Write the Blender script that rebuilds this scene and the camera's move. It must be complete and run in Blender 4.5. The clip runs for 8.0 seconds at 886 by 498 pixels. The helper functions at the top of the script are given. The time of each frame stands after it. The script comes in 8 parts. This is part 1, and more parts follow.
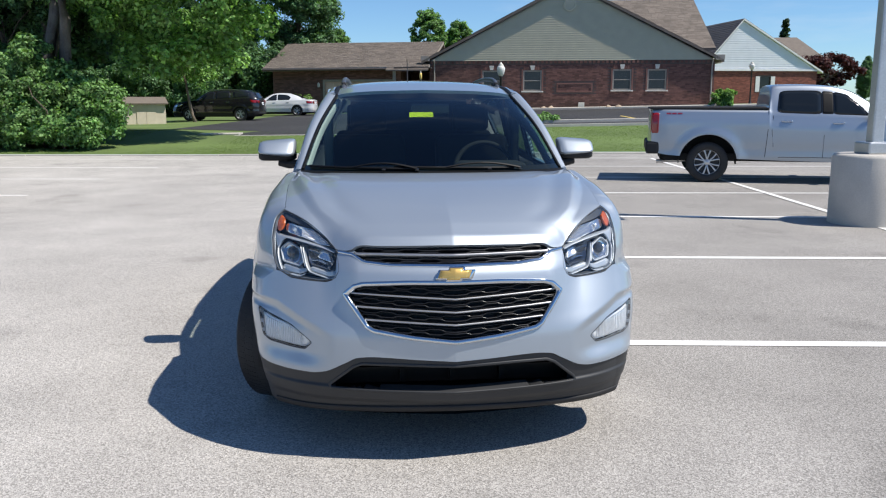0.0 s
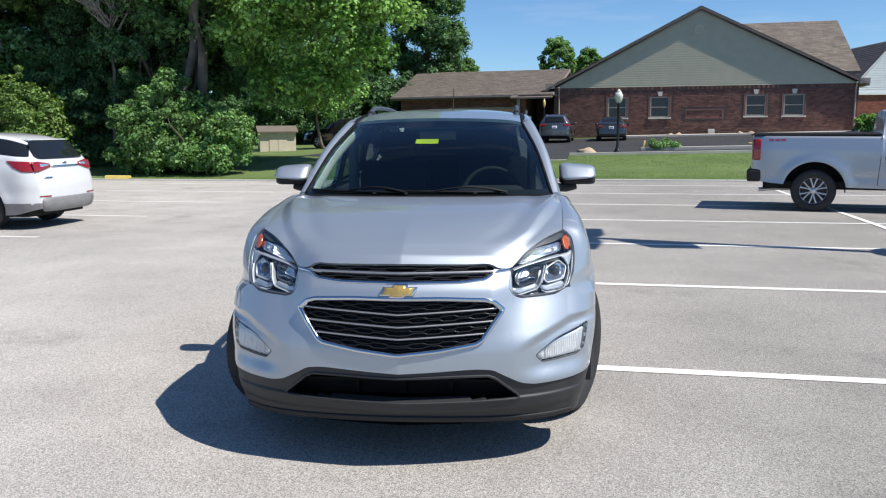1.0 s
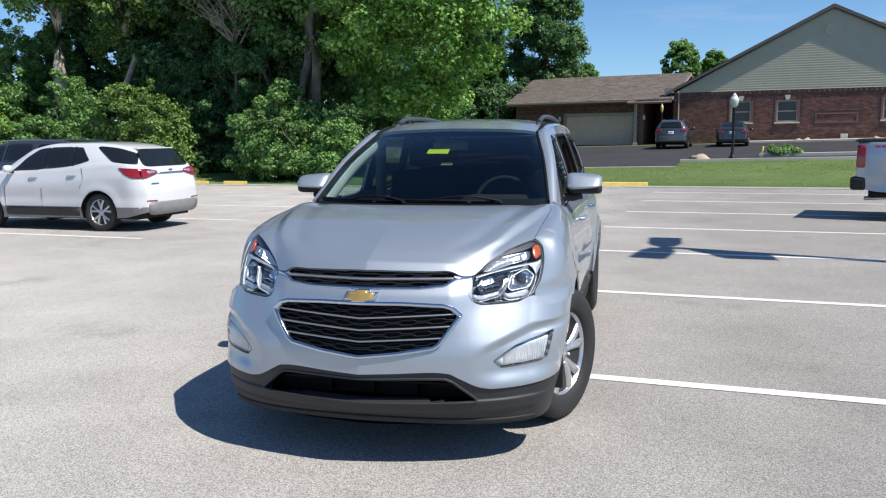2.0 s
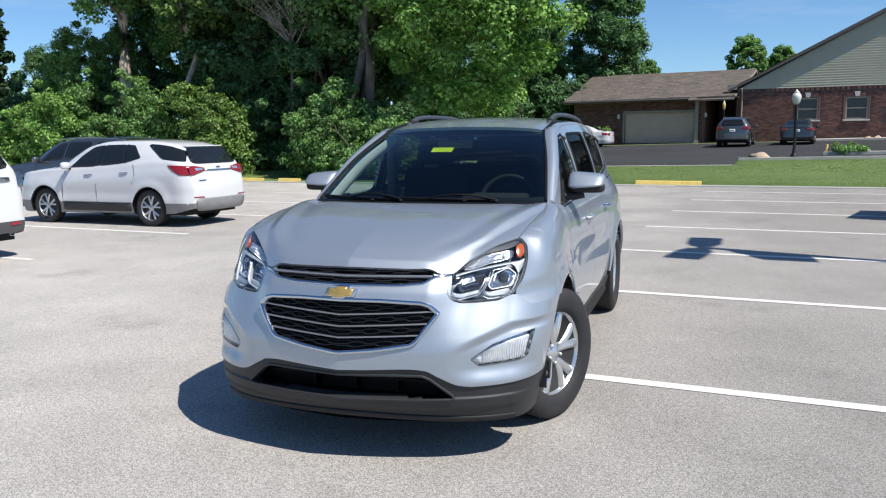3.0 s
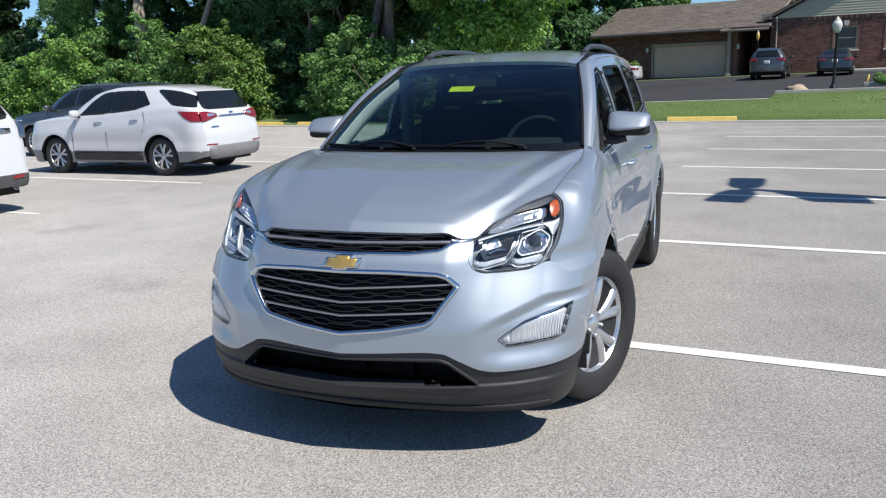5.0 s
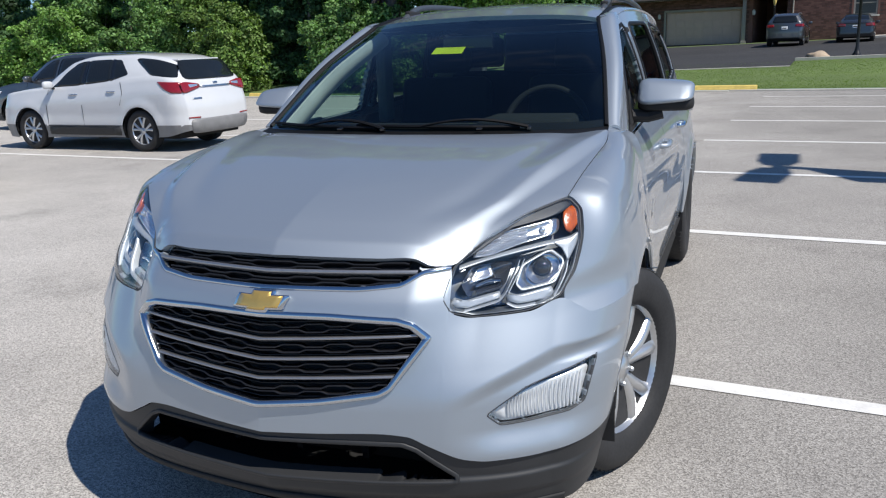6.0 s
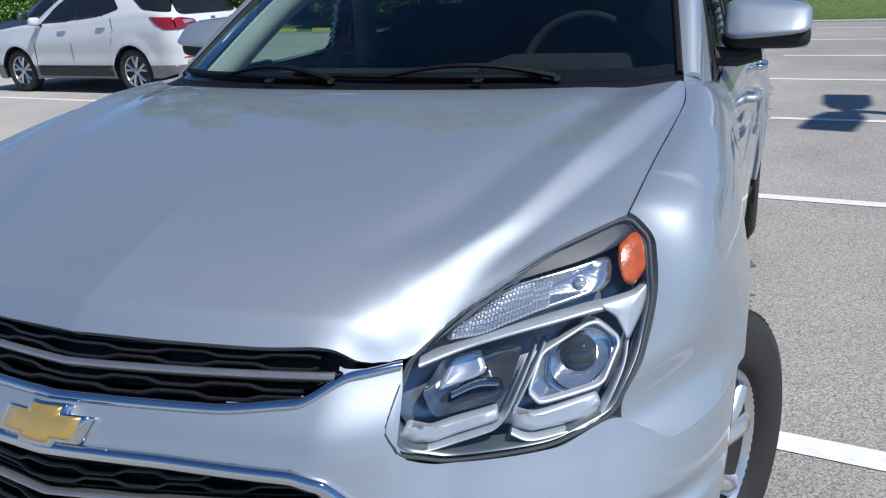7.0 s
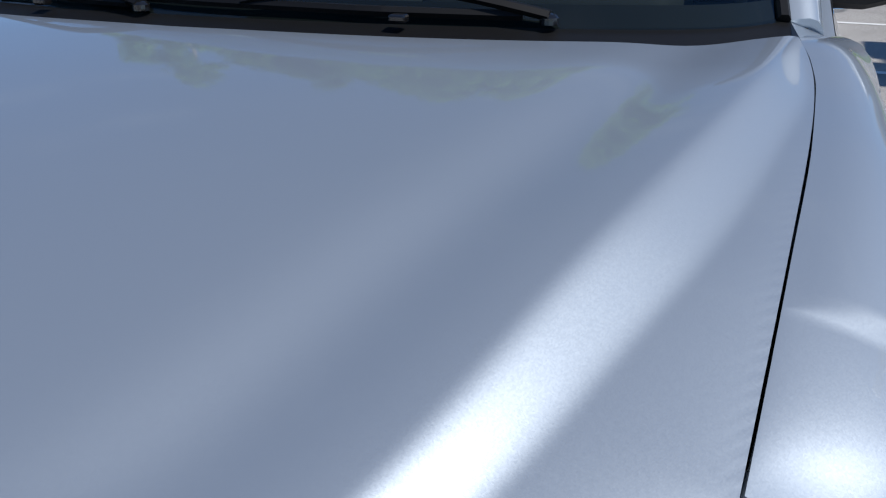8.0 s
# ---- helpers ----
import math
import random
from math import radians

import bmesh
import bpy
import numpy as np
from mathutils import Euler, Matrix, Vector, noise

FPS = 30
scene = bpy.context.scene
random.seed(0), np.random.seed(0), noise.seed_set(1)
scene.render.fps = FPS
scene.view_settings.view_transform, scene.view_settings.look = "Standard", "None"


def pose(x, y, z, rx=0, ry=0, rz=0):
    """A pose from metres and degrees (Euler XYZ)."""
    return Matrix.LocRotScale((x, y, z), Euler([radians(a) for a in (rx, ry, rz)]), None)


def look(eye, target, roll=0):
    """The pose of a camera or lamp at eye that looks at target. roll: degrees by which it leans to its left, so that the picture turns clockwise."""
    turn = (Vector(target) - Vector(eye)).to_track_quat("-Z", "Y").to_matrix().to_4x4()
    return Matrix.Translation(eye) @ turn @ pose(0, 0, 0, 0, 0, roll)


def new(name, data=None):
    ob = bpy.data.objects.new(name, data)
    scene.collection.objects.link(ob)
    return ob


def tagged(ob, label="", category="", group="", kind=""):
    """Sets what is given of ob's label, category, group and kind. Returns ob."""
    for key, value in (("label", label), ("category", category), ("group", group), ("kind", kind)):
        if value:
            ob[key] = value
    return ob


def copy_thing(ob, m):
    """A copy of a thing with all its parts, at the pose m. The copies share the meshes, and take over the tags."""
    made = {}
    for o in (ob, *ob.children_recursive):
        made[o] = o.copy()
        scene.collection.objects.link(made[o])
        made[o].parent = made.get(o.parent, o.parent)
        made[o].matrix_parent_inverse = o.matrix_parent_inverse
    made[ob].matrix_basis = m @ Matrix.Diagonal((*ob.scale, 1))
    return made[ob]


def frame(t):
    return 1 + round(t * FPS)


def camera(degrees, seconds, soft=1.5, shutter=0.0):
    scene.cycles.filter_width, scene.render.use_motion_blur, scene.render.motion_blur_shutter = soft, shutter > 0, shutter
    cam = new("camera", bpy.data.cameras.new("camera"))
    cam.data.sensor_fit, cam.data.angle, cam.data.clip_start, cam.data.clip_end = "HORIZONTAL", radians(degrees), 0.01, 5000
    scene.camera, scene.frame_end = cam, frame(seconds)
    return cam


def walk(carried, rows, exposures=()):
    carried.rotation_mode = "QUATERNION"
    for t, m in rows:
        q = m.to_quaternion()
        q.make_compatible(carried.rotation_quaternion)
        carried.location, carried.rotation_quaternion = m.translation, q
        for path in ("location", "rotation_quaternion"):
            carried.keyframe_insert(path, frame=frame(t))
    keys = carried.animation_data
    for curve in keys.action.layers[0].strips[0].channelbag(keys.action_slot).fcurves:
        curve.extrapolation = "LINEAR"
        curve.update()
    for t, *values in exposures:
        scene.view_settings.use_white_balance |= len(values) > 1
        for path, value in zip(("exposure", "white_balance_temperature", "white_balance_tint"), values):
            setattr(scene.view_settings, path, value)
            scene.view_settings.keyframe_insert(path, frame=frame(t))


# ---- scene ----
cam = camera(57.22, 8.0, soft=1.2)
# seconds, eye x y z, yaw, pitch, roll
PATH = [
    (0.0, -0.324, -3.299, 1.531, -4.75, -10.23, 0.09),
    (0.5, 0.027, -3.432, 1.545, -0.19, -9.73, 0.66),
    (1.0, 0.486, -3.489, 1.527, 4.65, -8.31, 0.34),
    (1.5, 0.868, -3.533, 1.511, 8.73, -7.81, 1.06),
    (2.0, 1.235, -3.517, 1.549, 13.33, -7.82, 0.62),
    (3.5, 1.659, -3.407, 1.548, 18.38, -8.09, 0.73),
    (4.0, 1.673, -3.380, 1.540, 19.32, -8.87, 0.65),
    (4.5, 1.608, -3.218, 1.525, 20.34, -10.62, 1.12),
    (5.0, 1.440, -2.831, 1.538, 19.27, -12.06, 1.86),
    (5.2, 1.392, -2.640, 1.527, 18.55, -12.42, 2.07),
    (6.3, 1.118, -1.495, 1.464, 20.25, -15.31, 2.38),
    (6.5, 1.051, -1.280, 1.447, 20.41, -16.33, 2.67),
    (7.0, 0.944, -0.741, 1.406, 21.64, -18.39, 2.65),
    (7.5, 0.806, -0.287, 1.344, 21.66, -21.09, 1.94),
    (8.0, 0.733, 0.164, 1.309, 22.23, -23.33, 0.40),
]
walk(cam, [(t, pose(x, y, z, 90 + pitch, roll, yaw)) for t, x, y, z, yaw, pitch, roll in PATH],
     exposures=[(0.0, 0.25, 6500, 10), (3.5, 0.22, 6500, 10), (5.0, 0.12, 6480, 10), (6.5, -0.05, 6300, 10), (7.0, -0.06, 6150, 10), (8.0, -0.16, 6150, 10)])

# ---- daylight: high sun from the right and front, clear sky ----
SUN_ELEV, SUN_AZ = radians(55), math.atan2(-0.335, 0.94)
sun_dir = Vector((math.cos(SUN_ELEV) * math.cos(SUN_AZ), math.cos(SUN_ELEV) * math.sin(SUN_AZ), math.sin(SUN_ELEV)))
sun = new("sun", bpy.data.lights.new("sun", "SUN"))
sun.data.energy, sun.data.angle, sun.data.color = 5.0, radians(0.53), (1.0, 0.945, 0.865)
sun.matrix_world = look(sun_dir * 60, (0, 0, 0))
world = bpy.data.worlds.new("sky")
scene.world = world
world.use_nodes = True
wn, wl = world.node_tree.nodes, world.node_tree.links
wn.clear()
sky = wn.new("ShaderNodeTexSky")
sky.sky_type, sky.sun_disc = "NISHITA", False
sky.sun_elevation, sky.sun_rotation = SUN_ELEV, math.pi / 2 - SUN_AZ
sky.air_density, sky.dust_density, sky.ozone_density, sky.altitude = 0.9, 0.05, 3.0, 300
# thin streaks of high cloud
wtc = wn.new("ShaderNodeTexCoord")
wmap = wn.new("ShaderNodeMapping")
wmap.inputs["Scale"].default_value = (1.2, 2.0, 9.0)
wmap.inputs["Rotation"].default_value = (0.12, 0.1, 0.4)
wnoise = wn.new("ShaderNodeTexNoise")
wnoise.inputs["Scale"].default_value, wnoise.inputs["Detail"].default_value, wnoise.inputs["Roughness"].default_value = 1.7, 7, 0.6
wramp = wn.new("ShaderNodeValToRGB")
wramp.color_ramp.elements[0].position, wramp.color_ramp.elements[1].position = 0.56, 0.82
wramp.color_ramp.elements[0].color, wramp.color_ramp.elements[1].color = (0, 0, 0, 1), (0.36, 0.36, 0.36, 1)
wmix = wn.new("ShaderNodeMixRGB")
wmix.inputs["Color2"].default_value = (6.5, 7.0, 7.6, 1)
wbg = wn.new("ShaderNodeBackground")
wbg.inputs["Strength"].default_value = 0.105
wout = wn.new("ShaderNodeOutputWorld")
wl.new(wtc.outputs["Generated"], wmap.inputs["Vector"])
wl.new(wmap.outputs["Vector"], wnoise.inputs["Vector"])
wl.new(wnoise.outputs["Fac"], wramp.inputs["Fac"])
wl.new(wramp.outputs["Color"], wmix.inputs["Fac"])
wtint = wn.new("ShaderNodeMixRGB")
wtint.blend_type = "MULTIPLY"
wtint.inputs["Fac"].default_value, wtint.inputs["Color2"].default_value = 1.0, (0.68, 0.88, 1.06, 1)
wl.new(sky.outputs["Color"], wtint.inputs["Color1"])
wl.new(wtint.outputs["Color"], wmix.inputs["Color1"])
wl.new(wmix.outputs["Color"], wbg.inputs["Color"])
wl.new(wbg.outputs["Background"], wout.inputs["Surface"])

# ---- materials ----


def material(name, color, rough=0.5, metal=0.0, **more):
    """A node material: base colour with two scales of noise in colour, roughness and bump (object space, metres)."""
    m = bpy.data.materials.new(name)
    m.use_nodes = True
    nt, p = m.node_tree, m.node_tree.nodes["Principled BSDF"]
    p.inputs["Roughness"].default_value, p.inputs["Metallic"].default_value = rough, metal
    p.inputs["Base Color"].default_value = (*color, 1)
    if "coat" in more:
        p.inputs["Coat Weight"].default_value, p.inputs["Coat Roughness"].default_value = more["coat"], more.get("coat_rough", 0.03)
    if "spec" in more:
        p.inputs["Specular IOR Level"].default_value = more["spec"]
    if "ior" in more:
        p.inputs["IOR"].default_value = more["ior"]
    if "trans" in more:
        p.inputs["Transmission Weight"].default_value = more["trans"]
    if "alpha" in more:
        p.inputs["Alpha"].default_value = more["alpha"]
    if "glow" in more:
        p.inputs["Emission Color"].default_value = (*color, 1)
        p.inputs["Emission Strength"].default_value = more["glow"]
    if more.get("vary"):
        scale_a, scale_b, amount = more["vary"]
        tc = nt.nodes.new("ShaderNodeTexCoord")
        mixes = None
        for sc, am, det in ((scale_a, amount, 4), (scale_b, amount * 0.7, 3)):
            nz = nt.nodes.new("ShaderNodeTexNoise")
            nz.inputs["Scale"].default_value, nz.inputs["Detail"].default_value = sc, det
            nt.links.new(tc.outputs["Object"], nz.inputs["Vector"])
            mr = nt.nodes.new("ShaderNodeMapRange")
            mr.inputs["From Min"].default_value, mr.inputs["From Max"].default_value = 0.25, 0.75
            mr.inputs["To Min"].default_value, mr.inputs["To Max"].default_value = 1 - am, 1 + am
            nt.links.new(nz.outputs["Fac"], mr.inputs["Value"])
            if mixes is None:
                mixes = mr.outputs["Result"]
            else:
                mu = nt.nodes.new("ShaderNodeMath")
                mu.operation = "MULTIPLY"
                nt.links.new(mixes, mu.inputs[0])
                nt.links.new(mr.outputs["Result"], mu.inputs[1])
                mixes = mu.outputs["Value"]
            if more.get("bump"):
                bp = nt.nodes.new("ShaderNodeBump")
                bp.inputs["Strength"].default_value, bp.inputs["Distance"].default_value = more["bump"], 0.4 / sc
                nt.links.new(nz.outputs["Fac"], bp.inputs["Height"])
                nt.links.new(bp.outputs["Normal"], p.inputs["Normal"])
        if more.get("random"):
            oi = nt.nodes.new("ShaderNodeObjectInfo") if more["random"] == "object" else nt.nodes.new("ShaderNodeNewGeometry")
            mr = nt.nodes.new("ShaderNodeMapRange")
            spread = more.get("spread", 0.3)
            mr.inputs["To Min"].default_value, mr.inputs["To Max"].default_value = 1 - spread, 1 + spread
            nt.links.new(oi.outputs["Random" if more["random"] == "object" else "Random Per Island"], mr.inputs["Value"])
            mu = nt.nodes.new("ShaderNodeMath")
            mu.operation = "MULTIPLY"
            nt.links.new(mixes, mu.inputs[0])
            nt.links.new(mr.outputs["Result"], mu.inputs[1])
            mixes = mu.outputs["Value"]
        vm = nt.nodes.new("ShaderNodeVectorMath")
        vm.operation = "SCALE"
        vm.inputs[0].default_value = color
        nt.links.new(mixes, vm.inputs["Scale"])
        nt.links.new(vm.outputs["Vector"], p.inputs["Base Color"])
    return m


def lot_surface(name, base, dark, light, aggregate, patch, lane_wear=0.0):
    """Worn parking-lot surface: small aggregate, mottling, large stains and fine cracks, in world metres."""
    m = material(name, base, 0.85)
    nt, p = m.node_tree, m.node_tree.nodes["Principled BSDF"]
    p.inputs["Specular IOR Level"].default_value = 0.25
    N, L = nt.nodes.new, nt.links.new
    tc = N("ShaderNodeTexCoord")

    def noise_of(scale, detail, lo, hi, a, b, rough=0.55):
        nz = N("ShaderNodeTexNoise")
        nz.inputs["Scale"].default_value, nz.inputs["Detail"].default_value, nz.inputs["Roughness"].default_value = scale, detail, rough
        L(tc.outputs["Object"], nz.inputs["Vector"])
        mr = N("ShaderNodeMapRange")
        for key, v in zip(("From Min", "From Max", "To Min", "To Max"), (lo, hi, a, b)):
            mr.inputs[key].default_value = v
        L(nz.outputs["Fac"], mr.inputs["Value"])
        return nz, mr.outputs["Result"]

    vor = N("ShaderNodeTexVoronoi")
    vor.inputs["Scale"].default_value = aggregate
    L(tc.outputs["Object"], vor.inputs["Vector"])
    ramp = N("ShaderNodeValToRGB")
    ramp.color_ramp.elements[0].color, ramp.color_ramp.elements[1].color = (*dark, 1), (*light, 1)
    e = ramp.color_ramp.elements.new(0.5)
    e.color = (*base, 1)
    sep = N("ShaderNodeSeparateColor")
    L(vor.outputs["Color"], sep.inputs["Color"])
    L(sep.outputs["Red"], ramp.inputs["Fac"])
    grain, g1 = noise_of(aggregate * 0.5, 4, 0.3, 0.7, 0.82, 1.18)
    _, g2 = noise_of(1.1, 5, 0.3, 0.7, 0.9, 1.09)
    # a driving lane paler from wear, stalls greyer
    sx = N("ShaderNodeSeparateXYZ")
    L(tc.outputs["Object"], sx.inputs["Vector"])
    wob, wv = noise_of(0.35, 4, 0.3, 0.7, -1.6, 1.6)
    ad = N("ShaderNodeMath")
    L(sx.outputs["X"], ad.inputs[0])
    L(wv, ad.inputs[1])
    lane = N("ShaderNodeMapRange")
    lane.interpolation_type = "SMOOTHSTEP"
    for key, val in zip(("From Min", "From Max", "To Min", "To Max"), (-2.5, 3.0, 1.0 + lane_wear, 1.0 - lane_wear)):
        lane.inputs[key].default_value = val
    L(ad.outputs["Value"], lane.inputs["Value"])
    _, g3 = noise_of(patch, 4, 0.35, 0.65, 0.86, 1.1)
    stain, g4 = noise_of(0.75, 4, 0.60, 0.74, 1.0, 0.74)
    out = g1
    for g in (g2, g3, g4, lane.outputs["Result"]):
        mu = N("ShaderNodeMath")
        mu.operation = "MULTIPLY"
        L(out, mu.inputs[0])
        L(g, mu.inputs[1])
        out = mu.outputs["Value"]
    vm = N("ShaderNodeVectorMath")
    vm.operation = "SCALE"
    L(ramp.outputs["Color"], vm.inputs[0])
    L(out, vm.inputs["Scale"])
    L(vm.outputs["Vector"], p.inputs["Base Color"])
    bp = N("ShaderNodeBump")
    bp.inputs["Strength"].default_value, bp.inputs["Distance"].default_value = 0.5, 0.004
    L(vor.outputs["Distance"], bp.inputs["Height"])
    L(bp.outputs["Normal"], p.inputs["Normal"])
    return m


def leaf_material(name, color, glow_through=0.35, spread=0.65):
    """Leaves: every leaf its own shade, some light passing through."""
    m = material(name, color, 0.55, vary=(0.5, 2.0, 0.22), random="island", spread=spread)
    nt, p = m.node_tree, m.node_tree.nodes["Principled BSDF"]
    p.inputs["Specular IOR Level"].default_value = 0.3
    tr = nt.nodes.new("ShaderNodeBsdfTranslucent")
    link = p.inputs["Base Color"].links[0].from_socket
    vm = nt.nodes.new("ShaderNodeVectorMath")
    vm.operation = "MULTIPLY"
    vm.inputs[1].default_value = (1.2, 1.35, 0.55)
    nt.links.new(link, vm.inputs[0])
    nt.links.new(vm.outputs["Vector"], tr.inputs["Color"])
    mx = nt.nodes.new("ShaderNodeMixShader")
    mx.inputs["Fac"].default_value = glow_through
    nt.links.new(p.outputs["BSDF"], mx.inputs[1])
    nt.links.new(tr.outputs["BSDF"], mx.inputs[2])
    nt.links.new(mx.outputs["Shader"], nt.nodes["Material Output"].inputs["Surface"])
    return m


def car_glass(name, tint, alpha, sheen=1.0):
    """Tinted car glass: clear tinted transmission under a sharp mirror of the sky."""
    m = bpy.data.materials.new(name)
    m.use_nodes = True
    nt = m.node_tree
    nt.nodes.clear()
    N, L = nt.nodes.new, nt.links.new
    tr = N("ShaderNodeBsdfTransparent")
    tr.inputs["Color"].default_value = (*tint, 1)
    gl = N("ShaderNodeBsdfGlossy")
    gl.inputs["Roughness"].default_value = 0.0
    gl.inputs["Color"].default_value = (0.9, 0.95, 1.0, 1)
    # gloss that rises towards grazing, the same from within and without
    r0 = ((alpha - 1) / (alpha + 1)) ** 2
    lw = N("ShaderNodeLayerWeight")
    lw.inputs["Blend"].default_value = 0.5
    pw = N("ShaderNodeMath")
    pw.operation = "POWER"
    pw.inputs[1].default_value = 5.0
    L(lw.outputs["Facing"], pw.inputs[0])
    ma = N("ShaderNodeMath")
    ma.operation = "MULTIPLY_ADD"
    ma.inputs[1].default_value, ma.inputs[2].default_value = (1 - r0) * sheen, r0
    L(pw.outputs["Value"], ma.inputs[0])
    mx = N("ShaderNodeMixShader")
    L(ma.outputs["Value"], mx.inputs["Fac"])
    L(tr.outputs["BSDF"], mx.inputs[1])
    L(gl.outputs["BSDF"], mx.inputs[2])
    out = N("ShaderNodeOutputMaterial")
    L(mx.outputs["Shader"], out.inputs["Surface"])
    return m


def metallic_paint(name, color, rough=0.34, metal=0.85):
    """Metallic car paint: fine flake under clear lacquer, a little dust."""
    m = material(name, color, rough, metal, coat=1.0, coat_rough=0.02)
    nt, p = m.node_tree, m.node_tree.nodes["Principled BSDF"]
    N, L = nt.nodes.new, nt.links.new
    tc = N("ShaderNodeTexCoord")
    vo = N("ShaderNodeTexVoronoi")
    vo.inputs["Scale"].default_value = 900
    L(tc.outputs["Object"], vo.inputs["Vector"])
    nm = N("ShaderNodeVectorMath")
    nm.operation = "SCALE"
    nm.inputs["Scale"].default_value = 0.035
    sub = N("ShaderNodeVectorMath")
    sub.operation = "SUBTRACT"
    sub.inputs[1].default_value = (0.5, 0.5, 0.5)
    L(vo.outputs["Color"], sub.inputs[0])
    L(sub.outputs["Vector"], nm.inputs[0])
    geo = N("ShaderNodeNewGeometry")
    add = N("ShaderNodeVectorMath")
    L(geo.outputs["Normal"], add.inputs[0])
    L(nm.outputs["Vector"], add.inputs[1])
    nrm = N("ShaderNodeVectorMath")
    nrm.operation = "NORMALIZE"
    L(add.outputs["Vector"], nrm.inputs[0])
    L(nrm.outputs["Vector"], p.inputs["Normal"])
    nz = N("ShaderNodeTexNoise")
    nz.inputs["Scale"].default_value, nz.inputs["Detail"].default_value = 7, 5
    L(tc.outputs["Object"], nz.inputs["Vector"])
    mr = N("ShaderNodeMapRange")
    mr.inputs["To Min"].default_value, mr.inputs["To Max"].default_value = 0.01, 0.06
    L(nz.outputs["Fac"], mr.inputs["Value"])
    L(mr.outputs["Result"], p.inputs["Coat Roughness"])
    return m


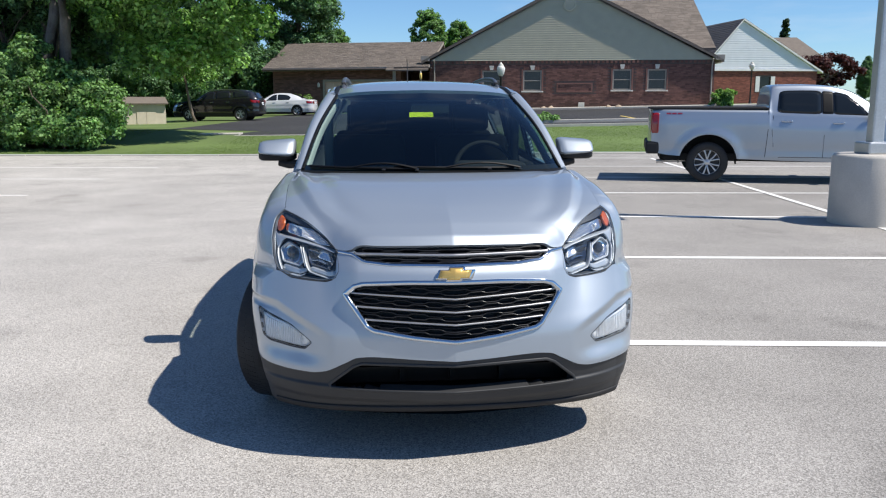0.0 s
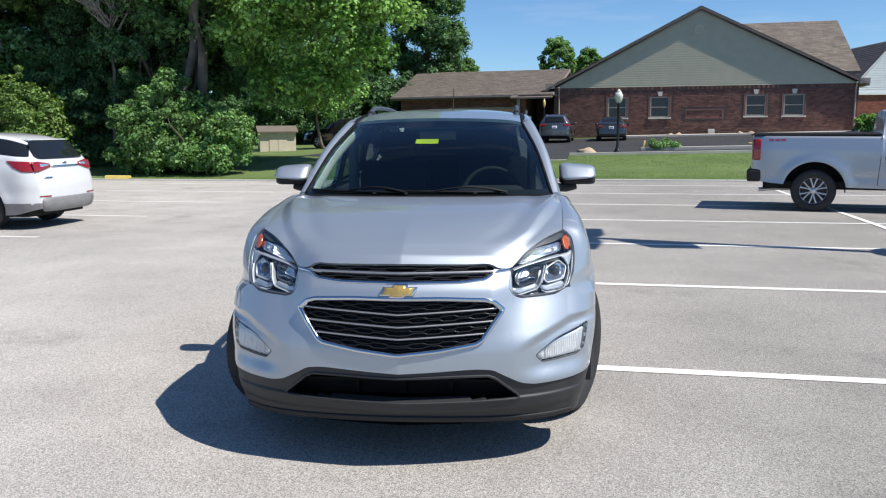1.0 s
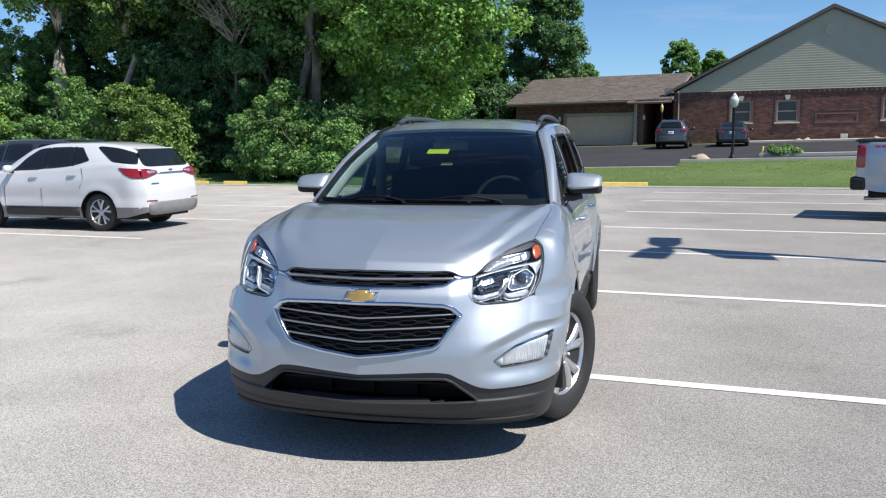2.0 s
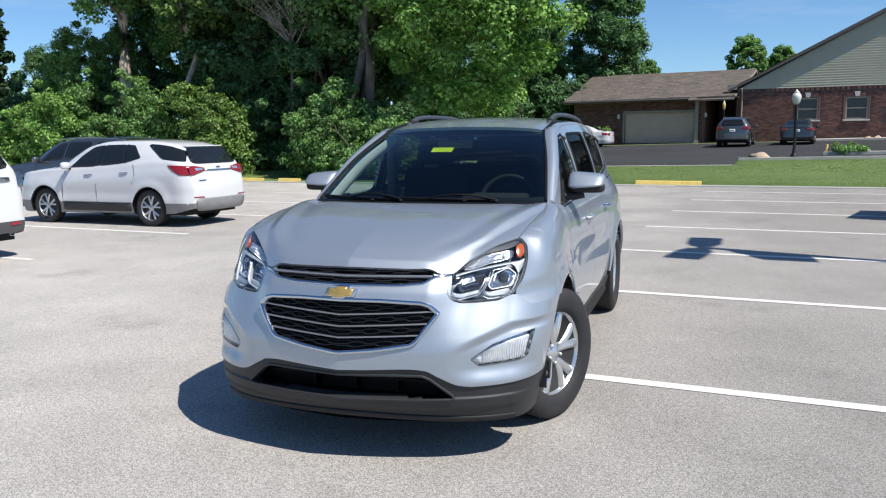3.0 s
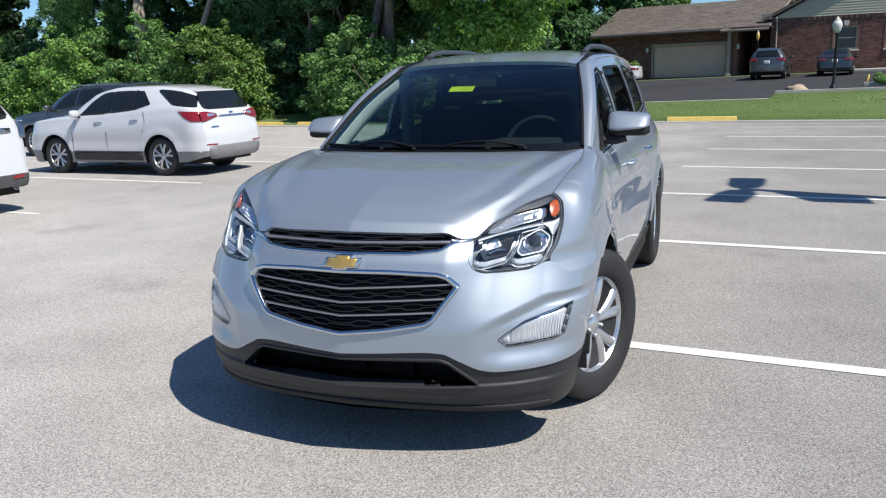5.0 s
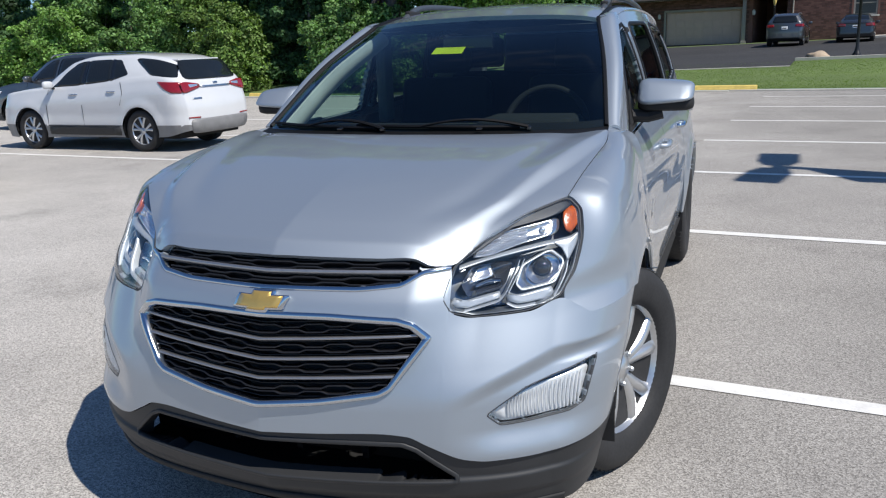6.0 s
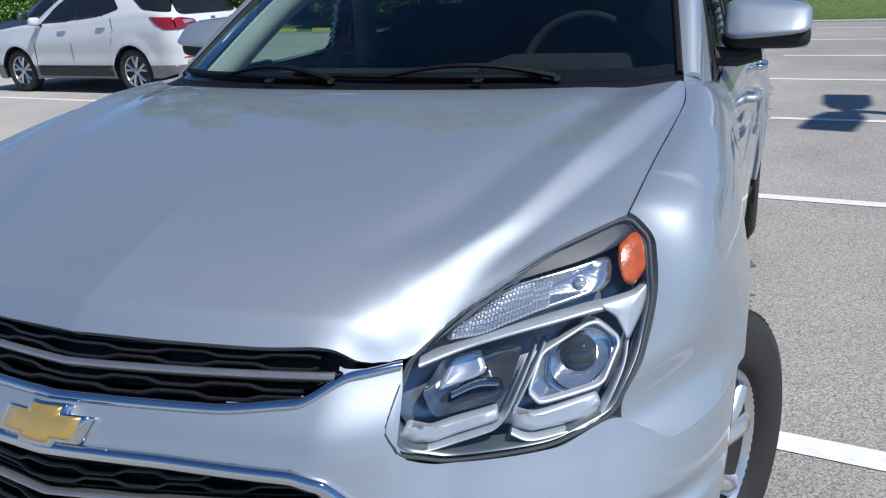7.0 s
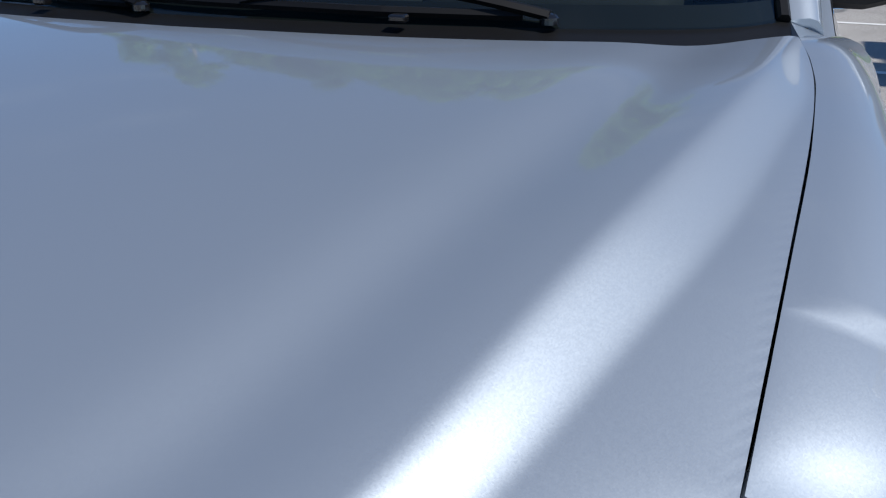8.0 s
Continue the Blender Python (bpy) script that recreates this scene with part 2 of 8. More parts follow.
M = {
    "lot": lot_surface("worn pale asphalt", (0.37, 0.35, 0.325), (0.20, 0.19, 0.175), (0.53, 0.505, 0.47), 185, 0.16, 0.17),
    "dark_lot": lot_surface("fresh dark asphalt", (0.045, 0.045, 0.048), (0.03, 0.03, 0.032), (0.07, 0.07, 0.07), 60, 0.2),
    "line": material("white road paint", (0.74, 0.73, 0.70), 0.7, vary=(9, 90, 0.12), bump=0.1),
    "yellow": material("yellow road paint", (0.74, 0.55, 0.15), 0.7, vary=(9, 60, 0.15), bump=0.1),
    "concrete": material("concrete", (0.50, 0.47, 0.42), 0.85, vary=(2.5, 60, 0.10), bump=0.25),
    "silver": metallic_paint("silver metallic paint", (0.388, 0.434, 0.484), 0.52, 0.70),
    "lamp_inner": material("grey lamp housing", (0.24, 0.26, 0.28), 0.24, 0.7, coat=0.3, vary=(20, 90, 0.15)),
    "lamp_apron": material("grey lamp apron", (0.15, 0.165, 0.18), 0.34, 0.6, spec=0.4, vary=(20, 120, 0.1)),
    "lamp_rim": material("dark lamp rim", (0.06, 0.064, 0.07), 0.5, spec=0.2),
    "lamp_grey": material("lamp reflector", (0.62, 0.64, 0.66), 0.14, 0.9, vary=(25, 140, 0.2), bump=0.15),
    "lamp_dark": material("dark mirror reflector", (0.26, 0.27, 0.285), 0.1, 0.9, vary=(25, 140, 0.2)),
    "lamp_satin": material("satin silver lamp trim", (0.46, 0.49, 0.52), 0.42, 0.5, vary=(20, 150, 0.08)),
    "projector": material("dark projector glass", (0.035, 0.038, 0.042), 0.03, 0.0, coat=1.0),
    "rail": material("dark grey roof rail", (0.10, 0.108, 0.12), 0.38, 0.5, vary=(8, 150, 0.1)),
    "wiper_black": material("black wiper plastic", (0.004, 0.004, 0.0045), 0.55, spec=0.25, vary=(8, 150, 0.2)),
    "brow": material("dark grey lamp brow", (0.042, 0.049, 0.060), 0.45, spec=0.3, vary=(9, 80, 0.1)),
    "fog_white": material("white fog lamp reflector", (0.80, 0.81, 0.82), 0.25, 0.25, vary=(30, 90, 0.1)),
    "white_paint": material("white car paint", (0.66, 0.67, 0.68), 0.3, coat=1.0, vary=(2, 300, 0.03)),
    "black_paint": material("black car paint", (0.012, 0.012, 0.014), 0.25, coat=1.0, vary=(2, 300, 0.05)),
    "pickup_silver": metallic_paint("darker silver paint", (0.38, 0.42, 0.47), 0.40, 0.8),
    "grey_paint": metallic_paint("grey metallic paint", (0.15, 0.155, 0.16)),
    "darkblue_paint": metallic_paint("dark blue-grey paint", (0.075, 0.08, 0.09)),
    "cladding": material("black textured plastic", (0.025, 0.026, 0.028), 0.55, vary=(6, 400, 0.15), bump=0.15),
    "grey_plastic": material("grey plastic cladding", (0.22, 0.22, 0.22), 0.55, vary=(6, 300, 0.12), bump=0.1),
    "dark_plastic": material("dark grey bumper plastic", (0.07, 0.07, 0.072), 0.55, vary=(6, 300, 0.12), bump=0.1),
    "black_gloss": material("glossy black plastic", (0.008, 0.008, 0.009), 0.12, coat=0.5),
    "black_matt": material("matt black plastic", (0.012, 0.012, 0.013), 0.7, vary=(5, 200, 0.2)),
    "chrome": material("chrome", (0.57, 0.60, 0.64), 0.07, 1.0),
    "satin": material("satin metal", (0.55, 0.56, 0.58), 0.28, 1.0),
    "bar_metal": material("dulled grille bar", (0.40, 0.40, 0.41), 0.42, 0.9, vary=(20, 120, 0.08)),
    "mesh_black": material("black grille plastic", (0.012, 0.012, 0.014), 0.32, spec=0.5, vary=(15, 150, 0.15)),
    "alloy": material("silver painted alloy", (0.62, 0.63, 0.64), 0.3, 0.8, coat=0.6, vary=(8, 120, 0.06)),
    "rubber": material("tyre rubber", (0.022, 0.022, 0.023), 0.75, vary=(8, 90, 0.25), bump=0.15),
    "gold": material("gold badge enamel", (0.62, 0.41, 0.11), 0.35, 0.6, coat=1.0, vary=(30, 300, 0.06)),
    "amber": material("amber lamp lens", (0.48, 0.09, 0.006), 0.2, coat=1.0, vary=(45, 250, 0.4), bump=0.3),
    "red_lens": material("red lamp lens", (0.25, 0.007, 0.010), 0.12, coat=1.0, vary=(30, 150, 0.2)),
    "clear_lens": car_glass("clear lamp lens", (0.95, 0.97, 0.98), 1.5),
    "lamp_white": material("bright lamp reflector", (0.85, 0.86, 0.88), 0.18, 0.85),
    "windscreen": car_glass("windscreen glass", (0.50, 0.66, 0.62), 1.5),
    "side_glass": car_glass("side glass", (0.62, 0.72, 0.68), 1.25, 0.25),
    "privacy_glass": car_glass("dark privacy glass", (0.20, 0.22, 0.22), 1.25, 0.25),
    "far_glass": material("dark window glass", (0.012, 0.015, 0.018), 0.05, spec=0.45),
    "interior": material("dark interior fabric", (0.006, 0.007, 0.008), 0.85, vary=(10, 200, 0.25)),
    # pale copy for the sunlit pillar trim; its shaded twin takes the dark interior
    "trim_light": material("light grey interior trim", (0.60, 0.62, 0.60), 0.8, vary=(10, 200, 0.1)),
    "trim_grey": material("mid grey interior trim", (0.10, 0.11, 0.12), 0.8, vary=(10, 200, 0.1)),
    "sticker": material("fluorescent yellow sticker", (0.85, 1.0, 0.03), 0.6, vary=(12, 90, 0.05)),
    "ink": material("printed ink", (0.03, 0.03, 0.03), 0.7),
    "plate": material("number plate", (0.78, 0.80, 0.82), 0.4, vary=(12, 90, 0.06)),
    "brick": material("red-brown brick", (0.168, 0.083, 0.068), 0.85, vary=(6, 60, 0.15), bump=0.2, random="object", spread=0.35),
    "brick_rest": material("red-brown brick in courses", (0.168, 0.083, 0.068), 0.85, vary=(6, 60, 0.15), bump=0.2, random="island", spread=0.35),
    "mortar": material("mortar", (0.12, 0.09, 0.08), 0.9, vary=(8, 90, 0.15), bump=0.2),
    "siding": material("sage vinyl siding", (0.52, 0.50, 0.37), 0.55, vary=(1.5, 40, 0.06)),
    "white_siding": material("pale blue-white siding", (0.72, 0.75, 0.78), 0.55, vary=(1.5, 40, 0.05)),
    "trim_paint": material("taupe painted trim", (0.34, 0.31, 0.27), 0.6, vary=(3, 60, 0.08)),
    "rake_brown": material("brown painted rake board", (0.15, 0.125, 0.105), 0.6, vary=(3, 60, 0.1)),
    "red_brick": material("red brick in courses", (0.25, 0.085, 0.06), 0.85, vary=(6, 60, 0.15), bump=0.2, random="island", spread=0.3),
    "trim_dark": material("dark bronze trim", (0.06, 0.05, 0.045), 0.5, vary=(3, 60, 0.1)),
    "white_trim": material("white painted trim", (0.78, 0.77, 0.74), 0.5, vary=(3, 60, 0.05)),
    "shingle": material("brown asphalt shingle", (0.185, 0.155, 0.128), 0.9, vary=(2.5, 45, 0.12), bump=0.3, random="island", spread=0.22),
    "dark_shingle": material("grey asphalt shingle", (0.11, 0.10, 0.10), 0.9, vary=(2.5, 45, 0.12), bump=0.3, random="island", spread=0.22),
    "garage": material("beige garage door", (0.64, 0.47, 0.39), 0.6, vary=(2, 60, 0.06)),
    "cream": material("cream painted boards", (0.60, 0.53, 0.42), 0.7, vary=(3, 60, 0.08)),
    "stone_trim": material("pale cast stone", (0.62, 0.60, 0.54), 0.8, vary=(6, 90, 0.1), bump=0.15),
    "rock": material("tan boulder", (0.42, 0.33, 0.24), 0.9, vary=(4, 40, 0.25), bump=0.6),
    "yellow_globe": material("yellow lamp globe", (0.75, 0.55, 0.16), 0.35, vary=(6, 80, 0.05)),
    "globe": material("white lamp globe", (0.66, 0.66, 0.62), 0.35, vary=(6, 80, 0.05)),
    "black_iron": material("black painted iron", (0.015, 0.015, 0.016), 0.4, vary=(6, 80, 0.15)),
    "galvanised": material("galvanised steel", (0.50, 0.52, 0.54), 0.4, 0.7, vary=(3, 60, 0.12)),
    "bark": material("grey-brown bark", (0.17, 0.135, 0.105), 0.95, vary=(4, 30, 0.35), bump=0.8),
    "grey_bark": material("smooth grey bark", (0.14, 0.125, 0.105), 0.95, vary=(3, 30, 0.35), bump=0.8),
    "twig": material("grey dead twigs", (0.30, 0.27, 0.225), 0.95, vary=(5, 40, 0.3)),
    "pale_bark": material("pale bark", (0.40, 0.34, 0.27), 0.95, vary=(4, 30, 0.3), bump=0.6),
    "soil": material("dark soil and litter", (0.05, 0.04, 0.028), 0.95, vary=(2, 20, 0.35), bump=0.6),
    "grass": material("mown lawn", (0.115, 0.168, 0.045), 0.85, vary=(0.45, 14, 0.24), bump=0.12),
    "blade": leaf_material("grass blades", (0.145, 0.21, 0.06), 0.55, 0.1),
    "leaf_bright": leaf_material("bright maple leaves", (0.210, 0.365, 0.100), 0.34),
    "leaf_mid": leaf_material("mid green leaves", (0.175, 0.310, 0.105), 0.34),
    "leaf_dark": leaf_material("dark green leaves", (0.105, 0.205, 0.085), 0.30),
    "leaf_olive": leaf_material("yellow-green leaves", (0.160, 0.260, 0.070), 0.28),
    "leaf_red": leaf_material("dark red leaves", (0.06, 0.014, 0.014), 0.25),
    "needles": leaf_material("conifer needles", (0.028, 0.06, 0.022), 0.2),
    "underbody": material("underbody", (0.01, 0.01, 0.01), 0.9, vary=(4, 60, 0.2)),
    "window_blind": material("window blinds behind glass", (0.045, 0.05, 0.052), 0.3, coat=0.25, vary=(2, 30, 0.1)),
    "red_script": material("red decal", (0.50, 0.02, 0.06), 0.4),
}

# ---- mesh helpers ----


def finish(name, me, mat, parent=None, label="", smooth=False):
    me.materials.append(mat)
    if smooth:
        me.shade_smooth()
    ob = new(name, me)
    if parent is not None:
        ob.parent = parent
    if label:
        ob["label"] = label
    return ob


def part(name, bm, mat, parent, label="", smooth=False):
    """Link a bmesh as one mesh object under a thing or a part."""
    me = bpy.data.meshes.new(name)
    bm.normal_update()
    bm.to_mesh(me)
    bm.free()
    return finish(name, me, mat, parent, label, smooth)


def data_part(name, verts, faces, mat, parent, label="", smooth=False):
    me = bpy.data.meshes.new(name)
    me.from_pydata([tuple(v) for v in verts], [], faces)
    me.update()
    return finish(name, me, mat, parent, label, smooth)


def thing(name, m, label, category, group="", kind=""):
    ob = new(name)
    ob.empty_display_size = 0.2
    ob.matrix_world = m
    return tagged(ob, label, category, group, kind)


def box_bm(sx, sy, sz, at=(0, 0, 0), bevel=0.0, segments=2, bm=None, m=None):
    """A box, at = centre of its base."""
    bm = bm or bmesh.new()
    mat = (m or Matrix()) @ Matrix.Translation((at[0], at[1], at[2] + sz / 2)) @ Matrix.Diagonal((sx, sy, sz, 1))
    got = bmesh.ops.create_cube(bm, size=1, matrix=mat)
    if bevel:
        edges = list({e for v in got["verts"] for e in v.link_edges})
        bmesh.ops.bevel(bm, geom=edges, offset=bevel, segments=segments, affect="EDGES", profile=0.5)
    return bm


def revolve(profile, segments=24, bm=None, m=None):
    """A solid of revolution about z from (radius, z) pairs."""
    bm = bm or bmesh.new()
    m = m or Matrix()
    rings = []
    for r, z in profile:
        rings.append([bm.verts.new(m @ Vector((r * math.cos(2 * math.pi * i / segments), r * math.sin(2 * math.pi * i / segments), z))) for i in range(segments)])
    for a, b in zip(rings, rings[1:]):
        for i in range(segments):
            j = (i + 1) % segments
            bm.faces.new((a[i], a[j], b[j], b[i]))
    if profile[0][0] > 1e-4:
        bm.faces.new(list(reversed(rings[0])))
    if profile[-1][0] > 1e-4:
        bm.faces.new(rings[-1])
    return bm


def sweep(points, radius, segments=8, bm=None, taper=None, flat=1.0):
    """A tube along points; taper: radius factor by position; flat squeezes it in z."""
    bm = bm or bmesh.new()
    pts = [Vector(p) for p in points]
    rings = []
    for i, p in enumerate(pts):
        d = (pts[min(i + 1, len(pts) - 1)] - pts[max(i - 1, 0)]).normalized()
        side = d.cross(Vector((0, 0, 1)))
        side = side.normalized() if side.length > 1e-3 else Vector((1, 0, 0))
        up = side.cross(d).normalized()
        r = radius * (taper(i / (len(pts) - 1)) if taper else 1)
        rings.append([bm.verts.new(p + side * r * math.cos(2 * math.pi * k / segments) + up * r * flat * math.sin(2 * math.pi * k / segments)) for k in range(segments)])
    for a, b in zip(rings, rings[1:]):
        for k in range(segments):
            j = (k + 1) % segments
            bm.faces.new((a[k], a[j], b[j], b[k]))
    bm.faces.new(list(reversed(rings[0])))
    bm.faces.new(rings[-1])
    return bm


def catmull(points, n):
    """n + 1 points of a smooth curve through the points, at even steps of its length."""
    P = np.array(points, float)
    Q = np.vstack([2 * P[0] - P[1], P, 2 * P[-1] - P[-2]])
    out = []
    for i in range(len(P) - 1):
        a, b, c, d = Q[i:i + 4]
        for t in np.linspace(0, 1, 24, endpoint=False):
            out.append(0.5 * ((2 * b) + (c - a) * t + (2 * a - 5 * b + 4 * c - d) * t * t + (3 * b - a - 3 * c + d) * t ** 3))
    out.append(P[-1])
    out = np.array(out)
    s = np.concatenate([[0], np.cumsum(np.linalg.norm(np.diff(out, axis=0), axis=1))])
    return np.array([[np.interp(u, s, out[:, k]) for k in range(out.shape[1])] for u in np.linspace(0, s[-1], n + 1)])


def smooth(a, b, x):
    t = min(1.0, max(0.0, (x - a) / (b - a)))
    return t * t * (3 - 2 * t)


def spline(xs, ys):
    """A smooth function through (xs, ys): monotone cubic."""
    xs, ys = np.array(xs, float), np.array(ys, float)
    d = np.diff(ys) / np.diff(xs)
    m = np.concatenate([[d[0]], [0 if a * b <= 0 else 2 * a * b / (a + b) for a, b in zip(d, d[1:])], [d[-1]]])

    def f(x):
        x = min(max(x, xs[0]), xs[-1])
        i = min(int(np.searchsorted(xs, x, side="right")) - 1, len(xs) - 2)
        i = max(i, 0)
        h = xs[i + 1] - xs[i]
        t = (x - xs[i]) / h
        return float((1 + 2 * t) * (1 - t) ** 2 * ys[i] + t * (1 - t) ** 2 * h * m[i] + t * t * (3 - 2 * t) * ys[i + 1] + t * t * (t - 1) * h * m[i + 1])

    return f


# ---- the ground: a level parking lot, a kerb, a lawn that rises to a second, dark lot ----
LOT_TURN = -6.3
LOT = pose(0, 0, 0, 0, 0, LOT_TURN)
KERB = 21.45


def to_lot(x, y):
    p = LOT.inverted() @ Vector((x, y, 0))
    return p.x, p.y


LOW = -0.075


def lot_fall(u):
    """The lot drains towards the row of stalls across the lane."""
    return LOW * min(1.0, max(0.0, (-2.0 - u) / 5.0))


def ground_z(x, y):
    u, v = to_lot(x, y)
    s = v - KERB
    if s <= 0:
        return lot_fall(u)
    fall = lot_fall(u) * (1 - smooth(0, 7, s))
    u = min(max(u, -45), 45)
    top = 0.50 + 0.016 * u * (1 if u > -12 else 0.2)
    far = 0.95 + 0.017 * u
    if s < 8.5:
        return 0.035 + (top - 0.035) * smooth(-1, 9, s) + fall
    return top + (far - top) * min(1.0, (s - 8.5) / 24) ** 1.25


def on_ground(x, y, turn=0.0, dz=0.0):
    return pose(x, y, ground_z(x, y) + dz, 0, 0, turn)


def lot_point(u, v, z=None):
    p = LOT @ Vector((u, v, 0))
    return Vector((p.x, p.y, ground_z(p.x, p.y) if z is None else z))


def ground_sheet(name, us, vs, mat, label, dz=0.0, flat=False, category=""):
    verts = [lot_point(u, v, lot_fall(u) if flat else None) + Vector((0, 0, dz)) for v in vs for u in us]
    n = len(us)
    faces = [(j * n + i, j * n + i + 1, (j + 1) * n + i + 1, (j + 1) * n + i) for j in range(len(vs) - 1) for i in range(n - 1)]
    ob = data_part(name, verts, faces, mat, None, smooth=True)
    return tagged(ob, label, category or name.split("_")[0], kind="structure")


wide = [-900, -300, -120, -60, -40, -30, -24] + list(np.arange(-20, -8, 4.0)) + [-8, -7, -5, -2, 0] + list(np.arange(4, 36, 4.0)) + [45, 60, 120, 300, 900]
ground_sheet("ground", wide, [KERB + 0.16, KERB + 1, KERB + 2, KERB + 4, KERB + 6, KERB + 8.6, KERB + 12, KERB + 18, KERB + 24, KERB + 33, KERB + 45, KERB + 80, KERB + 250, 1500], M["grass"], "mown green lawn rising gently behind the kerb", category="lawn")
ground_sheet("ground_lot", wide, [-900, -200, -60, -20, -8, 0, 8, 16, KERB + 0.01], M["lot"], "pale worn asphalt parking lot with small stones", flat=True, category="parking lot")

# kerb along the lot, in one run of cast pieces
kerb = thing("kerb", Matrix(), "low pale concrete kerb along the lawn", "kerb", kind="structure")
for i in range(26):
    bm = box_bm(2.98, 0.12, 0.09, (0, 0, -0.05), 0.012)
    ob = part("kerb_stone", bm, M["concrete"], kerb)
    ob.matrix_local = LOT @ pose(-45 + 3.0 * i, KERB + 0.06, lot_fall(-45 + 3.0 * i))

# painted stall lines: right-hand double row, left-hand row, spine between the double row
STALL = 2.95
LINE0 = 1.77


def painted_line(name, u0, v0, u1, v1, width, mat, label):
    a, b = Vector((u0, v0, 0)), Vector((u1, v1, 0))
    d = (b - a).normalized()
    side = Vector((-d.y, d.x, 0)) * width / 2
    bm = bmesh.new()
    n = 14
    up = 0.008 if name == "spine_line" else 0.004
    rows = []
    rng = random.Random(int(abs(u0 * 31 + v0 * 17)) + 3)
    for i in range(n + 1):
        c = a.lerp(b, i / n)
        wob = 0.006 * (rng.random() - 0.5)
        rows.append([bm.verts.new(LOT @ (c + side * (1 + wob * 8) + Vector((0, 0, up + lot_fall(c.x))))), bm.verts.new(LOT @ (c - side * (1 - wob * 8) + Vector((0, 0, up + lot_fall(c.x)))))])
    for r, q in zip(rows, rows[1:]):
        bm.faces.new((r[0], r[1], q[1], q[0]))
    return tagged(part(name, bm, mat, None), label, "road marking", "stall lines", "structure")


for k in range(0, 7):
    v = LINE0 + STALL * k
    painted_line("stall_line", -0.45, v, 12.3, v, 0.11, M["line"], "white painted parking stall line on pale asphalt")
for k in range(-1, 7):
    v = 1.45 + 3.10 * k
    painted_line("stall_line", -12.6, v, -7.68, v, 0.11, M["line"], "white painted parking stall line on pale asphalt")
painted_line("spine_line", 5.17, LINE0 - 2, 5.17, LINE0 + 6 * STALL, 0.11, M["line"], "white painted line between two rows of stalls")
painted_line("paint_mark", -0.80, -1.12, -0.70, -1.09, 0.09, M["line"], "short worn white paint mark on the driveway")

# far dark lot with its kerb strips and marks
far_us = list(np.arange(-60, 61, 4.0))
ground_sheet("road", far_us[12:], [KERB + s for s in (8.6, 10, 12, 15, 18, 21, 24, 27, 30, 31.4)], M["dark_lot"], "fresh dark asphalt lot in front of the brick building", dz=0.012, category="asphalt")


def ground_strip(name, u0, u1, v0, v1, height, mat, label, category):
    """A kerb-like strip that follows the slope."""
    n = max(2, int(abs(u1 - u0) / 1.5))
    bm = bmesh.new()
    rows = []
    for i in range(n + 1):
        u = u0 + (u1 - u0) * i / n
        ring = []
        for v, h in ((v0, -0.05), (v0, height), (v1, height), (v1, -0.05)):
            ring.append(bm.verts.new(lot_point(u, v) + Vector((0, 0, h))))
        rows.append(ring)
    for a, b in zip(rows, rows[1:]):
        for k in range(3):
            bm.faces.new((a[k], b[k], b[k + 1], a[k + 1]))
    bm.faces.new(rows[0][::-1])
    bm.faces.new(rows[-1])
    bmesh.ops.recalc_face_normals(bm, faces=bm.faces)
    return tagged(part(name, bm, mat, None), label, category, kind="structure")


ground_sheet("road_apron", [-10.2, -9, -8, -6, -4, -2, -0.4], [KERB + 6.1, KERB + 7, KERB + 8, KERB + 8.62], M["dark_lot"], "fresh dark asphalt apron beside the lawn", dz=0.013, category="asphalt")
ground_strip("trim_kerb_apron", -10.2, -0.4, KERB + 5.98, KERB + 6.1, 0.02, M["concrete"], "pale concrete edge between lawn and asphalt", "kerb")
ground_strip("trim_kerb_near", -0.4, 50, KERB + 8.45, KERB + 8.62, 0.10, M["concrete"], "pale concrete edge between lawn and dark lot", "kerb")
ground_strip("trim_kerb_island", 2.6, 40, KERB + 12.4, KERB + 12.9, 0.13, M["concrete"], "pale concrete kerb of the planted island", "kerb")
ground_strip("pavement", 0.8, 30, KERB + 31.3, KERB + 33.2, 0.12, M["concrete"], "pale concrete walk along the building", "pavement")
ground_strip("trim_kerb_left", -10.2, -8.6, KERB + 6.3, KERB + 6.9, 0.07, M["concrete"], "pale concrete edge beside the lawn", "kerb")
for u in (8.2, 11.0, 13.8, 16.6):
    a = ground_strip("yellow_mark", u, u + 0.14, KERB + 15.0, KERB + 19.0, 0.03, M["yellow"], "yellow painted stall line on dark asphalt", "road marking")

# ---- the brick building with its gable, low garage wing and porch ----
BT = -9.2
BASE_Z = 1.17
BLD = pose(3.62, 55.6, BASE_Z, 0, 0, BT)
B_W, B_D, WALL_H = 19.8, 22.0, 3.25
APEX_U, APEX_H = 9.75, 8.6


def bpart(name, bm, mat, parent, label=""):
    return part(name, bm, mat, parent, label)


building = thing("brick_building", BLD, "single-storey brick building with sage gable and brown shingle roof", "building")


def lap_siding(u_of, z0, z1, board, y, thick):
    """Lapped boards across a gable; u_of(z) gives both ends."""
    bm = bmesh.new()
    z = z0
    while z < z1 - 0.02:
        zt = min(z + board, z1)
        a0, b0 = u_of(z)
        a1, b1 = u_of(zt)
        v = [bm.verts.new(p) for p in ((a0, y - thick, z), (b0, y - thick, z), (b1, y - 0.004, zt), (a1, y - 0.004, zt), (a0, y, z), (b0, y, z))]
        bm.faces.new((v[0], v[1], v[2], v[3]))
        bm.faces.new((v[4], v[5], v[1], v[0]))
        z = zt
    return bm


